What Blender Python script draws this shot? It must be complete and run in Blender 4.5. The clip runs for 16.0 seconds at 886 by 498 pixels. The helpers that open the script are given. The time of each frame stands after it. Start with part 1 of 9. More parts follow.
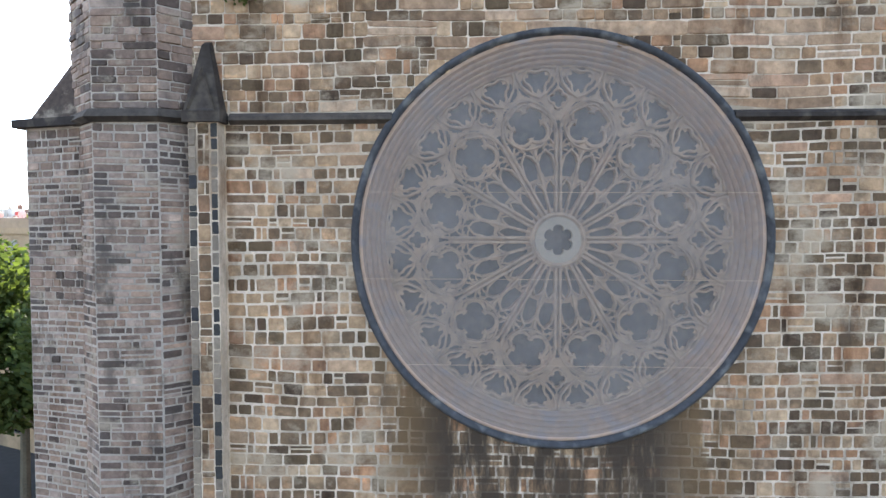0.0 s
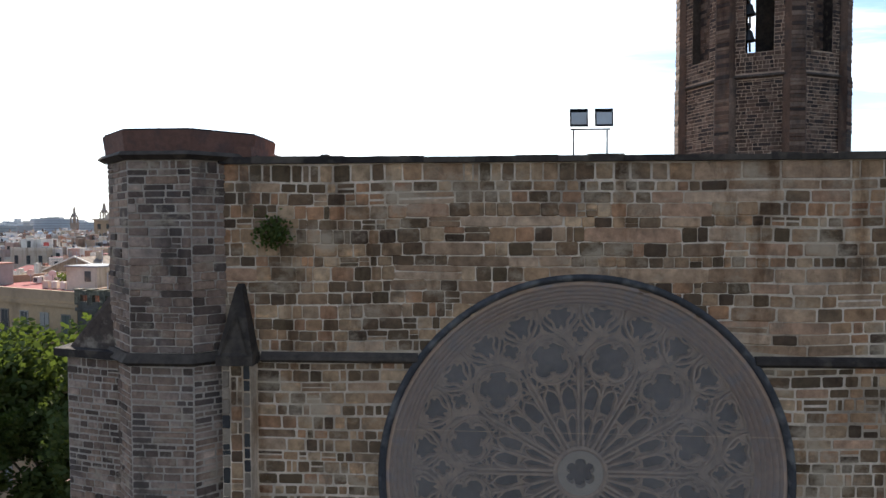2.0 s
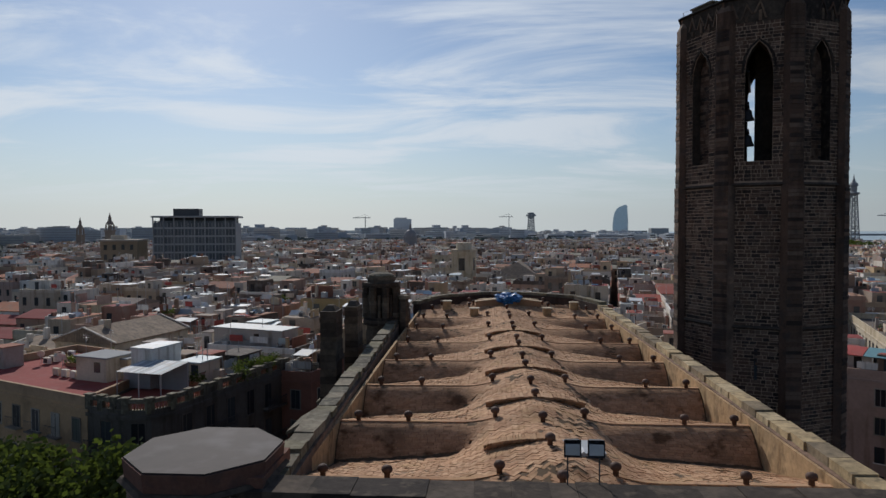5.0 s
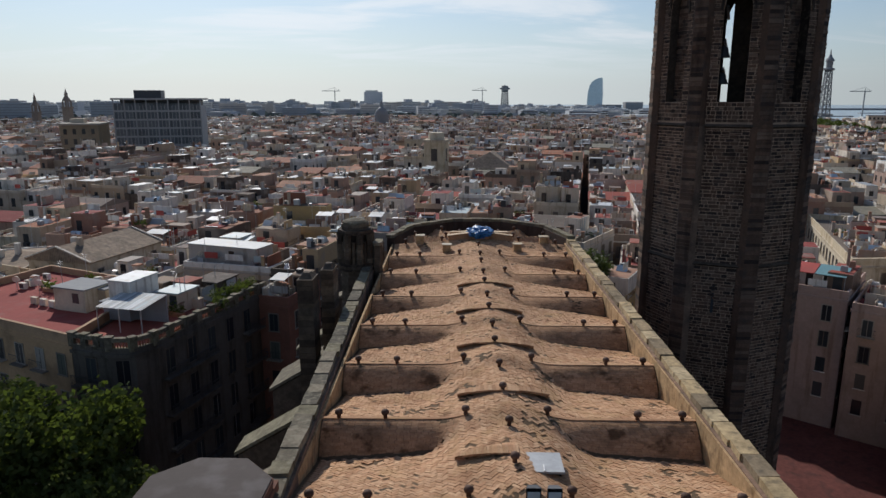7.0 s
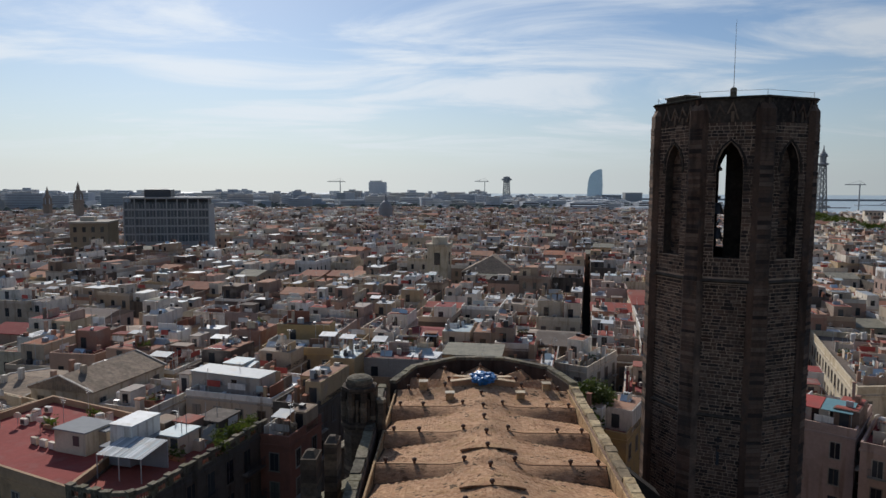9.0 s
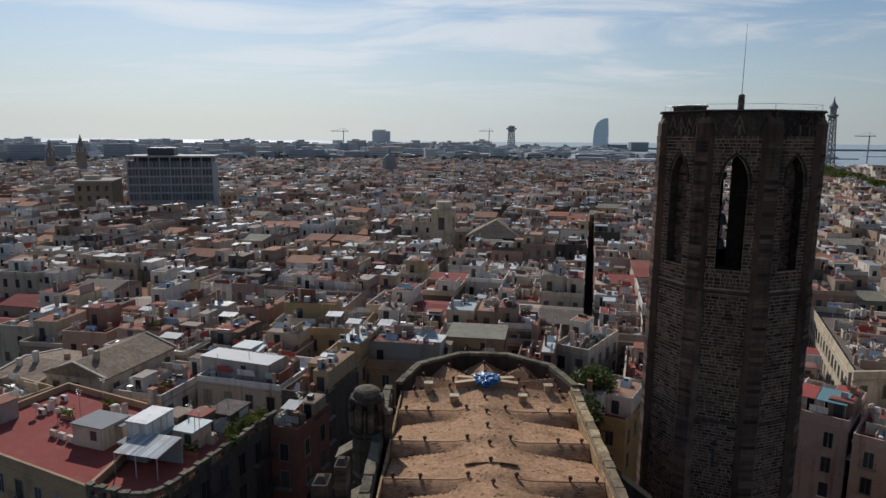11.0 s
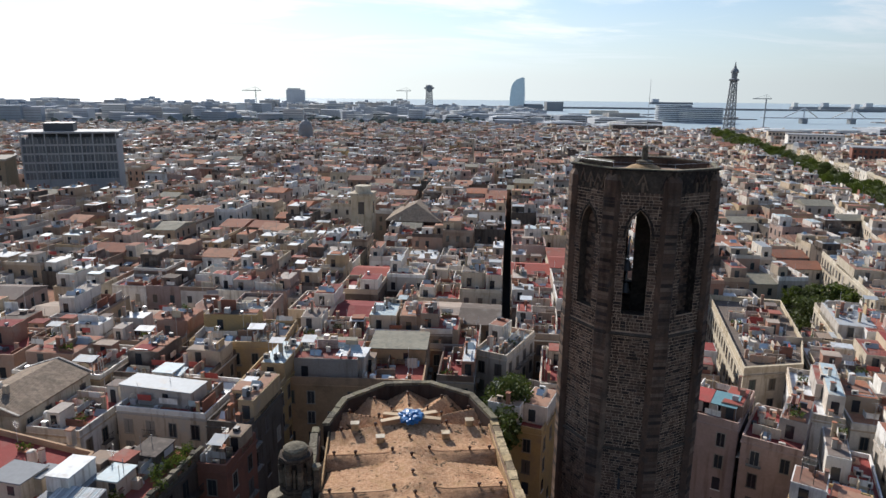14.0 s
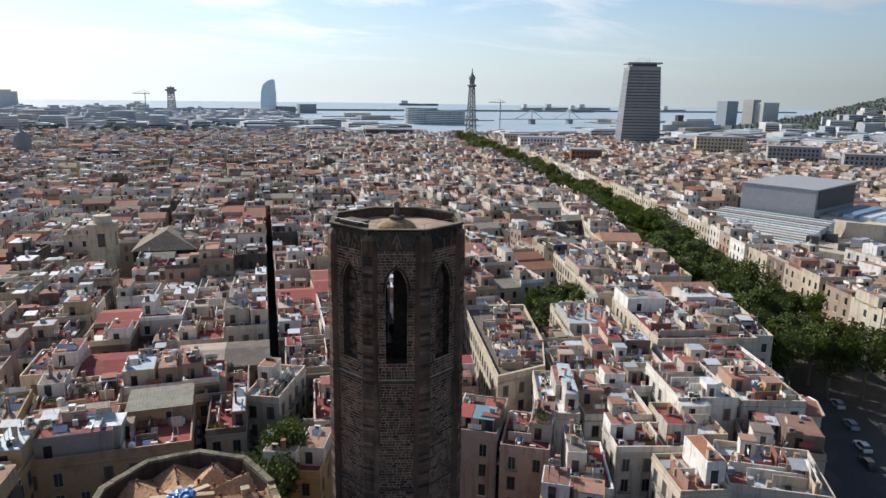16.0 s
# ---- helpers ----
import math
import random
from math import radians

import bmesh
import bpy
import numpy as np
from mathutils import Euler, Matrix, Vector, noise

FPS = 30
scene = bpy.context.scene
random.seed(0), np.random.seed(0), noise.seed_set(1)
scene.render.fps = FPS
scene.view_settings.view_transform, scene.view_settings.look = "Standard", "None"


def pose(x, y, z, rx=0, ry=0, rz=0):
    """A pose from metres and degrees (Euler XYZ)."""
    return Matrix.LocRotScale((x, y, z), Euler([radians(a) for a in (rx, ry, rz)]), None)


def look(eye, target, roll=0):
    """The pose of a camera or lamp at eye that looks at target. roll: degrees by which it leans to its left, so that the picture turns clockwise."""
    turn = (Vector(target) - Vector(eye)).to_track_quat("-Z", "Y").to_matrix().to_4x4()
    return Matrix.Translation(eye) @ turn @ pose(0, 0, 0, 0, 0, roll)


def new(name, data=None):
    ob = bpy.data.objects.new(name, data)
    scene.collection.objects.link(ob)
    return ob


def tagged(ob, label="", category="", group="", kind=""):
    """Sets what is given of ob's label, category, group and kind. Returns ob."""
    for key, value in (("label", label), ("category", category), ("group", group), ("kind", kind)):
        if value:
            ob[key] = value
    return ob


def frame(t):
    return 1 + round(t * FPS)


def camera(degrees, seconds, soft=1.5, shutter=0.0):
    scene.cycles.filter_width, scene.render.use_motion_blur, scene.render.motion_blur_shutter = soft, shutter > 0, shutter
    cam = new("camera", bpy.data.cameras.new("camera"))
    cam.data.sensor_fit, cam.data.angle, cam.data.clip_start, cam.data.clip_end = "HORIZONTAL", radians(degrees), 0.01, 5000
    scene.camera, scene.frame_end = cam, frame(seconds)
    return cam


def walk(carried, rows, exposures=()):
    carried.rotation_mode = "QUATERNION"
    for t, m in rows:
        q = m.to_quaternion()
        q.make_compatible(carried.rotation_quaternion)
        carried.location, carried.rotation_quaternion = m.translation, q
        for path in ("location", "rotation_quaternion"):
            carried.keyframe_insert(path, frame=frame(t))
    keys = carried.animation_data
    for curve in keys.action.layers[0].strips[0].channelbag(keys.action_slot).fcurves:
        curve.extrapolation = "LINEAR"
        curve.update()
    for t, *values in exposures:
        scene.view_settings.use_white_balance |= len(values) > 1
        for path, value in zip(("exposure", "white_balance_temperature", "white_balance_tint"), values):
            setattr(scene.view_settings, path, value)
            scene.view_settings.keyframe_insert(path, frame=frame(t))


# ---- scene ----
cam = camera(66.8, 16.0)
METRES, EYE, TILT, LEAN, TURN = 46.0, 19.0, -2.3, 0.12, 2.0
ROWS = [
    (0.0, 0.0, 0.0, 0.0, 0.0, 0.0, -0.0),
    (0.5, -0.001, -0.0045, 0.0281, 0.49, 0.01, -0.01),
    (1.0, -0.0017, -0.0083, 0.0598, 0.94, 0.17, -0.05),
    (1.5, -0.003, -0.0095, 0.0932, 1.29, 0.21, -0.06),
    (2.0, -0.0029, -0.01, 0.126, 1.65, 0.28, -0.07),
    (2.5, -0.0019, -0.0121, 0.1583, 1.93, 0.38, -0.08),
    (3.0, -0.0011, -0.016, 0.1901, 2.16, 0.45, -0.05),
    (3.5, -0.0008, -0.0209, 0.2212, 2.38, 0.57, -0.08),
    (4.0, -0.0004, -0.0259, 0.2523, 2.61, 0.67, -0.07),
    (4.2, -0.0004, -0.0271, 0.2646, 2.65, 0.7, -0.07),
    (6.3, -0.0003, -0.038, 0.3923, 0.08, -3.46, -0.12),
    (6.5, -0.0004, -0.0387, 0.4049, -0.09, -6.24, -0.13),
    (6.7, -0.0006, -0.0392, 0.4175, -0.2, -8.5, -0.14),
    (7.0, -0.0009, -0.04, 0.4367, -0.33, -10.29, -0.16),
    (7.2, -0.0011, -0.0405, 0.45, -0.37, -10.5, -0.18),
    (7.5, -0.0015, -0.0411, 0.4701, -0.39, -8.29, -0.21),
    (8.0, -0.002, -0.0433, 0.4999, -0.2, -3.19, -0.34),
    (8.5, -0.0023, -0.0452, 0.5306, -0.14, -2.96, -0.38),
    (8.7, -0.0027, -0.0458, 0.5426, -0.12, -2.96, -0.39),
    (10.8, -0.0068, -0.0519, 0.6662, 0.2, -4.85, -0.54),
    (11.0, -0.007, -0.0523, 0.6787, 0.25, -7.38, -0.55),
    (11.2, -0.007, -0.0527, 0.692, 0.27, -9.6, -0.56),
    (11.5, -0.0069, -0.0533, 0.7122, 0.29, -10.97, -0.57),
    (12.0, -0.0067, -0.0558, 0.7423, -1.35, -10.97, -0.56),
    (12.5, -0.0081, -0.0577, 0.7732, -3.05, -10.94, -0.55),
    (13.0, -0.0089, -0.0594, 0.8046, -4.5, -10.93, -0.55),
    (13.5, -0.0104, -0.0602, 0.8355, -6.0, -10.93, -0.54),
    (14.0, -0.0126, -0.0627, 0.8675, -6.64, -10.92, -0.56),
    (14.5, -0.0123, -0.0646, 0.8995, -7.1, -10.92, -0.57),
    (15.0, -0.0094, -0.0684, 0.932, -12.18, -10.87, -0.43),
    (15.5, -0.0102, -0.0714, 0.9643, -19.42, -10.81, -0.24),
    (16.0, -0.0107, -0.0738, 0.996, -27.01, -10.79, 0.03),
]
EXPOSURES = [(0.0, 2.93, 6500, 8), (1.0, 2.8, 6550, 9), (1.5, 2.5, 6700, 10), (2.0, 1.25, 6650, 10), (2.5, 0.2, 6600, 10), (3.0, -0.3, 6400, 10), (3.5, -0.4, 6300, 10), (4.2, -0.45, 6300, 10), (6.5, -0.63, 6400, 10), (7.0, -0.25, 6400, 10), (7.5, 0.05, 6400, 10), (8.0, -0.02, 6400, 10), (8.5, -0.2, 6400, 10), (11.0, -0.45, 6400, 10), (11.5, -0.25, 6450, 10), (12.5, 0.24, 6450, 10), (14.0, 0.29, 6400, 10), (16.0, 0.34, 6350, 10)]
walk(cam, [(t, pose(0, 0, EYE, TILT, LEAN, TURN) @ pose(METRES * x, METRES * y, METRES * z, 90 + pitch, roll, yaw)) for t, x, y, z, yaw, pitch, roll in ROWS],
     exposures=EXPOSURES)

# ---- light ----
SUN_AZ, SUN_EL = -22.0, 33.0      # degrees to the right of +y, and above the horizon
sun_dir = Vector((math.sin(radians(SUN_AZ)) * math.cos(radians(SUN_EL)), math.cos(radians(SUN_AZ)) * math.cos(radians(SUN_EL)), math.sin(radians(SUN_EL))))
sun = new("sun", bpy.data.lights.new("sun", "SUN"))
sun.data.energy, sun.data.angle, sun.data.color = 4.35, radians(0.6), (1.0, 0.95, 0.88)
sun.matrix_world = look(sun_dir * 300, (0, 0, 0))

world = bpy.data.worlds.new("world")
scene.world = world
world.use_nodes = True
wn, wl = world.node_tree.nodes, world.node_tree.links
wn.clear()


def wnode(kind, **values):
    n = wn.new(kind)
    for k, v in values.items():
        n.inputs[k].default_value = v
    return n


def wmath(op, a, b=None, c=None):
    n = wn.new("ShaderNodeMath")
    n.operation = op
    for i, v in enumerate((a, b, c)):
        if v is None:
            continue
        if isinstance(v, (int, float)):
            n.inputs[i].default_value = v
        else:
            wl.new(v, n.inputs[i])
    return n.outputs[0]


w_coord = wn.new("ShaderNodeTexCoord")
w_sep = wn.new("ShaderNodeSeparateXYZ")
wl.new(w_coord.outputs["Generated"], w_sep.inputs[0])
w_up = wmath("MAXIMUM", w_sep.outputs[2], 0.015)
w_dir = wn.new("ShaderNodeCombineXYZ")
wl.new(w_sep.outputs[0], w_dir.inputs[0])
wl.new(w_sep.outputs[1], w_dir.inputs[1])
wl.new(w_up, w_dir.inputs[2])
sky = wn.new("ShaderNodeTexSky")
sky.sky_type, sky.sun_disc = "NISHITA", False
sky.sun_elevation, sky.sun_rotation = radians(SUN_EL), radians(SUN_AZ)
sky.air_density, sky.dust_density, sky.ozone_density = 1.0, 0.45, 0.8
wl.new(w_dir.outputs[0], sky.inputs[0])
# thin streaked clouds on a flat layer overhead
w_lift = wmath("ADD", w_up, 0.10)
w_flat = wn.new("ShaderNodeCombineXYZ")
wl.new(wmath("MULTIPLY", wmath("DIVIDE", w_sep.outputs[0], w_lift), 0.55), w_flat.inputs[0])
wl.new(wmath("DIVIDE", w_sep.outputs[1], w_lift), w_flat.inputs[1])
w_n1 = wnode("ShaderNodeTexNoise", Scale=1.1, Detail=9.0, Roughness=0.6, Distortion=0.7)
wl.new(w_flat.outputs[0], w_n1.inputs["Vector"])
w_n2 = wnode("ShaderNodeTexNoise", Scale=0.4, Detail=2.0, Roughness=0.5)
wl.new(w_flat.outputs[0], w_n2.inputs["Vector"])
w_cloud = wmath("ADD", wmath("MULTIPLY", w_n1.outputs[0], 0.65), wmath("MULTIPLY", w_n2.outputs[0], 0.45))
w_ramp = wn.new("ShaderNodeMapRange")
w_ramp.interpolation_type = "SMOOTHSTEP"
w_ramp.inputs["From Min"].default_value, w_ramp.inputs["From Max"].default_value = 0.50, 0.64
wl.new(w_cloud, w_ramp.inputs["Value"])
# thin cloud scatters light forwards: brightest round the sun, and it thins out overhead
w_dot = wn.new("ShaderNodeVectorMath")
w_dot.operation = "DOT_PRODUCT"
w_dot.inputs[1].default_value = sun_dir
wl.new(w_coord.outputs["Generated"], w_dot.inputs[0])
w_glow = wn.new("ShaderNodeMapRange")
w_glow.inputs["From Min"].default_value, w_glow.inputs["From Max"].default_value = 0.02, 0.95
w_glow.inputs["To Min"].default_value, w_glow.inputs["To Max"].default_value = 0.24, 1.0
wl.new(w_dot.outputs["Value"], w_glow.inputs["Value"])
w_high = wn.new("ShaderNodeMapRange")
w_high.inputs["From Min"].default_value, w_high.inputs["From Max"].default_value = 0.25, 0.8
w_high.inputs["To Min"].default_value, w_high.inputs["To Max"].default_value = 0.8, 0.15
wl.new(w_up, w_high.inputs["Value"])
w_rim = wn.new("ShaderNodeMapRange")
w_rim.interpolation_type = "SMOOTHSTEP"
w_rim.inputs["From Min"].default_value, w_rim.inputs["From Max"].default_value = 0.02, 0.09
wl.new(w_up, w_rim.inputs["Value"])
w_mask = wmath("MULTIPLY", wmath("MULTIPLY", w_ramp.outputs[0], w_high.outputs[0]), w_rim.outputs[0])
# the air near the horizon is milky
w_low = wn.new("ShaderNodeMapRange")
w_low.interpolation_type = "SMOOTHSTEP"
w_low.inputs["From Min"].default_value, w_low.inputs["From Max"].default_value = -0.04, 0.22
w_low.inputs["To Min"].default_value, w_low.inputs["To Max"].default_value = 0.85, 0.0
wl.new(w_up, w_low.inputs["Value"])


def wscaled(colour, amount):
    n = wn.new("ShaderNodeVectorMath")
    n.operation = "SCALE"
    n.inputs[0].default_value = colour
    wl.new(amount, n.inputs["Scale"])
    return n.outputs[0]


w_mix0 = wn.new("ShaderNodeMixRGB")
wl.new(w_low.outputs[0], w_mix0.inputs[0])
w_tint = wn.new("ShaderNodeVectorMath")
w_tint.operation = "MULTIPLY"
w_tint.inputs[1].default_value = (0.88, 0.98, 1.12)
wl.new(sky.outputs[0], w_tint.inputs[0])
wl.new(w_tint.outputs[0], w_mix0.inputs[1])
wl.new(wscaled((8.7, 9.9, 11.0), w_glow.outputs[0]), w_mix0.inputs[2])
w_mix = wn.new("ShaderNodeMixRGB")
wl.new(w_mask, w_mix.inputs[0])
wl.new(w_mix0.outputs[0], w_mix.inputs[1])
wl.new(wscaled((11.8, 12.5, 13.2), w_glow.outputs[0]), w_mix.inputs[2])
w_bg = wnode("ShaderNodeBackground", Strength=0.088)
wl.new(w_mix.outputs[0], w_bg.inputs[0])
w_out = wn.new("ShaderNodeOutputWorld")
wl.new(w_bg.outputs[0], w_out.inputs[0])

# ---- materials ----
def material(name, colors, rough=0.85, grain=6.0, vary=0.35, bump=0.3, metal=0.0, fine=None, stain=None, stain_scale=0.25, blend=False):
    """A procedural surface: a colour of its own for each piece, clouded at two scales, with stains and relief."""
    m = bpy.data.materials.new(name)
    m.use_nodes = True
    n, l = m.node_tree.nodes, m.node_tree.links
    bsdf = n["Principled BSDF"]
    bsdf.inputs["Roughness"].default_value, bsdf.inputs["Metallic"].default_value = rough, metal
    bsdf.inputs["Specular IOR Level"].default_value = 0.2 if rough > 0.55 else 0.5
    geo, info = n.new("ShaderNodeNewGeometry"), n.new("ShaderNodeObjectInfo")
    add = n.new("ShaderNodeMath")
    add.operation = "ADD"
    l.new(geo.outputs["Random Per Island"], add.inputs[0])
    l.new(info.outputs["Random"], add.inputs[1])
    frac = n.new("ShaderNodeMath")
    frac.operation = "FRACT"
    l.new(add.outputs[0], frac.inputs[0])
    ramp = n.new("ShaderNodeValToRGB")
    ramp.color_ramp.interpolation = "LINEAR" if blend else "CONSTANT"
    e = ramp.color_ramp.elements
    while len(e) < len(colors):
        e.new(0.5)
    for i, c in enumerate(colors):
        e[i].position = i / max(1, len(colors) - (1 if blend else 0))
        e[i].color = (*c, 1)
    l.new(frac.outputs[0], ramp.inputs[0])
    big, small = n.new("ShaderNodeTexNoise"), n.new("ShaderNodeTexNoise")
    for t, s, d in ((big, stain_scale, 6.0), (small, grain, 8.0)):
        t.inputs["Scale"].default_value, t.inputs["Detail"].default_value, t.inputs["Roughness"].default_value = s, d, 0.65
        l.new(geo.outputs["Position"], t.inputs["Vector"])
    mixed = n.new("ShaderNodeMath")
    mixed.operation = "ADD"
    l.new(big.outputs[0], mixed.inputs[0])
    l.new(small.outputs[0], mixed.inputs[1])
    rng_ = n.new("ShaderNodeMapRange")
    rng_.inputs["From Min"].default_value, rng_.inputs["From Max"].default_value = 0.6, 1.4
    rng_.inputs["To Min"].default_value, rng_.inputs["To Max"].default_value = 1.0 - vary, 1.0 + vary
    l.new(mixed.outputs[0], rng_.inputs["Value"])
    mul = n.new("ShaderNodeVectorMath")
    mul.operation = "SCALE"
    l.new(ramp.outputs[0], mul.inputs[0])
    l.new(rng_.outputs[0], mul.inputs["Scale"])
    colour = mul.outputs[0]
    if stain:
        st = n.new("ShaderNodeTexNoise")
        st.inputs["Scale"].default_value, st.inputs["Detail"].default_value = stain_scale * 2.7, 7.0
        l.new(geo.outputs["Position"], st.inputs["Vector"])
        mr = n.new("ShaderNodeMapRange")
        mr.inputs["From Min"].default_value, mr.inputs["From Max"].default_value = 0.52, 0.68
        l.new(st.outputs[0], mr.inputs["Value"])
        mx = n.new("ShaderNodeMixRGB")
        mx.inputs[2].default_value = (*stain, 1)
        sc = n.new("ShaderNodeMath")
        sc.operation = "MULTIPLY"
        sc.inputs[1].default_value = 0.65
        l.new(mr.outputs[0], sc.inputs[0])
        l.new(sc.outputs[0], mx.inputs[0])
        l.new(colour, mx.inputs[1])
        colour = mx.outputs[0]
    l.new(colour, bsdf.inputs["Base Color"])
    if bump:
        b = n.new("ShaderNodeBump")
        b.inputs["Strength"].default_value, b.inputs["Distance"].default_value = bump, 0.03
        l.new(small.outputs[0], b.inputs["Height"])
        l.new(b.outputs[0], bsdf.inputs["Normal"])
    return m


STONE = material("sandstone_block", [(0.331, 0.187, 0.1), (0.388, 0.238, 0.133), (0.155, 0.091, 0.051), (0.449, 0.288, 0.169), (0.198, 0.122, 0.07), (0.35, 0.207, 0.114), (0.091, 0.055, 0.033), (0.38, 0.193, 0.1), (0.162, 0.1, 0.057), (0.311, 0.196, 0.118), (0.112, 0.071, 0.039), (0.321, 0.167, 0.092), (0.134, 0.081, 0.044)], 0.9, 5.0, 0.65, 0.9, stain=(0.118, 0.078, 0.048), stain_scale=0.55)
STONE_PALE = material("pale_long_block", [(0.426, 0.264, 0.157), (0.356, 0.217, 0.130), (0.467, 0.301, 0.189), (0.304, 0.179, 0.103), (0.406, 0.231, 0.139), (0.254, 0.153, 0.090)], 0.9, 4.0, 0.6, 0.7, stain=(0.254, 0.157, 0.099), stain_scale=0.5)
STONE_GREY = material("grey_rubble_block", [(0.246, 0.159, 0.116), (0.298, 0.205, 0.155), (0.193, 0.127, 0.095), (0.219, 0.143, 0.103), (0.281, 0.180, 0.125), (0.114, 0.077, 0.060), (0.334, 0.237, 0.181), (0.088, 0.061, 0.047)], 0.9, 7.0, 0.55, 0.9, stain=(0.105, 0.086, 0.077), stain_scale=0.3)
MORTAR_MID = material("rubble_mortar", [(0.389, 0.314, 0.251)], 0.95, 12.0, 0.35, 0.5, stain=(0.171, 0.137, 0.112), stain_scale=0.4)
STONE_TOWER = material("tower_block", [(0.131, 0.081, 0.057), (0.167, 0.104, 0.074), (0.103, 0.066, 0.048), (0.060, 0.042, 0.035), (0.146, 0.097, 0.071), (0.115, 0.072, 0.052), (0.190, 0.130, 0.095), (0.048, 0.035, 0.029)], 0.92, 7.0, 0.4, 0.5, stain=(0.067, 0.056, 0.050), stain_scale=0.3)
STONE_PALE_OLD = material("worn_pale_carving", [(0.21, 0.145, 0.10), (0.165, 0.112, 0.078), (0.12, 0.084, 0.06)], 0.92, 6.0, 0.45, 0.6, stain=(0.07, 0.055, 0.045), stain_scale=0.9)
MORTAR = material("lime_mortar", [(0.672, 0.520, 0.381)], 0.95, 14.0, 0.3, 0.5, stain=(0.262, 0.202, 0.150), stain_scale=0.3)
MORTAR_DARK = material("dark_mortar", [(0.394, 0.278, 0.197)], 0.95, 10.0, 0.35, 0.5, stain=(0.151, 0.120, 0.096))
# blackened stone; also the dark colour put where openings and recesses are shaded
STONE_OLD_SHADE = material("blackened_stone_and_shade", [(0.050, 0.038, 0.030), (0.078, 0.060, 0.047), (0.036, 0.028, 0.024)], 0.95, 4.0, 0.6, 0.9, stain=(0.13, 0.10, 0.075), stain_scale=0.9)
STONE_PIER = material("weathered_pier_block", [(0.11, 0.085, 0.062), (0.08, 0.062, 0.047), (0.145, 0.115, 0.085), (0.055, 0.043, 0.034), (0.095, 0.075, 0.058)], 0.95, 4.0, 0.6, 0.9, stain=(0.065, 0.052, 0.042), stain_scale=0.8)
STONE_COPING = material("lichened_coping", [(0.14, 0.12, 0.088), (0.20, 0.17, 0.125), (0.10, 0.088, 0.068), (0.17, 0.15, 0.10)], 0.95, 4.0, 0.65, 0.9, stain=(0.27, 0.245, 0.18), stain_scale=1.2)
RIM = material("slate_blue_moulding", [(0.066, 0.062, 0.063)], 0.85, 5.0, 0.5, 0.7, stain=(0.20, 0.185, 0.165), stain_scale=0.9)
MOULD = material("rose_moulding", [(0.360, 0.228, 0.157), (0.300, 0.191, 0.133), (0.400, 0.260, 0.180)], 0.85, 8.0, 0.3, 0.4, stain=(0.270, 0.233, 0.228), stain_scale=0.7)
TRACERY = material("rose_tracery_stone", [(0.462, 0.314, 0.211)], 0.85, 6.0, 0.4, 0.5, stain=(0.273, 0.196, 0.147), stain_scale=1.0)
HUB = material("rose_hub_stone", [(0.450, 0.363, 0.274)], 0.85, 9.0, 0.15, 0.3)
LEAD_GLASS = material("dark_leaded_glass", [(0.045, 0.045, 0.05)], 0.45, 5.0, 0.9, 0.4, stain=(0.10, 0.085, 0.075), stain_scale=1.5)
# worn coping with the sun's pale yellow put into the colour
COPING_SUN = material("sun_toned_worn_coping", [(0.40, 0.30, 0.17), (0.30, 0.225, 0.135), (0.22, 0.17, 0.11), (0.46, 0.36, 0.22)], 0.95, 4.0, 0.6, 0.8, stain=(0.11, 0.09, 0.065), stain_scale=0.9)
BRICK_CAP = material("worn_brick_cap", [(0.180, 0.088, 0.062), (0.156, 0.078, 0.057)], 0.9, 8.0, 0.4, 0.5, stain=(0.084, 0.057, 0.052), stain_scale=0.9)
SLATE_TOP = material("bitumen_turret_top", [(0.047, 0.034, 0.032)], 0.75, 3.0, 0.3, 0.2, stain=(0.110, 0.096, 0.097), stain_scale=0.3)
PLASTER = material("painted_plaster", [(0.46, 0.37, 0.28), (0.37, 0.28, 0.20), (0.58, 0.51, 0.43), (0.26, 0.18, 0.13), (0.48, 0.35, 0.21), (0.66, 0.61, 0.54), (0.30, 0.23, 0.18), (0.42, 0.27, 0.20), (0.19, 0.13, 0.10), (0.52, 0.41, 0.29), (0.12, 0.092, 0.076), (0.38, 0.34, 0.30), (0.34, 0.19, 0.135)], 0.9, 3.0, 0.2, 0.15, stain=(0.36, 0.31, 0.26), stain_scale=0.12)
PLASTER_WHITE = material("whitewashed_plaster", [(0.80, 0.76, 0.70), (0.67, 0.62, 0.55), (0.73, 0.66, 0.56), (0.47, 0.42, 0.37), (0.59, 0.49, 0.38), (0.77, 0.74, 0.70)], 0.9, 3.0, 0.14, 0.1, stain=(0.52, 0.49, 0.44), stain_scale=0.2)
DECK = material("roof_deck_tiles", [(0.32, 0.115, 0.085), (0.30, 0.225, 0.17), (0.33, 0.15, 0.10), (0.39, 0.31, 0.25), (0.24, 0.08, 0.065), (0.22, 0.175, 0.15), (0.36, 0.21, 0.145), (0.44, 0.38, 0.33), (0.15, 0.12, 0.10)], 0.92, 2.5, 0.28, 0.15, stain=(0.25, 0.22, 0.19), stain_scale=0.15)
DECK_RED = material("red_terrace_tiles", [(0.27, 0.064, 0.055), (0.32, 0.092, 0.07), (0.235, 0.056, 0.052)], 0.92, 2.5, 0.2, 0.1, stain=(0.258, 0.102, 0.089), stain_scale=0.2)
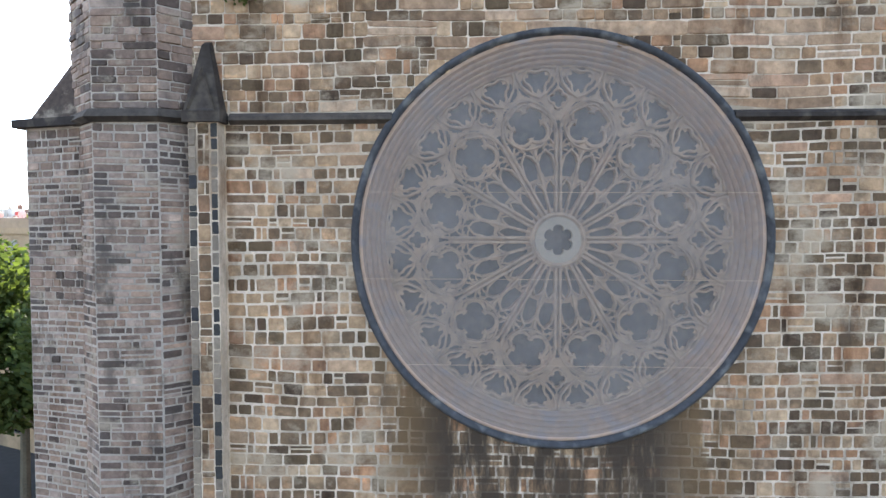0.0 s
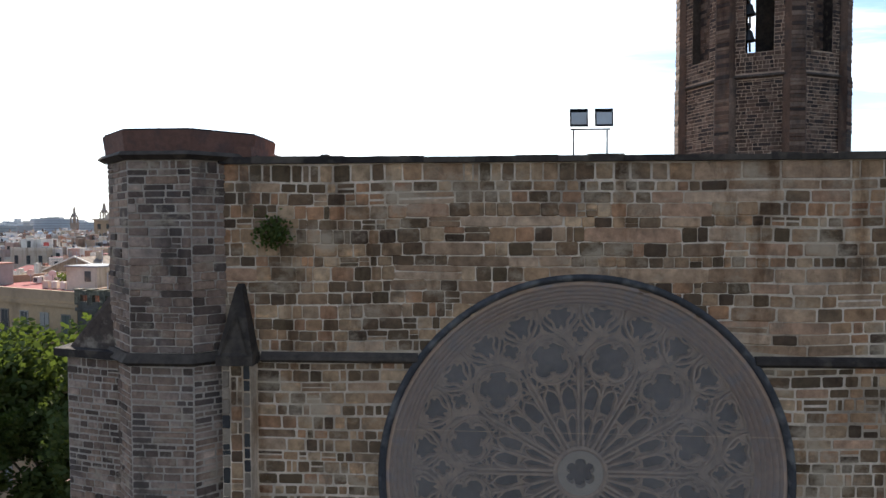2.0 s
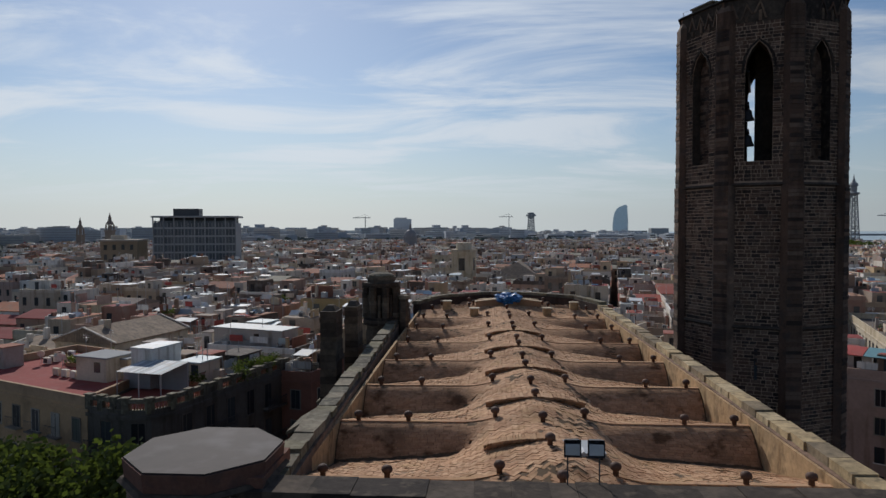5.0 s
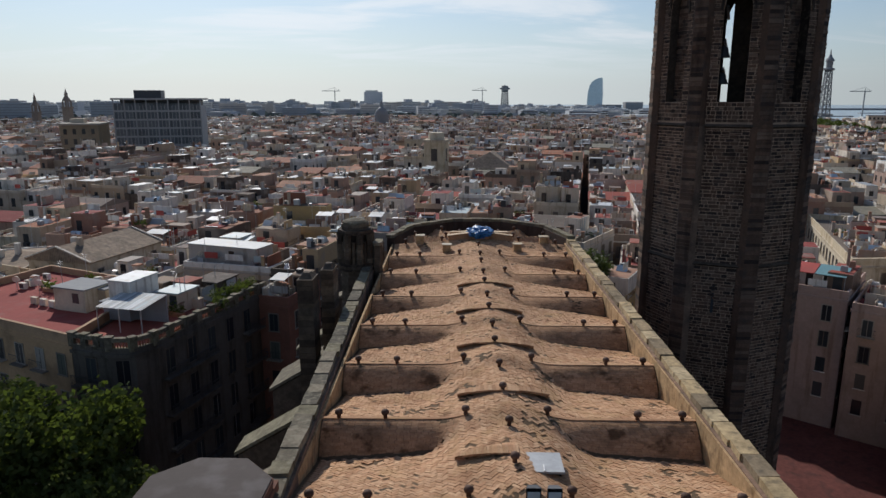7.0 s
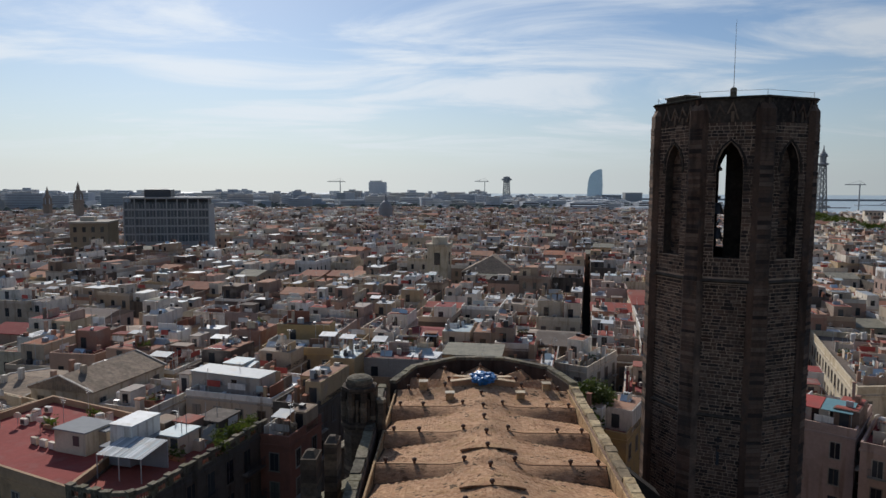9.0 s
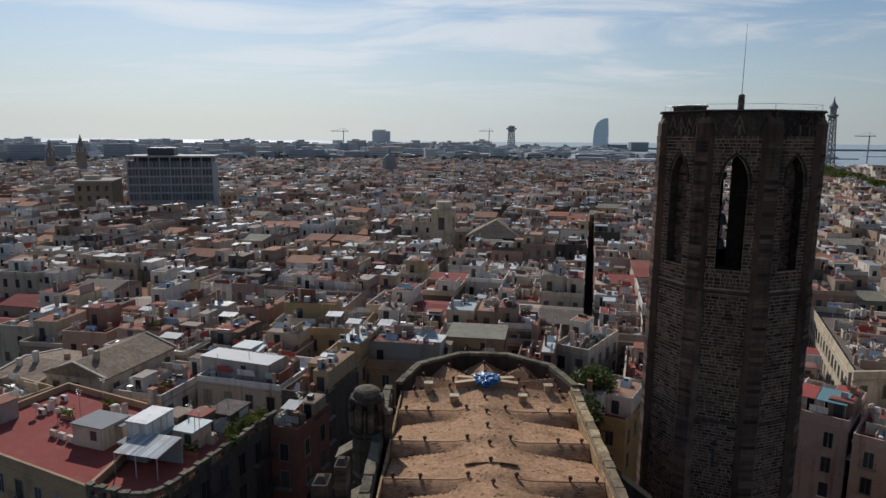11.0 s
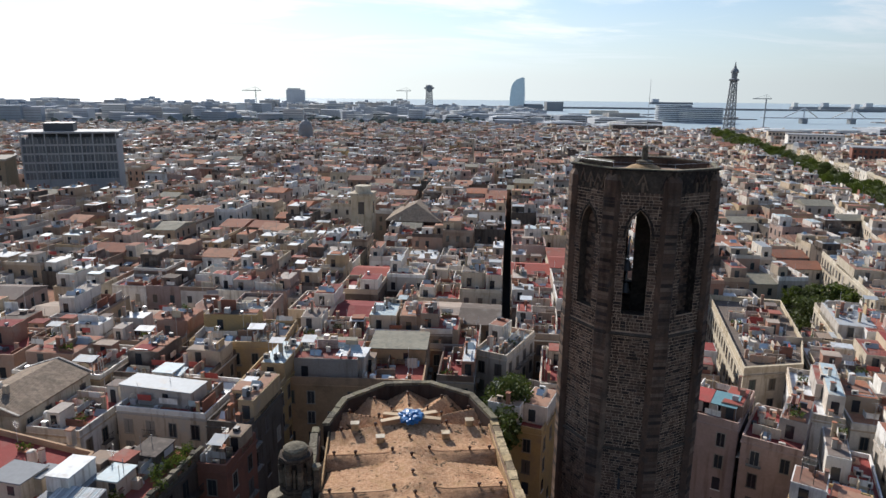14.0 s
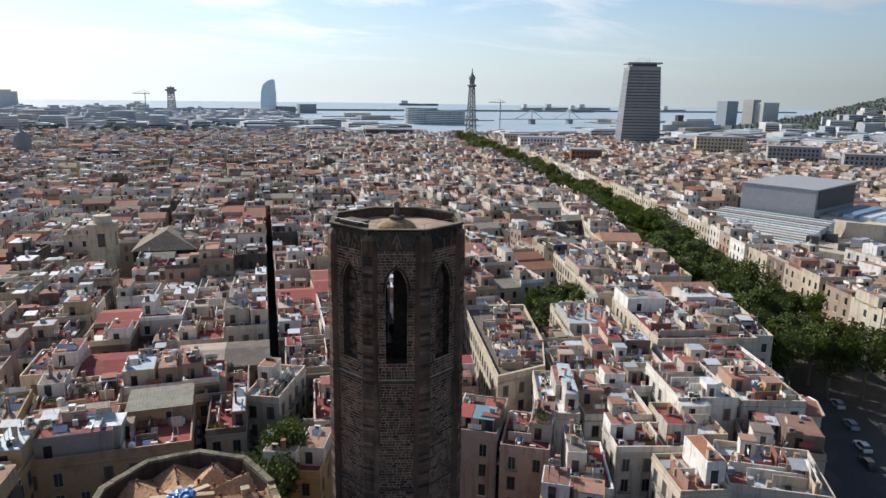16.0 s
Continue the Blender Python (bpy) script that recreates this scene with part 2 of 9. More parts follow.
TERRACOTTA = material("terracotta_roof_tiles", [(0.40, 0.168, 0.097), (0.33, 0.152, 0.10), (0.43, 0.23, 0.15), (0.27, 0.15, 0.11)], 0.9, 3.0, 0.3, 0.3, stain=(0.24, 0.17, 0.13), stain_scale=0.25)
SHEET = material("corrugated_sheet", [(0.56, 0.57, 0.57), (0.40, 0.42, 0.43), (0.66, 0.67, 0.67), (0.30, 0.32, 0.34), (0.42, 0.50, 0.52)], 0.6, 2.0, 0.15, 0.05, metal=0.0, stain=(0.42, 0.38, 0.33), stain_scale=0.3)
METAL = material("galvanised_metal", [(0.45, 0.46, 0.47), (0.36, 0.37, 0.38), (0.60, 0.60, 0.60)], 0.5, 4.0, 0.2, 0.05, metal=0.5)
DARK_METAL = material("dark_painted_metal", [(0.05, 0.05, 0.055), (0.08, 0.08, 0.085)], 0.55, 5.0, 0.2, 0.05, metal=0.3)
WINDOW = material("dark_window_glass", [(0.035, 0.04, 0.045), (0.06, 0.065, 0.07), (0.025, 0.025, 0.03)], 0.15, 3.0, 0.2, 0.0)
SHUTTER = material("window_shutter_paint", [(0.16, 0.13, 0.10), (0.10, 0.11, 0.09), (0.34, 0.31, 0.27), (0.12, 0.10, 0.09)], 0.7, 6.0, 0.2, 0.1)
ASPHALT = material("street_asphalt", [(0.06, 0.058, 0.055)], 0.9, 2.0, 0.3, 0.2, stain=(0.10, 0.09, 0.085), stain_scale=0.05)
STEEL_FAR = material("grey_lattice_steel", [(0.24, 0.25, 0.26)], 0.7, 1.0, 0.1, 0.0)
FRAME_STONE = material("window_surround", [(0.30, 0.26, 0.21), (0.22, 0.19, 0.16), (0.38, 0.34, 0.29), (0.16, 0.14, 0.12)], 0.9, 6.0, 0.25, 0.1)
OFFICE = material("blue_grey_cladding", [(0.37, 0.375, 0.38), (0.33, 0.335, 0.34)], 0.7, 0.6, 0.12, 0.0)
STONE_MIX = material("blackened_quoin", [(0.05, 0.045, 0.04), (0.20, 0.15, 0.11), (0.045, 0.04, 0.038), (0.28, 0.21, 0.15)], 0.9, 8.0, 0.35, 0.5)
LEAF = material("plane_tree_leaves", [(0.075, 0.092, 0.022), (0.055, 0.074, 0.018), (0.098, 0.108, 0.028), (0.043, 0.058, 0.015)], 0.6, 3.0, 0.3, 0.0)
BARK = material("mottled_bark", [(0.16, 0.13, 0.09)], 0.9, 8.0, 0.4, 0.6)
ROOF_BRICK = material("vault_roof_bed", [(0.12, 0.078, 0.045)], 0.9, 9.0, 0.4, 0.3, stain=(0.06, 0.048, 0.032), stain_scale=0.5)
ROOF_TILE = material("herringbone_roof_tile", [(0.464, 0.268, 0.150), (0.510, 0.314, 0.187), (0.428, 0.241, 0.137), (0.491, 0.291, 0.168), (0.455, 0.278, 0.164), (0.391, 0.223, 0.127), (0.537, 0.341, 0.205)], 0.9, 11.0, 0.3, 0.35, stain=(0.42, 0.26, 0.13), stain_scale=0.3)
ROOF_COURSE = material("steep_roof_course", [(0.40, 0.225, 0.125), (0.43, 0.25, 0.14), (0.36, 0.205, 0.115), (0.46, 0.27, 0.155)], 0.9, 9.0, 0.35, 0.35, stain=(0.176, 0.104, 0.060), stain_scale=0.4)
LIME = material("limewashed_wall", [(0.416, 0.280, 0.151)], 0.9, 4.0, 0.5, 0.5, stain=(0.176, 0.120, 0.071), stain_scale=0.7)
TARP = material("blue_tarpaulin", [(0.02, 0.10, 0.30), (0.03, 0.15, 0.36)], 0.4, 5.0, 0.3, 0.1)
# pale tan of the rib walls' sunlit tops
RIB_TOP = material("sun_toned_rib_top", [(0.60, 0.46, 0.31), (0.50, 0.37, 0.24)], 0.8, 8.0, 0.3, 0.3)
KNOB = material("ceramic_vent_cap", [(0.09, 0.05, 0.035), (0.12, 0.07, 0.05)], 0.7, 12.0, 0.3, 0.2)
# water lightened: haze and sky sheen are put into its base colour
SEA = material("hazed_sea_water", [(0.36, 0.44, 0.48)], 0.6, 0.05, 0.12, 0.1)
CONCRETE = material("grey_concrete", [(0.30, 0.305, 0.31), (0.27, 0.275, 0.28)], 0.85, 1.0, 0.15, 0.1)
# woodland green greyed: the haze of distance is put into the colour
HAZE_GREEN = material("hazed_far_woodland", [(0.085, 0.105, 0.085), (0.115, 0.135, 0.11), (0.095, 0.11, 0.095), (0.14, 0.155, 0.13)], 0.9, 0.2, 0.35, 0.3)
# glass lightened to put haze on the far hotel; skylights share it
GLASS_BLUE = material("blue_curtain_glass", [(0.500, 0.620, 0.700)], 0.2, 0.3, 0.2, 0.0, metal=0.3)

# pale blue-grey walls: distance haze mixed into the base colours
HAZE_WALL = material("hazed_far_facades", [(0.50, 0.51, 0.53), (0.42, 0.44, 0.47), (0.58, 0.57, 0.55), (0.46, 0.43, 0.40), (0.36, 0.39, 0.43)], 0.9, 0.3, 0.15, 0.0)
RED_SHEET = material("red_sheet", [(0.42, 0.09, 0.075)], 0.7, 3.0, 0.2, 0.1, stain=(0.3, 0.1, 0.08))
TEAL_SHEET = material("blue_green_sheet", [(0.16, 0.30, 0.33)], 0.6, 3.0, 0.2, 0.1, stain=(0.3, 0.38, 0.4))
STONE_MIX_FAR = material("brown_tower_stone", [(0.24, 0.20, 0.165)], 0.9, 2.0, 0.25, 0.1)
OCHRE_FAR = material("brown_palace_stone", [(0.306, 0.239, 0.163)], 0.9, 2.0, 0.2, 0.1, stain=(0.204, 0.166, 0.126), stain_scale=0.1)
OLD_TILE = material("old_brown_roof_tiles", [(0.27, 0.205, 0.15), (0.24, 0.185, 0.14)], 0.92, 2.0, 0.45, 0.3, stain=(0.15, 0.12, 0.095), stain_scale=0.5)
# dark red tiles, deepened to stand for the tower's shadow on the court
COURT = material("dark_red_shade_tiles", [(0.12, 0.042, 0.036)], 0.95, 2.0, 0.45, 0.2, stain=(0.06, 0.03, 0.027), stain_scale=0.3)
OFFICE_GLASS = material("grey_office_glass", [(0.091, 0.108, 0.126), (0.126, 0.140, 0.154), (0.070, 0.084, 0.098)], 0.3, 1.0, 0.2, 0.0)
OPERA_GREY = material("grey_metal_cladding", [(0.32, 0.325, 0.335)], 0.8, 0.8, 0.15, 0.05)
# pale tones for distant things, lifted for haze
HAZE_PALE = material("hazed_far_pale", [(0.62, 0.62, 0.62), (0.52, 0.53, 0.55), (0.68, 0.66, 0.62)], 0.9, 0.5, 0.15, 0.0)
OCHRE = material("ochre_plaster", [(0.446, 0.314, 0.150), (0.408, 0.294, 0.165)], 0.9, 3.0, 0.2, 0.15, stain=(0.314, 0.235, 0.165), stain_scale=0.15)
# dark grey plaster, darkened further to carry the shade on the corner house
DARKWALL = material("shade_dark_grey_plaster", [(0.135, 0.11, 0.09), (0.12, 0.105, 0.09)], 0.9, 3.0, 0.25, 0.15, stain=(0.08, 0.07, 0.06), stain_scale=0.2)
DECK_DARK = material("dark_roof_felt", [(0.115, 0.095, 0.082), (0.15, 0.12, 0.10)], 0.9, 2.5, 0.35, 0.2, stain=(0.22, 0.18, 0.15), stain_scale=0.35)
CREAM = material("cream_plaster", [(0.55, 0.46, 0.33), (0.50, 0.43, 0.33), (0.58, 0.51, 0.40)], 0.9, 3.0, 0.2, 0.15, stain=(0.36, 0.28, 0.18), stain_scale=0.15)
YELLOWED = material("yellowed_plaster", [(0.449, 0.298, 0.176), (0.418, 0.279, 0.176)], 0.9, 3.0, 0.2, 0.15, stain=(0.204, 0.140, 0.088), stain_scale=0.15)
PINK = material("pinkish_plaster", [(0.42, 0.30, 0.25), (0.40, 0.30, 0.26)], 0.9, 3.0, 0.2, 0.15, stain=(0.3, 0.22, 0.18), stain_scale=0.15)
BRICKRED = material("red_plaster", [(0.25, 0.115, 0.08)], 0.9, 3.0, 0.2, 0.15, stain=(0.18, 0.09, 0.07), stain_scale=0.2)
FIBRE = material("fibre_cement_sheets", [(0.32, 0.29, 0.225), (0.27, 0.25, 0.195)], 0.9, 1.5, 0.3, 0.15, stain=(0.17, 0.165, 0.14), stain_scale=0.3)


def corrugated(m, scale):
    """Ribs across the sheets of a material, as relief."""
    n, l = m.node_tree.nodes, m.node_tree.links
    bsdf = n["Principled BSDF"]
    geo, wave, b = n.new("ShaderNodeNewGeometry"), n.new("ShaderNodeTexWave"), n.new("ShaderNodeBump")
    wave.inputs["Scale"].default_value, wave.inputs["Distortion"].default_value = scale, 0.6
    l.new(geo.outputs["Position"], wave.inputs["Vector"])
    b.inputs["Strength"].default_value, b.inputs["Distance"].default_value = 0.6, 0.06
    l.new(wave.outputs["Fac"], b.inputs["Height"])
    l.new(b.outputs[0], bsdf.inputs["Normal"])


corrugated(FIBRE, 1.6)
corrugated(TERRACOTTA, 1.4)
corrugated(OLD_TILE, 1.2)


def streaked(m, colour, sx_, sz_, low, high):
    """Runs of dirt down a wall, with an outline of their own."""
    n, l = m.node_tree.nodes, m.node_tree.links
    bsdf = n["Principled BSDF"]
    geo, vm, tex = n.new("ShaderNodeNewGeometry"), n.new("ShaderNodeVectorMath"), n.new("ShaderNodeTexNoise")
    vm.operation = "MULTIPLY"
    vm.inputs[1].default_value = (sx_, sx_, sz_)
    tex.inputs["Scale"].default_value, tex.inputs["Detail"].default_value, tex.inputs["Roughness"].default_value = 1.0, 6.0, 0.6
    l.new(geo.outputs["Position"], vm.inputs[0])
    l.new(vm.outputs[0], tex.inputs["Vector"])
    mr, mx = n.new("ShaderNodeMapRange"), n.new("ShaderNodeMixRGB")
    mr.inputs["From Min"].default_value, mr.inputs["From Max"].default_value, mr.inputs["To Max"].default_value = low, high, 0.8
    mx.blend_type = "MULTIPLY"
    mx.inputs[2].default_value = (*colour, 1)
    l.new(tex.outputs[0], mr.inputs["Value"])
    l.new(mr.outputs[0], mx.inputs[0])
    l.new(bsdf.inputs["Base Color"].links[0].from_socket, mx.inputs[1])
    l.new(mx.outputs[0], bsdf.inputs["Base Color"])


streaked(STONE, (0.42, 0.34, 0.28), 1.1, 0.22, 0.54, 0.66)
streaked(STONE, (1.35, 1.32, 1.28), 0.35, 0.45, 0.55, 0.68)
streaked(STONE, (1.6, 1.5, 1.4), 1.3, 2.2, 0.58, 0.68)
streaked(STONE_GREY, (1.5, 1.45, 1.4), 1.6, 2.6, 0.57, 0.68)
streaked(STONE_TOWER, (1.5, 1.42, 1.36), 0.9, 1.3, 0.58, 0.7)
streaked(MORTAR, (0.45, 0.36, 0.28), 1.1, 0.22, 0.54, 0.66)
streaked(MORTAR, (0.62, 0.58, 0.54), 0.5, 0.5, 0.46, 0.62)
streaked(STONE_PALE, (0.45, 0.37, 0.30), 1.1, 0.22, 0.54, 0.66)
streaked(STONE_PALE, (1.25, 1.22, 1.18), 0.35, 0.45, 0.55, 0.68)
streaked(ROOF_COURSE, (0.22, 0.19, 0.16), 0.9, 1.6, 0.56, 0.66)
streaked(LIME, (0.4, 0.34, 0.28), 1.6, 0.5, 0.52, 0.68)
streaked(STONE_GREY, (0.5, 0.45, 0.42), 1.3, 0.2, 0.55, 0.68)
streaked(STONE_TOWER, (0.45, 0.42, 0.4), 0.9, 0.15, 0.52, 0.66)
streaked(ROOF_TILE, (0.42, 0.37, 0.33), 1.3, 1.3, 0.60, 0.70)
streaked(ROOF_TILE, (0.62, 0.55, 0.5), 0.35, 0.35, 0.52, 0.66)
streaked(PLASTER, (0.6, 0.56, 0.52), 0.8, 0.12, 0.55, 0.7)
streaked(PLASTER_WHITE, (0.52, 0.46, 0.40), 1.6, 0.14, 0.53, 0.68)
streaked(CREAM, (0.55, 0.48, 0.42), 1.4, 0.12, 0.52, 0.68)
streaked(PINK, (0.6, 0.54, 0.5), 1.4, 0.12, 0.52, 0.68)
streaked(DARKWALL, (0.5, 0.45, 0.42), 1.2, 0.12, 0.5, 0.66)
streaked(PLASTER_WHITE, (0.68, 0.64, 0.6), 0.8, 0.15, 0.56, 0.7)


def smeared(m, colour, sx_, sz_, low, high, most):
    """Patches of old plaster and mortar wiped over stones and joints alike."""
    n, l = m.node_tree.nodes, m.node_tree.links
    bsdf = n["Principled BSDF"]
    geo, vm, tex = n.new("ShaderNodeNewGeometry"), n.new("ShaderNodeVectorMath"), n.new("ShaderNodeTexNoise")
    vm.operation = "MULTIPLY"
    vm.inputs[1].default_value = (sx_, sx_, sz_)
    tex.inputs["Scale"].default_value, tex.inputs["Detail"].default_value, tex.inputs["Roughness"].default_value = 1.0, 9.0, 0.68
    l.new(geo.outputs["Position"], vm.inputs[0])
    l.new(vm.outputs[0], tex.inputs["Vector"])
    mr, mx = n.new("ShaderNodeMapRange"), n.new("ShaderNodeMixRGB")
    mr.inputs["From Min"].default_value, mr.inputs["From Max"].default_value, mr.inputs["To Max"].default_value = low, high, most
    mx.inputs[2].default_value = (*colour, 1)
    l.new(tex.outputs[0], mr.inputs["Value"])
    l.new(mr.outputs[0], mx.inputs[0])
    l.new(bsdf.inputs["Base Color"].links[0].from_socket, mx.inputs[1])
    l.new(mx.outputs[0], bsdf.inputs["Base Color"])


for m in (STONE, STONE_PALE, MORTAR):
    smeared(m, (0.46, 0.345, 0.235), 0.55, 0.8, 0.52, 0.64, 0.75)
    smeared(m, (0.105, 0.072, 0.048), 0.9, 0.55, 0.57, 0.68, 0.7)


def run_off(m, colour, x0, x1, z_top, z_low, most):
    """Dark water runs on a stretch of wall, strongest at their top."""
    n, l = m.node_tree.nodes, m.node_tree.links
    bsdf = n["Principled BSDF"]
    geo, sep, vm, tex = n.new("ShaderNodeNewGeometry"), n.new("ShaderNodeSeparateXYZ"), n.new("ShaderNodeVectorMath"), n.new("ShaderNodeTexNoise")
    l.new(geo.outputs["Position"], sep.inputs[0])
    vm.operation = "MULTIPLY"
    vm.inputs[1].default_value = (1.5, 1.5, 0.35)
    tex.inputs["Scale"].default_value, tex.inputs["Detail"].default_value, tex.inputs["Roughness"].default_value = 1.0, 8.0, 0.68
    l.new(geo.outputs["Position"], vm.inputs[0])
    l.new(vm.outputs[0], tex.inputs["Vector"])

    def ramp(value, a, b, top=1.0):
        r = n.new("ShaderNodeMapRange")
        r.interpolation_type = "SMOOTHSTEP"
        r.inputs["From Min"].default_value, r.inputs["From Max"].default_value, r.inputs["To Max"].default_value = a, b, top
        l.new(value, r.inputs["Value"])
        return r.outputs[0]

    def times(a, b):
        k = n.new("ShaderNodeMath")
        k.operation = "MULTIPLY"
        l.new(a, k.inputs[0])
        l.new(b, k.inputs[1])
        return k.outputs[0]
    amount = times(times(ramp(sep.outputs[0], x0, x0 + 1.2), ramp(sep.outputs[0], x1, x1 - 1.2)), times(times(ramp(sep.outputs[2], z_low, z_top), ramp(sep.outputs[2], z_top + 2.6, z_top + 1.2)), ramp(tex.outputs[0], 0.34, 0.52, most)))
    mx = n.new("ShaderNodeMixRGB")
    mx.inputs[2].default_value = (*colour, 1)
    l.new(amount, mx.inputs[0])
    l.new(bsdf.inputs["Base Color"].links[0].from_socket, mx.inputs[1])
    l.new(mx.outputs[0], bsdf.inputs["Base Color"])


for m in (STONE, STONE_PALE, MORTAR):
    run_off(m, (0.15, 0.088, 0.042), -2.6, 7.2, 15.0, 7.0, 0.9)
    run_off(m, (0.045, 0.033, 0.025), -1.6, 5.6, 13.8, 6.0, 0.85)
for m in (STONE_GREY, MORTAR_MID):
    smeared(m, (0.36, 0.28, 0.205), 0.9, 1.3, 0.55, 0.64, 0.75)
    smeared(m, (0.075, 0.058, 0.046), 1.0, 0.6, 0.56, 0.66, 0.7)
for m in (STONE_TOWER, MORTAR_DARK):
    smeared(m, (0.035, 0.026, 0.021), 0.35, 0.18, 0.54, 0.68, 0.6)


lt = LEAF.node_tree
l_t, l_m = lt.nodes.new("ShaderNodeBsdfTranslucent"), lt.nodes.new("ShaderNodeMixShader")
l_t.inputs[0].default_value, l_m.inputs[0].default_value = (0.14, 0.19, 0.03, 1), 0.28
lt.links.new(lt.nodes["Principled BSDF"].outputs[0], l_m.inputs[1])
lt.links.new(l_t.outputs[0], l_m.inputs[2])
lt.links.new(l_m.outputs[0], lt.nodes["Material Output"].inputs[0])

# a fine protective net: lets most of the light through
NET = bpy.data.materials.new("protective_net")
NET.use_nodes = True
nn, nl = NET.node_tree.nodes, NET.node_tree.links
n_t, n_m = nn.new("ShaderNodeBsdfTransparent"), nn.new("ShaderNodeMixShader")
nn["Principled BSDF"].inputs["Base Color"].default_value = (0.33, 0.265, 0.225, 1)
nn["Principled BSDF"].inputs["Roughness"].default_value = 0.9
n_v, n_s, n_r = nn.new("ShaderNodeNewGeometry"), nn.new("ShaderNodeTexNoise"), nn.new("ShaderNodeMapRange")
n_s.inputs["Scale"].default_value, n_s.inputs["Detail"].default_value = 0.55, 6.0
n_r.inputs["From Min"].default_value, n_r.inputs["From Max"].default_value, n_r.inputs["To Min"].default_value, n_r.inputs["To Max"].default_value = 0.35, 0.65, 0.28, 0.50
nl.new(n_v.outputs["Position"], n_s.inputs["Vector"])
nl.new(n_s.outputs[0], n_r.inputs["Value"])
nl.new(n_r.outputs[0], n_m.inputs[0])
nl.new(n_t.outputs[0], n_m.inputs[1])
nl.new(nn["Principled BSDF"].outputs[0], n_m.inputs[2])
nl.new(n_m.outputs[0], nn["Material Output"].inputs[0])


# ---- mesh building ----
class Mesh:
    """Gathers vertices and faces for one mesh object."""

    def __init__(self):
        self.v, self.f, self.mi, self.mats, self.m = [], [], [], [], None

    def slot(self, mat):
        if mat not in self.mats:
            self.mats.append(mat)
        return self.mats.index(mat)

    def add(self, verts, faces, mat):
        k, s = len(self.v), self.slot(mat)
        if self.m is not None:
            verts = [self.m @ Vector(p) for p in verts]
        self.v.extend([tuple(p) for p in verts])
        self.f.extend([tuple(i + k for i in f) for f in faces])
        self.mi.extend([s] * len(faces))

    def points(self, verts):
        """Adds vertices alone and gives the number of the first."""
        self.v.extend([tuple(self.m @ Vector(p)) if self.m is not None else tuple(p) for p in verts])
        return len(self.v) - len(verts)

    def face(self, corners, mat):
        self.f.append(tuple(corners))
        self.mi.append(self.slot(mat))

    def box(self, x0, x1, y0, y1, z0, z1, mat, bottom=True):
        v = [(x0, y0, z0), (x1, y0, z0), (x1, y1, z0), (x0, y1, z0), (x0, y0, z1), (x1, y0, z1), (x1, y1, z1), (x0, y1, z1)]
        f = [(4, 5, 6, 7), (0, 1, 5, 4), (1, 2, 6, 5), (2, 3, 7, 6), (3, 0, 4, 7)]
        if bottom:
            f.append((3, 2, 1, 0))
        self.add(v, f, mat)

    def prism(self, poly, z0, z1, mat, top=None):
        """A prism over a polygon (counter-clockwise); top: the polygon above, where it differs."""
        n, top = len(poly), top or poly
        v = [(x, y, z0) for x, y in poly] + [(x, y, z1) for x, y in top]
        f = [tuple(range(n, 2 * n)), tuple(range(n - 1, -1, -1))] + [(i, (i + 1) % n, n + (i + 1) % n, n + i) for i in range(n)]
        self.add(v, f, mat)

    def tube(self, a, b, r0, r1, mat, sides=6, cap=True):
        a, b = Vector(a), Vector(b)
        q = (b - a).to_track_quat("Z", "Y")
        v = []
        for p, r in ((a, r0), (b, r1)):
            v += [p + q @ Vector((r * math.cos(6.28319 * i / sides), r * math.sin(6.28319 * i / sides), 0)) for i in range(sides)]
        f = [(i, (i + 1) % sides, sides + (i + 1) % sides, sides + i) for i in range(sides)]
        if cap:
            f += [tuple(range(sides, 2 * sides)), tuple(range(sides - 1, -1, -1))]
        self.add(v, f, mat)

    def lathe(self, profile, c, mat, sides=16):
        """A turned body: (radius, height) pairs from below upwards."""
        v, f = [], []
        for r, z in profile:
            v += [(c[0] + r * math.cos(6.28319 * i / sides), c[1] + r * math.sin(6.28319 * i / sides), c[2] + z) for i in range(sides)]
        for k in range(len(profile) - 1):
            f += [(k * sides + i, k * sides + (i + 1) % sides, (k + 1) * sides + (i + 1) % sides, (k + 1) * sides + i) for i in range(sides)]
        f.append(tuple(range((len(profile) - 1) * sides, len(profile) * sides)))
        f.append(tuple(range(sides - 1, -1, -1)))
        self.add(v, f, mat)

    def data(self, name, smooth=False):
        me = bpy.data.meshes.new(name)
        me.from_pydata(self.v, [], self.f)
        for m in self.mats:
            me.materials.append(m)
        me.polygons.foreach_set("material_index", self.mi)
        if smooth:
            me.polygons.foreach_set("use_smooth", [True] * len(self.f))
        me.update()
        return me


def part(name, mesh, parent=None, label="", smooth=False):
    """Links a gathered mesh as one object, under a thing or a part."""
    ob = new(name, mesh.data(name, smooth) if isinstance(mesh, Mesh) else mesh)
    if parent:
        ob.parent = parent
    return tagged(ob, label) if label else ob


def thing(name, label, category, group="", kind="", at=(0, 0, 0), turn=0.0):
    ob = new(name)
    ob.empty_display_size = 0.1
    ob.location, ob.rotation_euler = at, (0, 0, radians(turn))
    return tagged(ob, label, category, group, kind)


def solid(name, mesh, label, category, group="", kind="", smooth=False):
    return tagged(part(name, mesh, None, "", smooth), label, category, group, kind)

# ---- ground ----
ground = Mesh()
ground.box(-1500, 3000, -600, 4700, -1.0, 0.0, ASPHALT)
ground.box(12.5, 58, 24, 84, 0.004, 0.04, COURT)
solid("ground", ground, "grey asphalt and paving between the houses", "ground", kind="structure")

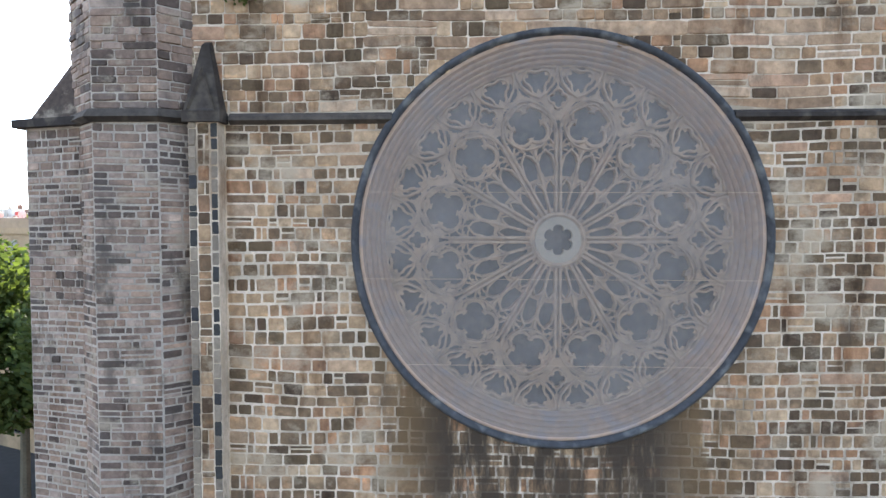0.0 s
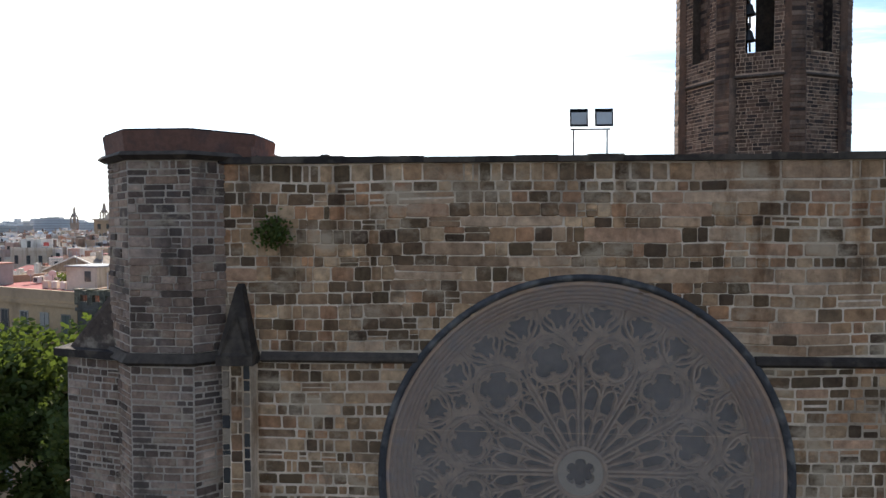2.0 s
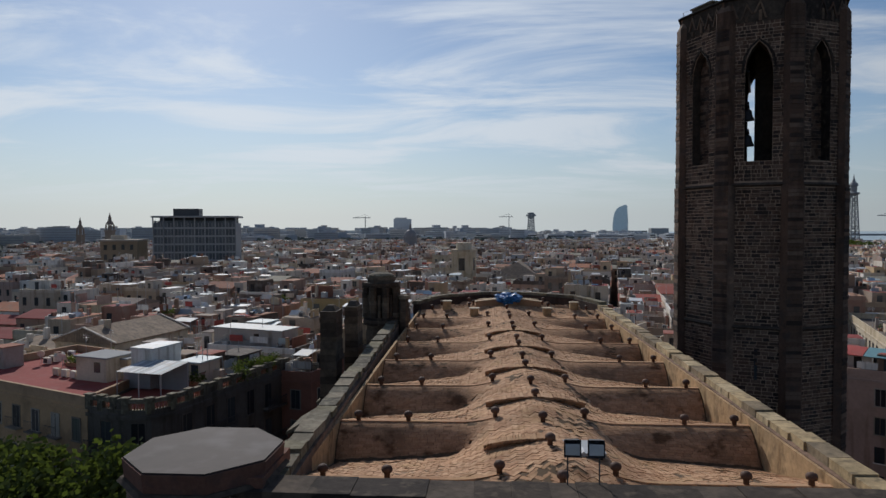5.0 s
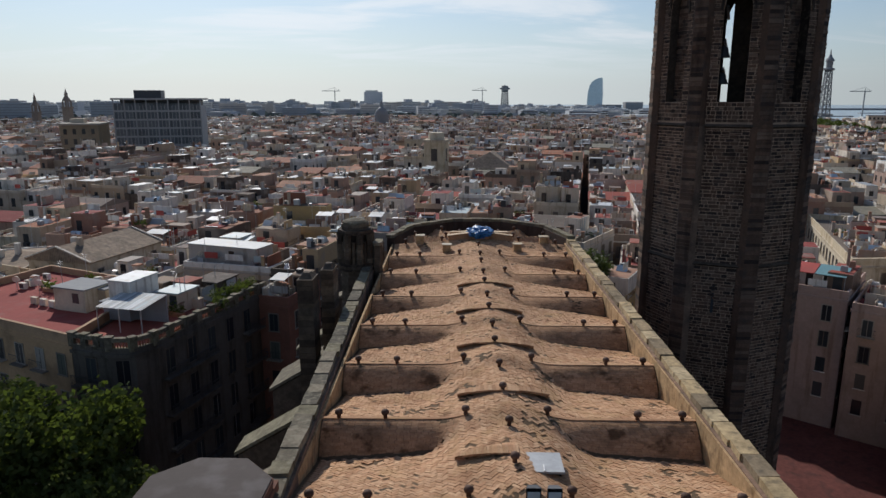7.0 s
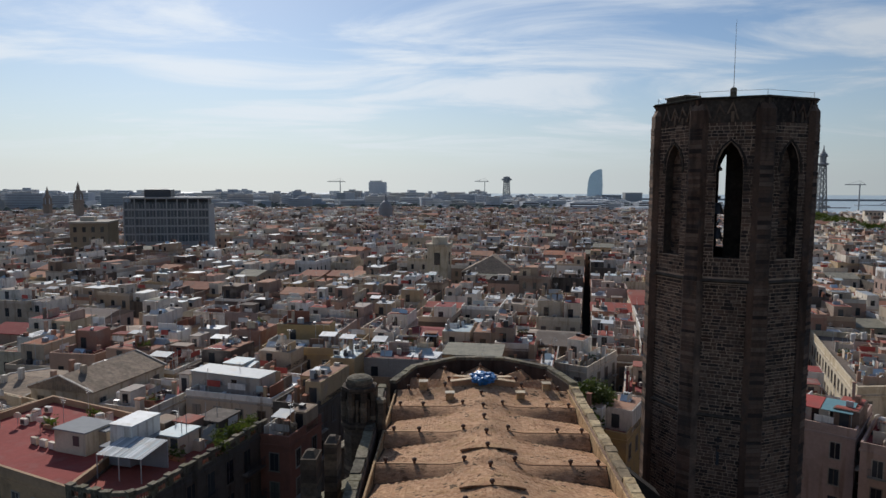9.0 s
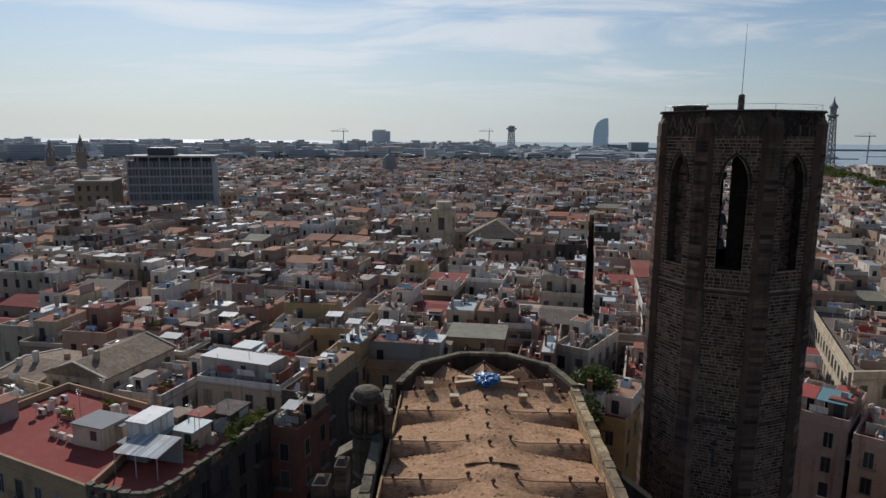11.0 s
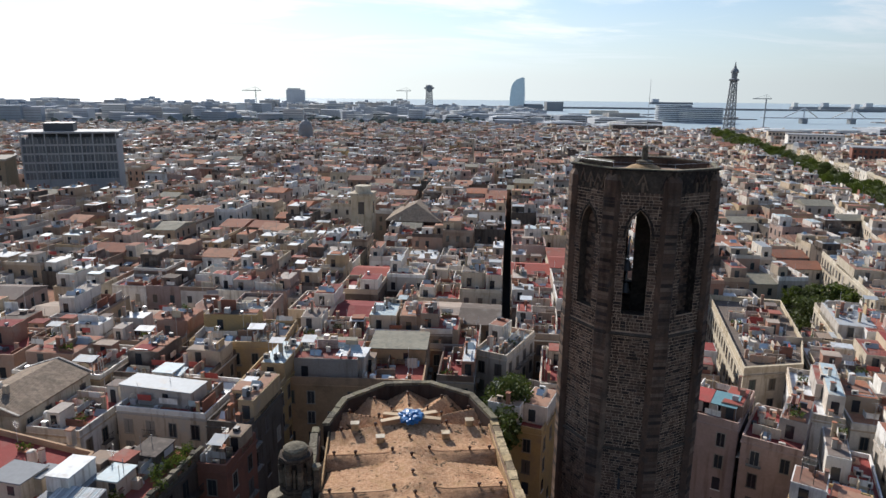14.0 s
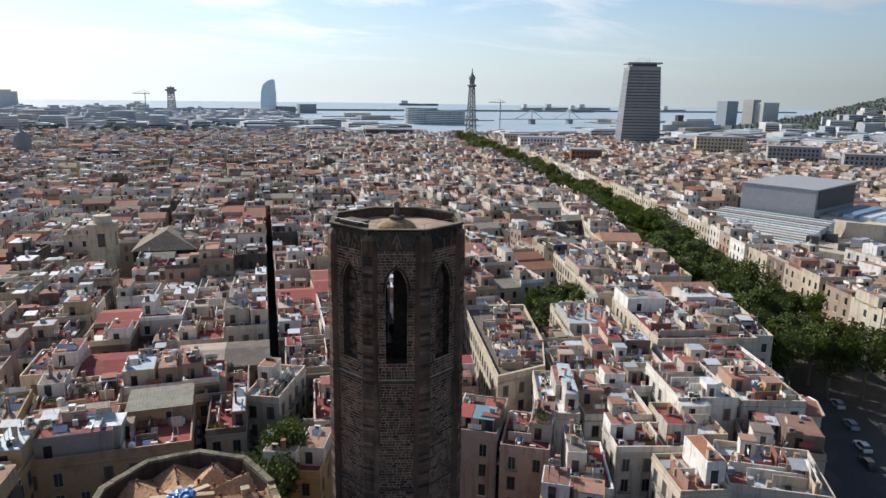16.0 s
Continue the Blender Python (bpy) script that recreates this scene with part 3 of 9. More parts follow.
# ---- church ----
CX = 2.27                      # middle of the nave and of the rose
FY = 16.27                     # face of the front wall
TOP = 26.5                     # top of the front wall
ROSE_Z, ROSE_R = 18.55, 5.05
church = thing("church", "Gothic sandstone church with rose window and tiled vault roof", "church")


def ring_wall(mesh, x0, x1, z0, z1, cx, cz, r, y0, y1, mat, n=64):
    """A wall from y0 to y1 with a round opening."""
    def rim(a):
        c, s = math.cos(a), math.sin(a)
        ts = []
        if c > 1e-9: ts.append((x1 - cx) / c)
        if c < -1e-9: ts.append((x0 - cx) / c)
        if s > 1e-9: ts.append((z1 - cz) / s)
        if s < -1e-9: ts.append((z0 - cz) / s)
        t = min(ts)
        return cx + c * t, cz + s * t
    angs = sorted([6.2831853 * i / n for i in range(n)] + [math.atan2(z - cz, x - cx) % 6.2831853 for x in (x0, x1) for z in (z0, z1)])
    v, f, k = [], [], len(angs)
    for a in angs:
        ox, oz = rim(a)
        ix, iz = cx + r * math.cos(a), cz + r * math.sin(a)
        v += [(ix, y0, iz), (ox, y0, oz), (ix, y1, iz), (ox, y1, oz)]
    for i in range(k):
        a, b = 4 * i, 4 * ((i + 1) % k)
        f += [(a, a + 1, b + 1, b), (a + 2, b + 2, b + 3, a + 3), (a, b, b + 2, a + 2), (a + 1, a + 3, b + 3, b + 1)]
    mesh.add(v, f, mat)


front = Mesh()
ring_wall(front, -7.2, 15.2, 0.0, TOP - 0.155, CX, ROSE_Z, 4.95, FY, FY + 1.05, MORTAR)
facade_wall = part("front_wall", front, church, "brown sandstone wall with pale mortar joints")

rng = random.Random(5)
x = -7.0
while x < 15.2:
    w = rng.uniform(0.7, 1.3)
    h = rng.uniform(-0.02, 0.03)
    coping = Mesh()
    coping.box(x, min(x + w - 0.004, 15.2), FY - 0.13 + h, FY + 1.12, TOP - 0.15, TOP + h, STONE_OLD_SHADE)
    part("coping_stone", coping, church, "dark weathered coping stone")
    x += w

# string course, broken by the rose
for xa, xb in ((-5.75, CX - 4.06), (CX + 4.06, 15.2)):
    course = Mesh()
    v = [(xa, FY + 0.02, 21.36), (xa, FY - 0.16, 21.46), (xa, FY - 0.14, 21.56), (xa, FY + 0.02, 21.66)]
    v += [(xb, p[1], p[2]) for p in v]
    course.add(v, [(0, 4, 5, 1), (1, 5, 6, 2), (2, 6, 7, 3), (3, 7, 4, 0), (0, 1, 2, 3), (7, 6, 5, 4)], STONE_OLD_SHADE)
    part("string_course", course, church, "blackened stone string course")

# ---- rose window ----
rose = thing("rose_window", "large round Gothic rose window behind a grey protective net", "window")


def turned_ring(mesh, profile, mat, sides=96):
    """A moulding swept round the rose's axis: (radius, y) pairs."""
    n, v, f = len(profile), [], []
    for i in range(sides):
        a = 6.2831853 * i / sides
        v += [(CX + r * math.cos(a), y, ROSE_Z + r * math.sin(a)) for r, y in profile]
    for i in range(sides):
        for k in range(n - 1):
            a, b = i * n + k, ((i + 1) % sides) * n + k
            f.append((a, a + 1, b + 1, b))
    mesh.add(v, f, mat)


m = Mesh()
turned_ring(m, [(5.07, FY + 0.05), (5.07, FY - 0.06), (5.02, FY - 0.12), (4.95, FY - 0.11), (4.90, FY - 0.03), (4.88, FY + 0.06)], RIM)
part("outer_moulding", m, rose, "slate-blue outer hood moulding", smooth=True)
for i, (ra, rb, ya, yb) in enumerate(((4.90, 4.76, 0.03, 0.12), (4.76, 4.64, 0.12, 0.2), (4.64, 4.52, 0.20, 0.29), (4.52, 4.42, 0.29, 0.38), (4.42, 4.30, 0.38, 0.50))):
    m = Mesh()
    turned_ring(m, [(ra, FY + ya), (ra - 0.02, FY + ya - 0.04), ((ra + rb) / 2, FY + ya - 0.055), (rb + 0.03, FY + ya - 0.02), (rb, FY + ya + 0.05), (rb - 0.015, FY + yb)], MOULD)
    part("moulding", m, rose, smooth=True)

TY = FY + 0.46                # front plane of the tracery


def bar(mesh, pts, width, mat, closed=False, y=TY, deep=0.3):
    """A moulded stone bar along a line in the rose's plane; pts are (radius, angle) or plain (x, z) from the middle."""
    n, v, f = len(pts), [], []
    prof = ((-0.5, 0.10), (-0.28, 0.0), (0.28, 0.0), (0.5, 0.10), (0.5, 1.0), (-0.5, 1.0))
    for i in range(n):
        p, q = pts[(i - 1) % n if closed or i else 0], pts[(i + 1) % n if closed or i < n - 1 else i]
        dx, dz = q[0] - p[0], q[1] - p[1]
        d = math.hypot(dx, dz) or 1.0
        nx, nz = -dz / d * 1.25, dx / d * 1.25
        v += [(CX + pts[i][0] + nx * a * width, y + b * deep, ROSE_Z + pts[i][1] + nz * a * width) for a, b in prof]
    k = len(prof)
    for i in range(n if closed else n - 1):
        a, b = i * k, ((i + 1) % n) * k
        f += [(a + j, a + (j + 1) % k, b + (j + 1) % k, b + j) for j in range(k)]
    mesh.add(v, f, mat)


def polar(r, a):
    r = r * 1.035 if r > 0.7 else r
    return r * math.sin(a), r * math.cos(a)


def arc(c, r, a0, a1, n=10):
    return [(c[0] + r * math.sin(a0 + (a1 - a0) * i / n), c[1] + r * math.cos(a0 + (a1 - a0) * i / n)) for i in range(n + 1)]


def foils(mesh, c, r, count, turn, width, y=TY):
    """A ring of open lobes round a point."""
    pts = []
    for i in range(count):
        a = turn + 6.2831853 * i / count
        lc = (c[0] + 0.52 * r * math.sin(a), c[1] + 0.52 * r * math.cos(a))
        span = math.pi * (0.5 + 0.5 * (1 - 2 / count)) * 0.82
        pts += arc(lc, 0.48 * r, a - span, a + span, 7)
    bar(mesh, pts, width, TRACERY, True, y + 0.06, 0.2)


glass = Mesh()
turned_ring(glass, [(4.42, TY + 0.26), (2.0, TY + 0.27), (0.01, TY + 0.27)], LEAD_GLASS, 64)
part("stained_glass", glass, rose, "dark leaded stained glass")
STEP = math.pi / 6


def in_foils(dx, dz, r, count, turn, core=0.45):
    """True inside a ring of open lobes round the origin."""
    if math.hypot(dx, dz) < core * r:
        return True
    for k in range(count):
        a = turn + 6.2831853 * k / count
        if math.hypot(dx - 0.52 * r * math.sin(a), dz - 0.52 * r * math.cos(a)) < 0.46 * r:
            return True
    return False


def pierced_at(r, a):
    """True where the tracery plate is open: r from the middle, a round from the top."""
    r = r / 1.035
    k = a % STEP
    d = k - STEP / 2                     # from the middle of the petal
    x, z = r * math.sin(d), r * math.cos(d)
    if in_foils(x, z - 2.83, 0.64, 4, math.pi / 4):
        return True
    for s in (-1, 1):
        b = s * STEP / 4
        if in_foils(x - 3.84 * math.sin(b), z - 3.84 * math.cos(b), 0.50, 3, b):
            return True
        # lancets in two tiers, with rounded heads
        for r0, r1, mid, half in ((0.76, 1.46, 0.132, 0.112), (1.56, 2.28, 0.125, 0.100)):
            w = half * (1 - 0.35 * max(0.0, (r0 + 0.15 - r) / 0.15)) if r < r1 - 0.18 else half * math.sqrt(max(0.0, 1 - ((r - r1 + 0.18) / 0.18) ** 2))
            if r0 < r < r1 and abs(abs(d) - mid) < w:
                return True
        if in_foils(r * math.sin(s * d) - 2.44 * math.sin(0.21), r * math.cos(d) - 2.44 * math.cos(0.21), 0.17, 3, 0.0):
            return True
    e = min(k, STEP - k)
    x, z = r * math.sin(e), r * math.cos(e)
    if in_foils(x, z - 3.36, 0.26, 4, 0.0):
        return True
    return in_foils(x, z - 2.72, 0.15, 3, 0.0)


plate = Mesh()
NA, NB = 1008, 96
r_at = [0.6 + 3.84 * j / NB for j in range(NB + 1)]
v = [(CX + r * math.sin(6.2831853 * i / NA), TY + 0.12, ROSE_Z + r * math.cos(6.2831853 * i / NA)) for i in range(NA) for r in r_at]
f = []
for i in range(NA):
    for j in range(NB):
        if not pierced_at((r_at[j] + r_at[j + 1]) / 2, 6.2831853 * (i + 0.5) / NA):
            f.append((i * (NB + 1) + j, i * (NB + 1) + j + 1, ((i + 1) % NA) * (NB + 1) + j + 1, ((i + 1) % NA) * (NB + 1) + j))
plate.add(v, f, TRACERY)
part("tracery_plate", plate, rose, "pierced stone tracery")
for i in range(12):
    a = i * STEP
    spoke = Mesh()
    for off in (-0.055, 0.055):
        o = polar(1.0, a + math.pi / 2)
        pa, pb = polar(0.66, a), polar(2.55, a)
        bar(spoke, [(pa[0] + o[0] * off, pa[1] + o[1] * off), (pb[0] + o[0] * off, pb[1] + o[1] * off)], 0.055, TRACERY, y=TY - 0.05)
    part("spoke", spoke, rose)
    petal, mid = Mesh(), a + STEP / 2
    # pointed arch of the petal
    for s in (-1, 1):
        line = [polar(r, mid + s * w) for r, w in ((2.0, 0.245), (2.45, 0.25), (2.8, 0.235), (3.05, 0.19), (3.25, 0.125), (3.40, 0.05), (3.46, 0.0))]
        bar(petal, line, 0.055, TRACERY)
        bar(petal, [(p[0] * 0.965, p[1] * 0.965) for p in line], 0.035, TRACERY)
    # head with four lobes, and the lancets below it
    foils(petal, polar(2.83, mid), 0.56, 4, mid + math.pi / 4, 0.07)
    bar(petal, arc(polar(2.83, mid), 0.60, 0, 6.2831853, 20)[:-1], 0.035, TRACERY, True)
    bar(petal, [polar(0.66, mid), polar(1.55, mid)], 0.055, TRACERY)
    bar(petal, [polar(1.55, mid), polar(2.22, mid)], 0.06, TRACERY)
    for s in (-1, 1):
        bar(petal, [polar(r, mid + s * w) for r, w in ((1.05, 0.235), (1.30, 0.20), (1.45, 0.13), (1.38, 0.06), (1.25, 0.01))], 0.045, TRACERY)
        bar(petal, [polar(r, mid + s * w) for r, w in ((1.70, 0.225), (2.02, 0.19), (2.18, 0.12), (2.08, 0.05), (1.92, 0.01))], 0.05, TRACERY)
        foils(petal, polar(2.27, mid + s * 0.17), 0.17, 3, mid, 0.035)
    part("petal", petal, rose)
    # two pointed trefoils in the outer ring, and the small star between
    for s in (-1, 1):
        b = a + s * STEP / 4 + STEP / 2
        tre = Mesh()
        for q in (-1, 1):
            bar(tre, [polar(r, b + q * w) for r, w in ((3.42, 0.0), (3.55, 0.06), (3.75, 0.105), (3.98, 0.122), (4.14, 0.118))], 0.05, TRACERY)
        bar(tre, [polar(4.12, b - 0.12), polar(4.17, b), polar(4.12, b + 0.12)], 0.06, TRACERY)
        foils(tre, polar(3.83, b), 0.36, 3, b + math.pi, 0.05)
        part("trefoil", tre, rose)
    star = Mesh()
    foils(star, polar(3.38, a), 0.24, 4, a, 0.045)
    part("star", star, rose)
hub = Mesh()
turned_ring(hub, [(0.69, TY + 0.2), (0.69, TY - 0.05), (0.63, TY - 0.09), (0.58, TY - 0.05), (0.57, TY + 0.02)], TRACERY, 40)
pts_o = [polar(0.57, 6.2831853 * k / 60) for k in range(60)]
lobe = []
for k in range(60):
    a = 6.2831853 * k / 60
    lobe.append(polar(0.30 + 0.12 * abs(math.cos(3.0 * a)) ** 0.5 - 0.04, a))
v = [(CX + p[0], TY - 0.04, ROSE_Z + p[1]) for p in pts_o] + [(CX + p[0], TY - 0.04, ROSE_Z + p[1]) for p in lobe] + [(CX + p[0], TY + 0.2, ROSE_Z + p[1]) for p in lobe]
hub.add(v, [(k, (k + 1) % 60, 60 + (k + 1) % 60, 60 + k) for k in range(60)] + [(60 + k, 60 + (k + 1) % 60, 120 + (k + 1) % 60, 120 + k) for k in range(60)], HUB)
part("hub", hub, rose, "pale stone hub with six open lobes")
net = Mesh()
turned_ring(net, [(4.93, FY + 0.0), (2.4, FY - 0.015), (0.02, FY - 0.02)], NET, 64)
for z in (-3.05, -0.95, 1.15):
    w = math.sqrt(4.9 ** 2 - z * z)
    d = 0.03 * math.sin(9 * z)
    net.add([(CX - w, FY - 0.03, ROSE_Z + z - d), (CX + w, FY - 0.03, ROSE_Z + z + d), (CX + w, FY - 0.03, ROSE_Z + z + d + 0.008), (CX - w, FY - 0.03, ROSE_Z + z - d + 0.008)], [(0, 1, 2, 3)], TRACERY)
part("protective_net", net, rose, "fine grey net with sewn seams")

# ---- stair turret and buttress at the corner ----
turret = thing("stair_turret", "polygonal grey rubble stair turret on the church corner", "turret")
TC, TR = (-8.05, 17.6), 2.12


def ngon(c, r, n, turn=0.0, sx=1.0):
    return [(c[0] + sx * r * math.cos(turn + 6.2831853 * i / n), c[1] + r * math.sin(turn + 6.2831853 * i / n)) for i in range(n)]


OCT = math.pi / 8
m = Mesh()
m.prism(ngon(TC, TR - 0.04, 8, OCT), 0, 26.6, MORTAR_MID)
turret_body = part("shaft", m, turret, "grey rubble masonry shaft")
m = Mesh()
m.prism(ngon(TC, TR + 0.05, 8, OCT), 26.42, 26.52, STONE_OLD_SHADE, ngon(TC, TR + 0.22, 8, OCT))
m.prism(ngon(TC, TR + 0.22, 8, OCT), 26.52, 26.62, STONE_OLD_SHADE, ngon(TC, TR + 0.12, 8, OCT))
part("cornice", m, turret, "dark drip cornice")
m = Mesh()
m.prism(ngon(TC, TR + 0.02, 8, OCT), 26.62, 27.12, BRICK_CAP, ngon(TC, TR + 0.08, 8, OCT))
m.prism([(-6.5, 16.4), (-6.0, 16.4), (-6.0, 18.9), (-6.5, 18.9)], 26.45, 26.8, BRICK_CAP)
part("cap", m, turret, "low reddish brick parapet")
m = Mesh()
m.prism(ngon(TC, TR + 0.03, 8, OCT), 27.124, 27.17, SLATE_TOP)
part("roof", m, turret, "dark bitumen roof")
m = Mesh()
m.prism(ngon(TC, TR + 0.05, 8, OCT), 21.38, 21.48, STONE_OLD_SHADE, ngon(TC, TR + 0.2, 8, OCT))
m.prism(ngon(TC, TR + 0.2, 8, OCT), 21.48, 21.68, STONE_OLD_SHADE, ngon(TC, TR + 0.06, 8, OCT))
part("string_course", m, turret)
buttress = thing("corner_buttress", "grey rubble corner buttress with sloped stone cap", "buttress")
m = Mesh()
m.prism([(-11.25, 16.9), (-9.3, 16.3), (-9.3, 19.6), (-11.25, 19.6)], 0, 21.4, MORTAR_MID)
buttress_body = part("shaft", m, buttress)
m = Mesh()
m.prism([(-11.5, 16.7), (-9.2, 16.05), (-9.2, 19.8), (-11.5, 19.8)], 21.4, 21.6, STONE_OLD_SHADE)
part("string_course", m, buttress)
m = Mesh()
m.add([(-11.2, 16.95, 21.6), (-9.5, 16.5, 21.6), (-9.5, 19.5, 21.6), (-11.2, 19.5, 21.6), (-9.5, 16.7, 23.3), (-9.5, 19.5, 23.3), (-10.0, 16.85, 23.0), (-10.0, 19.5, 23.0)],
      [(0, 1, 4, 6), (0, 6, 7, 3), (6, 4, 5, 7), (1, 2, 5, 4), (2, 3, 7, 5)], STONE_GREY)
part("sloped_cap", m, buttress)

pier = thing("wall_pier", "slender quoined stone pier with a blackened gabled pinnacle", "buttress")
m = Mesh()
m.box(-6.62, -5.9, FY - 0.42, FY + 0.05, 0, 21.45, MORTAR)
pier_body = part("shaft", m, pier)
m = Mesh()
m.box(-6.72, -5.8, FY - 0.55, FY + 0.05, 21.38, 21.64, STONE_OLD_SHADE)
part("string_course", m, pier)
m = Mesh()
m.add([(-6.7, FY - 0.5, 21.64), (-5.82, FY - 0.5, 21.64), (-5.82, FY + 0.05, 21.64), (-6.7, FY + 0.05, 21.64), (-6.33, FY - 0.22, 23.25), (-6.15, FY - 0.22, 23.25), (-6.15, FY + 0.05, 23.4), (-6.33, FY + 0.05, 23.4)],
      [(0, 1, 5, 4), (1, 2, 6, 5), (3, 0, 4, 7), (4, 5, 6, 7)], STONE_OLD_SHADE)
m.add([(-6.62, FY - 0.56, 21.62), (-5.9, FY - 0.56, 21.62), (-6.26, FY - 0.42, 22.7), (-6.52, FY - 0.47, 21.72), (-6.0, FY - 0.47, 21.72), (-6.26, FY - 0.38, 22.45)],
      [(0, 1, 4, 3), (1, 2, 5, 4), (2, 0, 3, 5), (3, 4, 5)], STONE_OLD_SHADE)
part("pinnacle", m, pier, "blackened gabled pinnacle")

# ---- nave walls and parapets ----
NL, NR = -6.45, 11.05          # outer faces of the side walls at the front
front_parts = set(church.children)
APC, APR = (2.35, 60.6), 8.75  # apse
m = Mesh()
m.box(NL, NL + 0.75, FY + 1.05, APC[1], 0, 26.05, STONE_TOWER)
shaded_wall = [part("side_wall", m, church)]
m = Mesh()
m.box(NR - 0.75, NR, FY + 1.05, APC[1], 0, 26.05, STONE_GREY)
part("side_wall", m, church)
def apse_line(grow, deep=9.95, k=5):
    """The five-sided end of the church, grown or shrunk."""
    return [(APC[0] + (APR + grow) * math.cos(math.pi * i / k), APC[1] + (deep + grow) * math.sin(math.pi * i / k)) for i in range(k + 1)]


def in_apse(x, y, inset):
    dx, dy = (x - APC[0]) / (APR - inset), (y - APC[1]) / (9.95 - inset)
    return dy <= 0 or all(dx * math.cos(a) + dy * math.sin(a) < math.cos(math.pi / 10) for a in [math.pi * (0.1 + 0.2 * i) for i in range(5)])


m = Mesh()
m.prism(apse_line(0.0) + apse_line(-0.7)[::-1], 0, 26.4, STONE_TOWER)
part("apse_wall", m, church)
ring, inner = apse_line(0.1), apse_line(-0.6)
aq = random.Random(61)
for i in range(5):
    for q in range(5):
        m = Mesh()
        m.prism([tuple(a + (b - a) * t for a, b in zip(line[i], line[i + 1])) for line, t in ((ring, q / 5), (ring, (q + 0.985) / 5), (inner, (q + 0.985) / 5), (inner, q / 5))], 26.404, 26.64 + aq.uniform(0, 0.09), STONE_COPING)
        part("coping_stone", m, church, "lichened coping stone, painted paler along the sunny wall")
rng = random.Random(8)
for side, xa, xb in (("left", NL - 0.08, NL + 0.66), ("right", NR - 0.62, NR + 0.12)):
    y = FY + 1.2
    while y < APC[1]:
        m = Mesh()
        w = min(rng.uniform(0.9, 1.6), APC[1] - y)
        j = rng.uniform(-0.03, 0.03)
        # coping of the sunny wall gets the sun-toned colour, the other the grey one
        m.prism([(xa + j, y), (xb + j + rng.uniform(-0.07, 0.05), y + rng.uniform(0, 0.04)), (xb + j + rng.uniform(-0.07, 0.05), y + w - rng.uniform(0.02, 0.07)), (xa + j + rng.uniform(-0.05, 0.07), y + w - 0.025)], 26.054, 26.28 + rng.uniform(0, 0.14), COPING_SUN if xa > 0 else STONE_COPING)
        one = part("coping_stone", m, church, "lichened coping stone, painted paler along the sunny wall")
        if side == "left":
            shaded_wall.append(one)
        y += w

# pale gutter walls along both sides of the roof, and the walkway behind the sunny one
ROOF_L, ROOF_R = -5.8, 10.2
m = Mesh()
m.box(ROOF_R, ROOF_R + 0.16, FY + 1.05, APC[1], 23.5, 26.0, LIME)
part("gutter_wall", m, church, "limewashed gutter wall")
m = Mesh()
m.box(ROOF_R + 0.162, NR - 0.76, FY + 1.05, APC[1], 23.5, 25.8, LIME)
part("walkway", m, church, "narrow limewashed roof walkway")
m = Mesh()
m.box(ROOF_L - 0.14, ROOF_L, FY + 1.05, APC[1], 23.5, 25.82, LIME)
part("gutter_wall", m, church, "thin limewashed gutter wall")
# gutter floor, the shade of the narrow gap painted as dark stone
m = Mesh()
m.box(ROOF_L - 1.2, ROOF_L - 0.142, FY + 1.05, APC[1], 23.4, 24.2, STONE_OLD_SHADE)
part("gutter", m, church, "stone gutter coloured dark for the shade of its gap")


# ---- tiled vault roof ----
PITCH, CUT, RX = 6.12, 0.785, 2.12     # length of a bay, where its steep face begins, middle of the spine
ROWS_Y = [19.45 + PITCH * i for i in range(7)]


HUB, FAN = (2.35, 61.0), 32.0            # keystone of the apse, degrees between its ridges


def smooth(a, b, x):
    t = min(1.0, max(0.0, (x - a) / (b - a)))
    return t * t * (3 - 2 * t)


def roof_z(x, y):
    r = abs(x - RX)
    spine = 0.55 * (1 - smooth(0, 3.0, r)) + 0.10 * (1 - smooth(0.0, 1.4, r))
    full = 0.80 * smooth(1.4, 3.7, r) + 0.42 * max(0.0, r - 2.0) / 5.9
    slack = smooth(26, 46, y)                # the farther bays are shallower and fall away evenly
    deep = full * (1 - slack) + slack * 0.95 * max(0.0, r - 1.3) / 6.6 + 0.02
    if y < ROWS_Y[-1]:
        k = (y - ROWS_Y[0]) / PITCH
        s = k - math.floor(k)
        if s < CUT:
            drop = 0.3 * smooth(0, 1, s / CUT) + 0.7 * s / CUT
        else:
            u = (s - CUT) / (1 - CUT)
            drop = 1 - (0.12 * u + 0.88 * math.sin(u * math.pi / 2)) if r > 1.2 else 1 - smooth(0, 1, u)
        return 25.72 + spine * (1 - 0.3 * drop) - deep * drop
    dx, dy = x - HUB[0], y - HUB[1]
    rad, ang = math.hypot(dx, dy), math.degrees(math.atan2(dx, dy))
    back = HUB[1] - 0.105 * abs(dx)
    if y < back:                             # the plane that leads up to the fan
        t = (y - ROWS_Y[-1]) / (back - ROWS_Y[-1])
        return (25.72 + spine) * (1 - t) + (26.4 - 0.06 * rad) * t - 1.3 * t * (1 - t) * smooth(0.5, 4.0, abs(dx))
    k = ang / FAN
    valley = 2 * abs(k - round(k))
    return 26.4 - 0.06 * rad - 1.25 * smooth(0.8, 6.0, rad) * valley


v, f = [], []
ny_, nx_ = 300, 72
for j in range(ny_ + 1):
    y = FY + 1.05 + (70.2 - FY - 1.05) * j / ny_
    for i in range(nx_ + 1):
        x = ROOF_L + (ROOF_R - ROOF_L) * i / nx_
        z = roof_z(x, y) + 0.035 * (noise.noise((x * 0.9, y * 0.9, 0)))
        v.append((x, y, z))
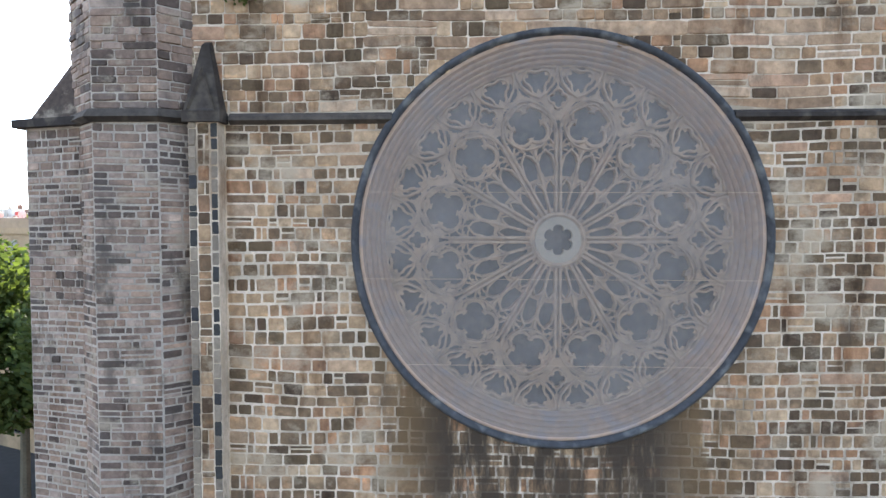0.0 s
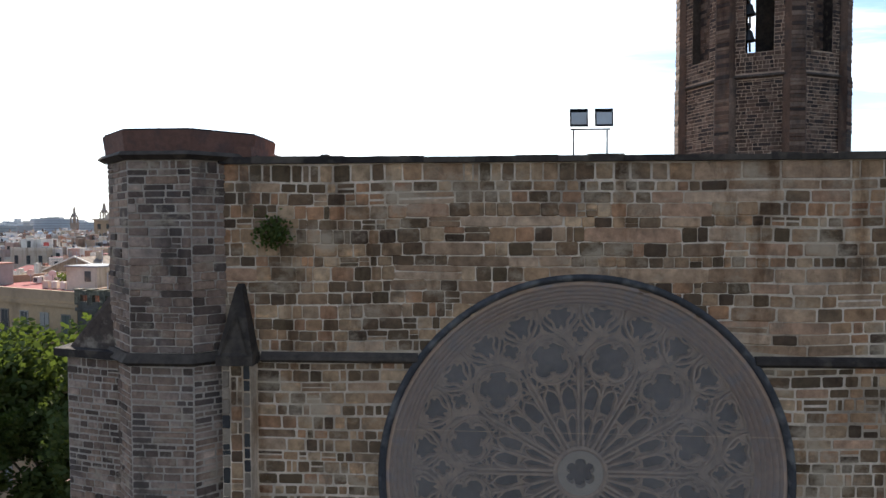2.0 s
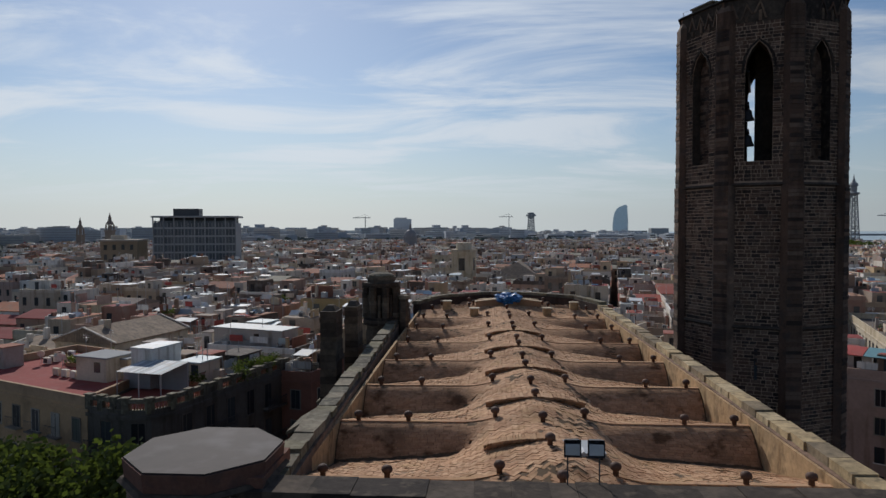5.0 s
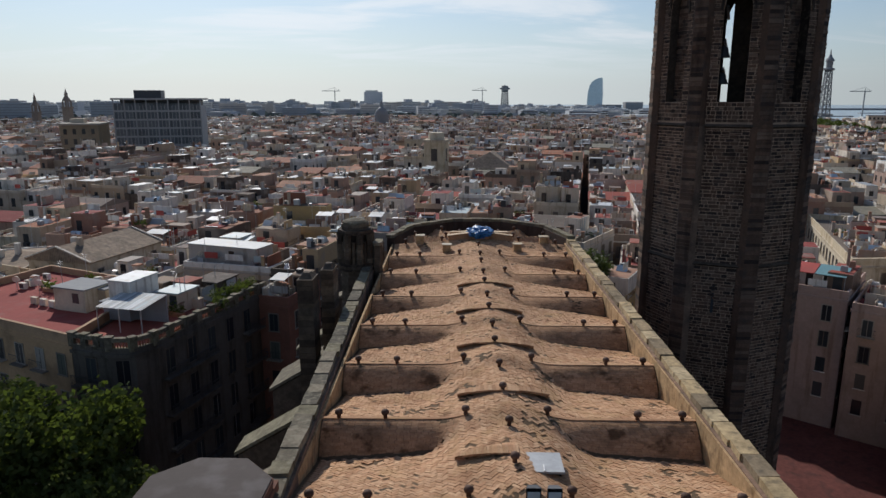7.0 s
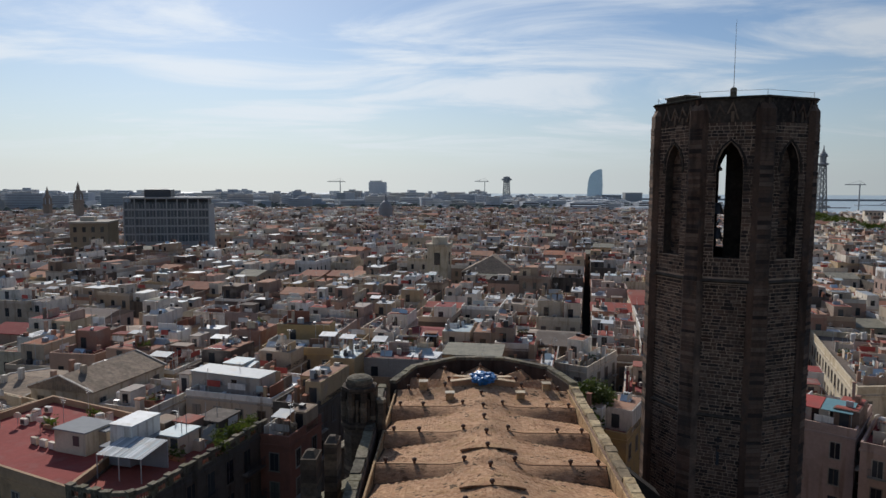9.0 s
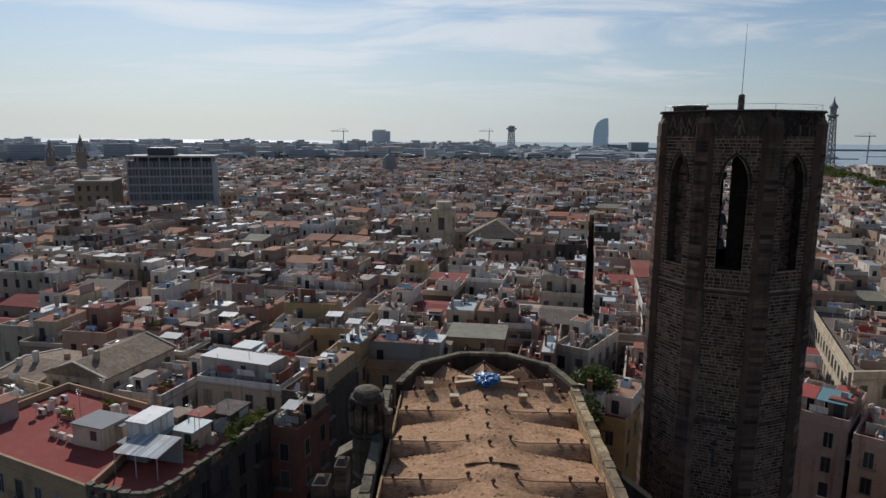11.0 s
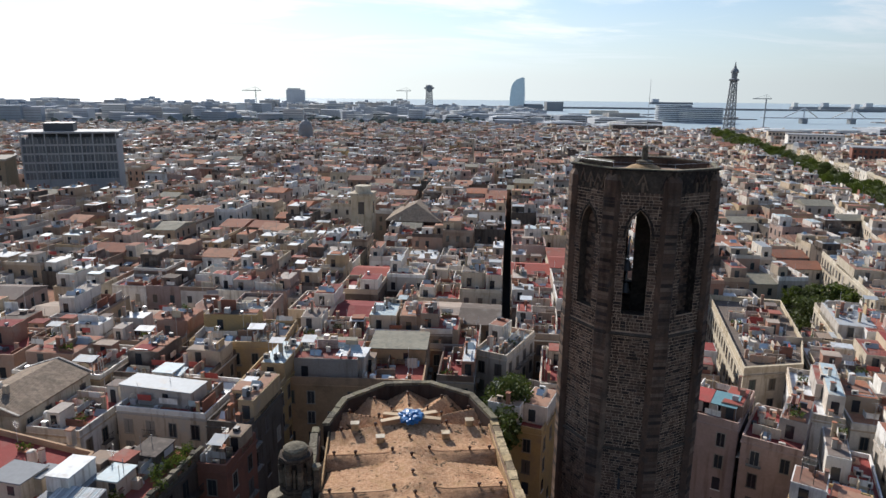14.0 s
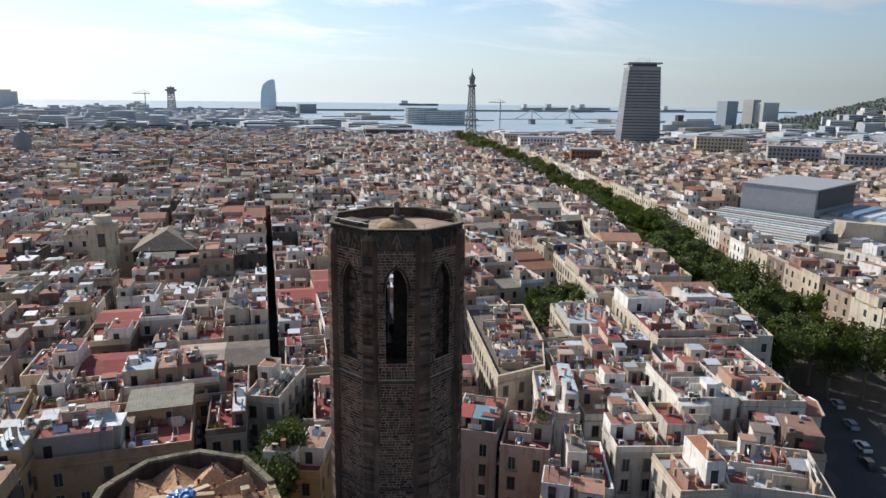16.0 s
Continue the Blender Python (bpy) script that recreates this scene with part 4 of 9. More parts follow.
for j in range(ny_):
    for i in range(nx_):
        a = j * (nx_ + 1) + i
        if not in_apse(v[a][0], v[a][1], 0.45):
            continue
        f.append((a, a + 1, a + nx_ + 2, a + nx_ + 1))
m = Mesh()
m.add(v, f, ROOF_BRICK)
vault_roof = part("vault_roof", m, church, "sunlit terracotta tiles over the vaults", smooth=True)
# ridge lips over the steep faces
for yk in ROWS_Y:
    for xa, xb in ((ROOF_L, RX - 1.7), (RX + 1.7, ROOF_R)):
        m = Mesh()
        n = 14
        vv, ff = [], []
        for i in range(n + 1):
            x = xa + (xb - xa) * i / n
            z = roof_z(x, yk + 0.02)
            vv += [(x, yk - 0.07, z - 0.03), (x, yk - 0.09, z + 0.045), (x, yk + 0.08, z + 0.05), (x, yk + 0.1, z - 0.03)]
        for i in range(n):
            a = 4 * i
            ff += [(a + q, a + 4 + q, a + 5 + q, a + 1 + q) for q in range(3)]
        m.add(vv, ff, ROOF_TILE)
        part("ridge_lip", m, church)

# arched steps across the spine
for ys, x0, x1 in ((21.9, -0.1, 2.3), (27.3, RX - 2.1, RX + 2.1), (33.4, RX - 2.1, RX + 2.1), (39.5, RX - 2.1, RX + 2.1), (45.6, RX - 2.0, RX + 2.0)):
    m = Mesh()
    vv, ff = [], []
    zc = roof_z(RX, ys) + 0.10
    for i in range(25):
        x = x0 + (x1 - x0) * i / 24
        z, d = roof_z(x, ys), (x - RX) / 2.5
        top = max(z + 0.06, zc - 0.50 * abs(d) ** 2.2) + 0.02 * noise.noise((x * 2.1, ys, 0))
        front = ys - 0.25 + 0.45 * d * d
        vv.append([(x, front + 0.30, z - 0.08), (x, front + 0.26, top - 0.10), (x, front, top - 0.09), (x, front - 0.01, top), (x, ys + 0.30, max(top + 0.02, roof_z(x, ys + 0.30) + 0.03)), (x, ys + 0.8, roof_z(x, ys + 0.8) - 0.01)])
    sq = random.Random(int(ys))
    for i in range(24):
        up = sq.uniform(-0.02, 0.025)
        a, b = [(p[0], p[1] - up, p[2] + up) for p in vv[i]], [(p[0] - 0.012, p[1] - up, p[2] + up) for p in vv[i + 1]]
        m.add(a + b, [(q, 6 + q, 7 + q, 1 + q) for q in range(3)], ROOF_COURSE)
        m.add(a[3:] + b[3:], [(q, 3 + q, 4 + q, 1 + q) for q in range(2)], ROOF_TILE)
    tagged(part("spine_step", m, church, "arched tiled step across the roof spine"), kind="stuff")

# ceramic vent caps standing on the ridges
cap_mesh = Mesh()
cap_mesh.lathe([(0.09, -0.1), (0.09, 0.18), (0.16, 0.22), (0.18, 0.30), (0.15, 0.38), (0.06, 0.43)], (0, 0, 0), KNOB, 10)
cap_data = cap_mesh.data("vent_cap", True)
on_roof, spots = [], []
for i, yk in enumerate(ROWS_Y):
    spots += [(RX + dx, yk) for dx in (-7.2, -5.2, -1.75, 1.75, 5.6, 7.5)]
    spots += [(RX, yk - 1.4), (RX - 0.05, yk + 1.6)]
for i in range(-3, 4):
    a = radians(FAN * i)
    spots += [(HUB[0] + d * math.sin(a), HUB[1] + d * math.cos(a)) for d in (3.6, 7.0)]
for x, y in spots:
    ob = tagged(new("vent_cap", cap_data), "small dark ceramic vent cap on the roof ridge", "vent cap", "vent caps on the church roof")
    ob.location = (x, y, roof_z(x, y))
    on_roof.append(ob)

# roof hatch, rib walls and tarpaulin over the apse keystone
hatch = thing("roof_hatch", "small metal-topped roof hatch on the vault", "roof hatch")
m = Mesh()
m.box(2.45, 3.65, 20.75, 21.85, 25.0, 26.15, STONE_OLD_SHADE)
part("box", m, hatch)
m = Mesh()
m.add([(2.36, 20.6, 26.15), (3.74, 20.6, 26.15), (3.74, 21.95, 26.15), (2.36, 21.95, 26.15), (2.36, 20.6, 26.24), (3.74, 20.6, 26.24), (3.74, 21.95, 26.24), (2.36, 21.95, 26.24)],
      [(4, 5, 6, 7), (0, 3, 2, 1), (0, 1, 5, 4), (1, 2, 6, 5), (2, 3, 7, 6), (3, 0, 4, 7)], METAL)
m.box(3.0, 3.05, 20.58, 21.0, 26.25, 26.3, METAL)
part("lid", m, hatch, "pale sheet-metal lid")
KEY = (1.7, 61.1)
ribs = thing("keystone_ribs", "short tiled rib walls radiating from the apse keystone", "roof ribs")
for i in range(-3, 4):
    m = Mesh()
    m.m = Matrix.Translation((KEY[0], KEY[1], 26.3)) @ Matrix.Rotation(-radians(FAN * i) + 0.014, 4, "Z")
    far = 3.0 if abs(i) > 1 else 2.3
    m.add([(-0.26, 0.5, -0.9), (0.26, 0.5, -0.9), (0.26, far, -0.9), (-0.26, far, -0.9), (-0.26, 0.5, 0.62), (0.26, 0.5, 0.62), (0.24, far, 0.34), (-0.24, far, 0.34)],
          [(4, 5, 6, 7), (0, 3, 2, 1), (0, 1, 5, 4), (1, 2, 6, 5), (2, 3, 7, 6), (3, 0, 4, 7)], ROOF_COURSE)
    rib = part("rib", m, ribs)
    # top of the rib wall, made paler than its sides to look sunlit
    m = Mesh()
    m.m = Matrix.Translation((KEY[0], KEY[1], 26.3)) @ Matrix.Rotation(-radians(FAN * i) + 0.014, 4, "Z")
    m.add([(-0.31, 0.45, 0.625), (0.31, 0.45, 0.625), (0.29, far + 0.06, 0.345), (-0.29, far + 0.06, 0.345), (-0.31, 0.45, 0.69), (0.31, 0.45, 0.69), (0.29, far + 0.06, 0.41), (-0.29, far + 0.06, 0.41)],
          [(4, 5, 6, 7), (0, 3, 2, 1), (0, 1, 5, 4), (1, 2, 6, 5), (2, 3, 7, 6), (3, 0, 4, 7)], RIB_TOP)
    part("rib_cap", m, rib, "pale tan top with sunlight in its colour")
m = Mesh()
m.lathe([(0.95, 25.6), (0.9, 26.75), (0.6, 26.85)], (KEY[0], KEY[1], 0), ROOF_COURSE, 8)
part("keystone", m, ribs)
tarp = bpy.data.meshes.new("tarpaulin")
bm = bmesh.new()
bmesh.ops.create_icosphere(bm, subdivisions=4, radius=1.0)
for p in bm.verts:
    d = p.co.normalized()
    k = 1.0 + 0.40 * noise.noise(d * 2.3) + 0.30 * noise.noise(d * 5.0)
    p.co = Vector((d.x * 1.1 * k, d.y * 1.25 * k, d.z * 0.5 * k))
bm.to_mesh(tarp)
bm.free()
tarp.materials.append(TARP)
ob = tagged(new("tarpaulin", tarp), "crumpled blue tarpaulin bundled over the apse keystone", "tarpaulin")
ob.location = (KEY[0], KEY[1] - 0.2, 26.95)
vent_mesh = Mesh()
vent_mesh.box(-0.36, 0.36, -0.3, 0.3, -0.4, 0.5, LIME)
vent_mesh.box(-0.43, 0.43, -0.37, 0.37, 0.5, 0.57, CREAM)
vent_data = vent_mesh.data("roof_vent")
for x, y in ((-3.26, 60.4), (-0.76, 58.3), (5.64, 58.6), (8.24, 60.5)):
    ob = tagged(new("roof_vent", vent_data), "small limewashed roof vent box", "roof vent", "vents on the apse roof")
    ob.location = (x, y, roof_z(x, y) + 0.15)
    on_roof.append(ob)

# the nave runs a little askew of its front, and its shaded wall more so
NAVE = Matrix.Translation((0, FY, 0)) @ Matrix.Rotation(0.014, 4, "Z") @ Matrix.Translation((0, -FY, 0))
FLARE = Matrix.Translation((NL, FY, 0)) @ Matrix.Rotation(0.036, 4, "Z") @ Matrix.Translation((-NL, -FY, 0))
for ob in church.children:
    if ob not in front_parts:
        ob.matrix_basis = (FLARE if ob in shaded_wall else NAVE) @ ob.matrix_basis
for ob in on_roof:
    ob.matrix_basis = NAVE @ Matrix.Translation(ob.location)

# floodlights on the front parapet
lamp = thing("floodlight_pair", "two floodlights on a steel frame over the parapet", "floodlight")
m = Mesh()
for x in (2.13, 2.98):
    m.tube((x, FY + 1.0, TOP - 0.05), (x, FY + 1.0, TOP + 0.78), 0.022, 0.022, DARK_METAL)
m.tube((2.05, FY + 1.0, TOP + 0.76), (3.06, FY + 1.0, TOP + 0.76), 0.022, 0.022, DARK_METAL)
part("frame", m, lamp)
for x in (2.24, 2.87):
    m = Mesh()
    v = [(x - 0.23, FY + 0.8, TOP + 0.80), (x + 0.23, FY + 0.8, TOP + 0.80), (x + 0.23, FY + 0.86, TOP + 1.26), (x - 0.23, FY + 0.86, TOP + 1.26),
         (x - 0.15, FY + 1.15, TOP + 0.90), (x + 0.15, FY + 1.15, TOP + 0.90), (x + 0.15, FY + 1.15, TOP + 1.2), (x - 0.15, FY + 1.15, TOP + 1.2)]
    m.add(v, [(4, 5, 6, 7), (0, 4, 7, 3), (1, 2, 6, 5), (3, 7, 6, 2), (0, 1, 5, 4)], DARK_METAL)
    hd = part("lamp_head", m, lamp)
    m = Mesh()
    m.box(x - 0.19, x + 0.19, FY + 0.80, FY + 0.82, TOP + 0.86, TOP + 1.16, SHEET)
    part("lens", m, hd, "pale reflector behind glass")

# ---- bell tower ----
tower = thing("bell_tower", "tall octagonal dark stone bell tower with pointed openings", "tower")
TWC, TWA, TWTURN = (24.55, 62.75), 6.55, -21.3
TW = Matrix.Translation((TWC[0], TWC[1], 0)) @ Matrix.Rotation(radians(TWTURN), 4, "Z")
HALF = TWA * math.tan(OCT)


def face_matrix(i):
    """x along the face, y inwards from it."""
    return TW @ Matrix.Rotation(i * math.pi / 4, 4, "Z") @ Matrix.Translation((0, -TWA, 0))


SILL, SPRING, APEX, OPEN = 38.9, 46.3, 48.75, 1.06
arch_line = [(-OPEN, SILL), (-OPEN, SPRING)] + [(-OPEN + 2 * OPEN * (1 - math.cos(t)), SPRING + (APEX - SPRING) / math.sin(1.047) * math.sin(t)) for t in (0.35, 0.7)] + [(0.0, APEX)]
arch_line = arch_line + [(-x, z) for x, z in arch_line[-2::-1]]


def pierced(mesh, thick, z0, z1, half, mat, line):
    """A wall panel with a pointed opening: front, back and reveal, the last two coloured for the shade inside."""
    n = len(line)
    for y in (0.0, thick):
        h = half - y * math.tan(OCT)
        v = [(-h, y, z0), (h, y, z0), (h, y, z1), (-h, y, z1)] + [(x, y, z) for x, z in line]
        mid = 4 + n // 2
        f = [(0, 1, 4 + n - 1, 4)] + [tuple([0] + list(range(4, mid + 1)) + [3]), tuple([1, 2] + list(range(mid, 4 + n)))] + [(3, mid, 2)]
        # inner face and reveal in near-black: the tower's inner shade as colour
        mesh.add(v, f if y == 0 else [tuple(reversed(q)) for q in f], mat if y == 0 else STONE_OLD_SHADE)
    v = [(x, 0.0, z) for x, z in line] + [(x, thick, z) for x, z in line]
    mesh.add(v, [(i, n + i, n + (i + 1) % n, (i + 1) % n) for i in range(n)], STONE_OLD_SHADE)


for i in range(8):
    m = Mesh()
    m.m = face_matrix(i)
    m.box(-HALF, HALF, 0.0, 1.5, 0, 37.6, MORTAR_DARK)
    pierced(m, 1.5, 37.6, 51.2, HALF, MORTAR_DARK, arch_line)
    wall = part("tower_wall", m, tower)
    if i not in (0, 4):
        m = Mesh()
        m.m = face_matrix(i)
        z = SILL
        q = random.Random(i)
        while z < APEX:
            e = z + q.uniform(0.24, 0.34)
            w = OPEN - 0.02
            x = -w
            while x < w:
                g = min(w, x + q.uniform(0.35, 0.7))
                dy_ = q.uniform(-0.03, 0.03)
                m.box(x, g - 0.02, 0.85 + dy_, 1.3, z, e - 0.02, STONE_TOWER)
                x = g
            z = e
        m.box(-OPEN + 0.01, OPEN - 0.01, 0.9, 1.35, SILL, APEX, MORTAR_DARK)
        tagged(part("infill", m, tower, "dark stones walling up the opening"), kind="stuff")
    m = Mesh()
    m.m = face_matrix(i)
    # hood over the opening
    hood = [(x * 1.28, z + (0.25 if z > SPRING else 0.0)) for x, z in arch_line if z >= SPRING]
    vv = [(x, -0.10, z) for x, z in hood] + [(x * 0.86, -0.10, z - 0.16) for x, z in hood] + [(x, 0.05, z) for x, z in hood] + [(x * 0.86, 0.05, z - 0.16) for x, z in hood]
    n = len(hood)
    ff = []
    for q in range(n - 1):
        ff += [(q, q + 1, n + q + 1, n + q), (q, 2 * n + q, 2 * n + q + 1, q + 1), (n + q, n + q + 1, 3 * n + q + 1, 3 * n + q)]
    m.add(vv, ff, STONE_OLD_SHADE)
    part("hood_mould", m, tower)
    # dark plate: recess shade between the gablets is put into its colour
    m = Mesh()
    m.m = face_matrix(i)
    m.box(-HALF + 0.3, HALF - 0.3, -0.05, 0.02, 50.35, 52.3, STONE_OLD_SHADE)
    part("frieze", m, tower, "frieze behind the gablets, dark for the shade of a recess")
    # blind gablets under the cornice
    gq = random.Random(90 + i)
    for k in range(5):
        if gq.random() < 0.2:
            continue
        m = Mesh()
        m.m = face_matrix(i)
        x, top = (k - 2) * 1.02 + gq.uniform(-0.05, 0.05), gq.uniform(51.8, 52.2)
        mat = STONE_PALE_OLD if gq.random() < 0.45 else STONE_TOWER
        for s in (-1, 1):
            foot = gq.uniform(50.5, 51.2)
            m.add([(x + s * 0.50, -0.16, foot), (x + s * 0.34, -0.16, foot), (x, -0.16, top - 0.3), (x, -0.16, top), (x + s * 0.50, 0.02, foot), (x + s * 0.34, 0.02, foot), (x, 0.02, top - 0.3), (x, 0.02, top)],
                  [(0, 1, 2, 3), (0, 3, 7, 4), (1, 5, 6, 2), (0, 4, 5, 1)], mat)
        m.box(x - 0.12, x + 0.12, -0.12, 0.02, 50.4, gq.uniform(50.8, 51.4), STONE_PALE_OLD)
        part("gablet", m, tower)
# corner piers
for i in range(8):
    m = Mesh()
    m.m = TW @ Matrix.Rotation(i * math.pi / 4 + OCT, 4, "Z") @ Matrix.Translation((0, -TWA / math.cos(OCT), 0))
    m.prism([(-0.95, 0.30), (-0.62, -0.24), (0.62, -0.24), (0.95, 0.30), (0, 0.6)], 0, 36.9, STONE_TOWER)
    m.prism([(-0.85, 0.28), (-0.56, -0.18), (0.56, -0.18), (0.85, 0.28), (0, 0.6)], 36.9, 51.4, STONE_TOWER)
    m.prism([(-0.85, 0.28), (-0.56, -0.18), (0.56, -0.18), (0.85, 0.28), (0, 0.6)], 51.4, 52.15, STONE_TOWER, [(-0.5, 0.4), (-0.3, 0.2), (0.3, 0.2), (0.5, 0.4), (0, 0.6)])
    part("corner_pier", m, tower)
for z, name in ((36.9, "string_course"), (25.0, "string_course")):
    m = Mesh()
    m.m = TW
    r = TWA / math.cos(OCT)
    base = [(r * math.sin(OCT + q * math.pi / 4), -r * math.cos(OCT + q * math.pi / 4)) for q in range(8)]

    def grown(k):
        return [(x * k, y * k) for x, y in base]
    m.prism(grown(1.012), z - 0.12, z + 0.02, STONE_OLD_SHADE, grown(1.035))
    m.prism(grown(1.035), z + 0.02, z + 0.2, STONE_OLD_SHADE, grown(1.012))
    part(name, m, tower)
for q in range(8):
    m = Mesh()
    m.m = TW
    a, b = base[q], base[(q + 1) % 8]
    m.prism([(a[0] * 1.0, a[1] * 1.0), (b[0], b[1]), (b[0] * 0.945, b[1] * 0.945), (a[0] * 0.945, a[1] * 0.945)], 51.2, 52.3, STONE_TOWER)
    wall = part("parapet", m, tower)
    m = Mesh()
    m.m = TW
    m.prism([(a[0] * 1.035, a[1] * 1.035), (b[0] * 1.035, b[1] * 1.035), (b[0] * 0.935, b[1] * 0.935), (a[0] * 0.935, a[1] * 0.935)], 52.304, 52.42, STONE_OLD_SHADE)
    m.prism([(a[0] * 1.02, a[1] * 1.02), (b[0] * 1.02, b[1] * 1.02), (b[0] * 0.95, b[1] * 0.95), (a[0] * 0.95, a[1] * 0.95)], 52.42, 52.5, STONE_COPING)
    part("coping", m, wall, "worn grey coping")
m = Mesh()
m.m = face_matrix(7)
m.box(-1.4, 1.1, 0.1, 1.6, 51.46, 52.8, STONE_OLD_SHADE)
m.box(-1.5, 1.2, 0.02, 1.7, 52.8, 52.95, STONE_COPING)
part("corner_slab", m, tower, "worn slab on the parapet")
m = Mesh()
m.m = TW
m.prism([(x * 0.94, y * 0.94) for x, y in base], 50.9, 51.45, MORTAR_DARK)
part("roof", m, tower, "flat tan roof sunk behind the parapet")
m = Mesh()
m.lathe([(2.0, 51.4), (1.85, 51.75), (1.4, 52.1), (0.8, 52.3), (0.3, 52.35)], (TWC[0], TWC[1], 0), LIME, 16)
part("dome", m, tower, "low tan dome in the middle of the roof", True)
m = Mesh()
m.m = TW
m.prism([(x * 0.93, y * 0.93) for x, y in base], 37.0, 37.5, STONE_TOWER)
part("bell_floor", m, tower)
mast = thing("lightning_mast", "thin steel mast on the tower roof", "mast")
m = Mesh()
m.lathe([(0.6, 52.2), (0.8, 52.34), (0.8, 52.62), (0.5, 52.7), (0.3, 52.75), (0.29, 54.0), (0.18, 54.1)], (TWC[0], TWC[1], 0), STONE_COPING, 10)
part("base", m, mast)
m = Mesh()
m.tube((TWC[0], TWC[1], 54.1), (TWC[0], TWC[1], 60.3), 0.035, 0.014, METAL)
part("pole", m, mast)
rail = thing("roof_railing", "thin metal railing round the tower roof", "railing")
for q in range(8):
    a, b = (TW @ Vector((*[c * 0.97 for c in base[q]], 52.45)), TW @ Vector((*[c * 0.97 for c in base[(q + 1) % 8]], 52.45)))
    m = Mesh()
    m.tube(a, a + Vector((0, 0, 0.55)), 0.02, 0.02, METAL, 4)
    part("post", m, rail)
    m = Mesh()
    m.tube(a + Vector((0, 0, 0.53)), b + Vector((0, 0, 0.53)), 0.015, 0.015, METAL, 4)
    part("top_rail", m, rail)
m = Mesh()
m.m = face_matrix(0)
m.box(-0.12, 0.12, -0.02, 0.1, 20.4, 23.2, WINDOW)
part("slit_window", m, tower)
# bells on a frame inside the openings
bell_mesh = Mesh()
bell_mesh.lathe([(0.55, 0.0), (0.50, 0.12), (0.36, 0.45), (0.30, 0.80), (0.16, 0.95), (0.05, 1.0)], (0, 0, 0), DARK_METAL, 14)
bell_data = bell_mesh.data("bell", True)
# added core, not seen itself: hides the sky behind, coloured for inner shade
m = Mesh()
m.m = TW
m.box(-0.35, 1.9, -2.2, 2.2, 37.5, 49.6, STONE_OLD_SHADE)
part("stair_core", m, tower)
for z in (41.6, 43.9, 46.6):
    m = Mesh()
    m.m = TW
    m.box(-0.95, -0.75, -4.9, 4.9, z, z + 0.2, DARK_METAL)
    part("bell_beam", m, tower, "dark timber beam that carries the bells")
for z in (40.4, 42.6):
    ob = tagged(new("bell", bell_data), "dark bronze bell hanging in the tower opening", "bell", "tower bells")
    ob.location = TW @ Vector((-0.85, -4.2, z))

def coursed(mesh, poly, z0, z1, mat, seed, rows=(0.28, 0.46)):
    """Courses of worn stone, each a little out of line with the next."""
    q = random.Random(seed)
    mx_, my_ = sum(p[0] for p in poly) / len(poly), sum(p[1] for p in poly) / len(poly)
    z = z0
    while z < z1 - 0.05:
        e = min(z1, z + q.uniform(*rows))
        if z1 - e < 0.15:
            e = z1
        k, ox_, oy_ = q.uniform(0.955, 1.0), q.uniform(-0.03, 0.03), q.uniform(-0.03, 0.03)
        mesh.prism([(mx_ + ox_ + (x - mx_) * k * q.uniform(0.985, 1), my_ + oy_ + (y - my_) * k * q.uniform(0.985, 1)) for x, y in poly], z, e - 0.015, mat)
        z = e


# ---- buttresses, stair pinnacle and chapel roofs along the shaded side ----
pin = thing("stair_pinnacle", "octagonal blackened stone stair pinnacle with open niches", "pinnacle")
PC = (-8.35, 50.6)
m = Mesh()
m.prism(ngon(PC, 1.16, 8, OCT), 0, 26.19, STONE_PIER)
part("shaft", m, pin)
m = Mesh()
coursed(m, ngon(PC, 1.28, 8, OCT), 10.0, 26.0, STONE_PIER, 5)
tagged(part("joined_stone", m, pin), kind="stuff")
m = Mesh()
coursed(m, ngon(PC, 1.5, 8, OCT), 26.0, 26.6, STONE_OLD_SHADE, 9, (0.15, 0.25))
part("corbel_ring", m, pin, "blackened corbel ring below the niches")
for k in range(8):
    a = OCT + k * math.pi / 4
    m = Mesh()
    coursed(m, ngon((PC[0] + 1.22 * math.cos(a), PC[1] + 1.22 * math.sin(a)), 0.29, 6), 26.6, 28.9, STONE_PIER, k)
    tagged(part("corner_shaft", m, pin), kind="stuff")
    m = Mesh()
    b = k * math.pi / 4
    m.prism(ngon((PC[0] + 1.16 * math.cos(b), PC[1] + 1.16 * math.sin(b)), 0.13, 6), 26.6, 28.3, STONE_PIER)
    part("niche_shaft", m, pin)
m = Mesh()
m.prism(ngon(PC, 0.98, 8, OCT), 26.6, 28.95, STONE_OLD_SHADE)
part("core", m, pin)
m = Mesh()
coursed(m, ngon(PC, 1.52, 8, OCT), 28.9, 29.25, STONE_OLD_SHADE, 3, (0.15, 0.2))
coursed(m, ngon(PC, 1.15, 8, OCT), 29.24, 29.66, STONE_PIER, 4, (0.2, 0.3))
part("lantern", m, pin, "lantern with worn corner shafts")
m = Mesh()
m.lathe([(1.02, 29.62), (1.0, 29.8), (0.8, 29.92), (0.4, 30.02), (0.1, 30.05)], (PC[0], PC[1], 0), STONE_COPING, 12)
part("cap", m, pin, "low domed cap of pale stone")
m = Mesh()
coursed(m, ngon((PC[0] + 1.75, PC[1] - 0.4), 0.42, 6), 20.0, 28.0, STONE_PIER, 6)
m.prism(ngon((PC[0] + 1.75, PC[1] - 0.4), 0.44, 6), 28.0, 28.25, STONE_COPING)
tagged(part("side_shaft", m, pin, "small side shaft with a pale capstone"), "small side shaft with a pale capstone", kind="stuff")
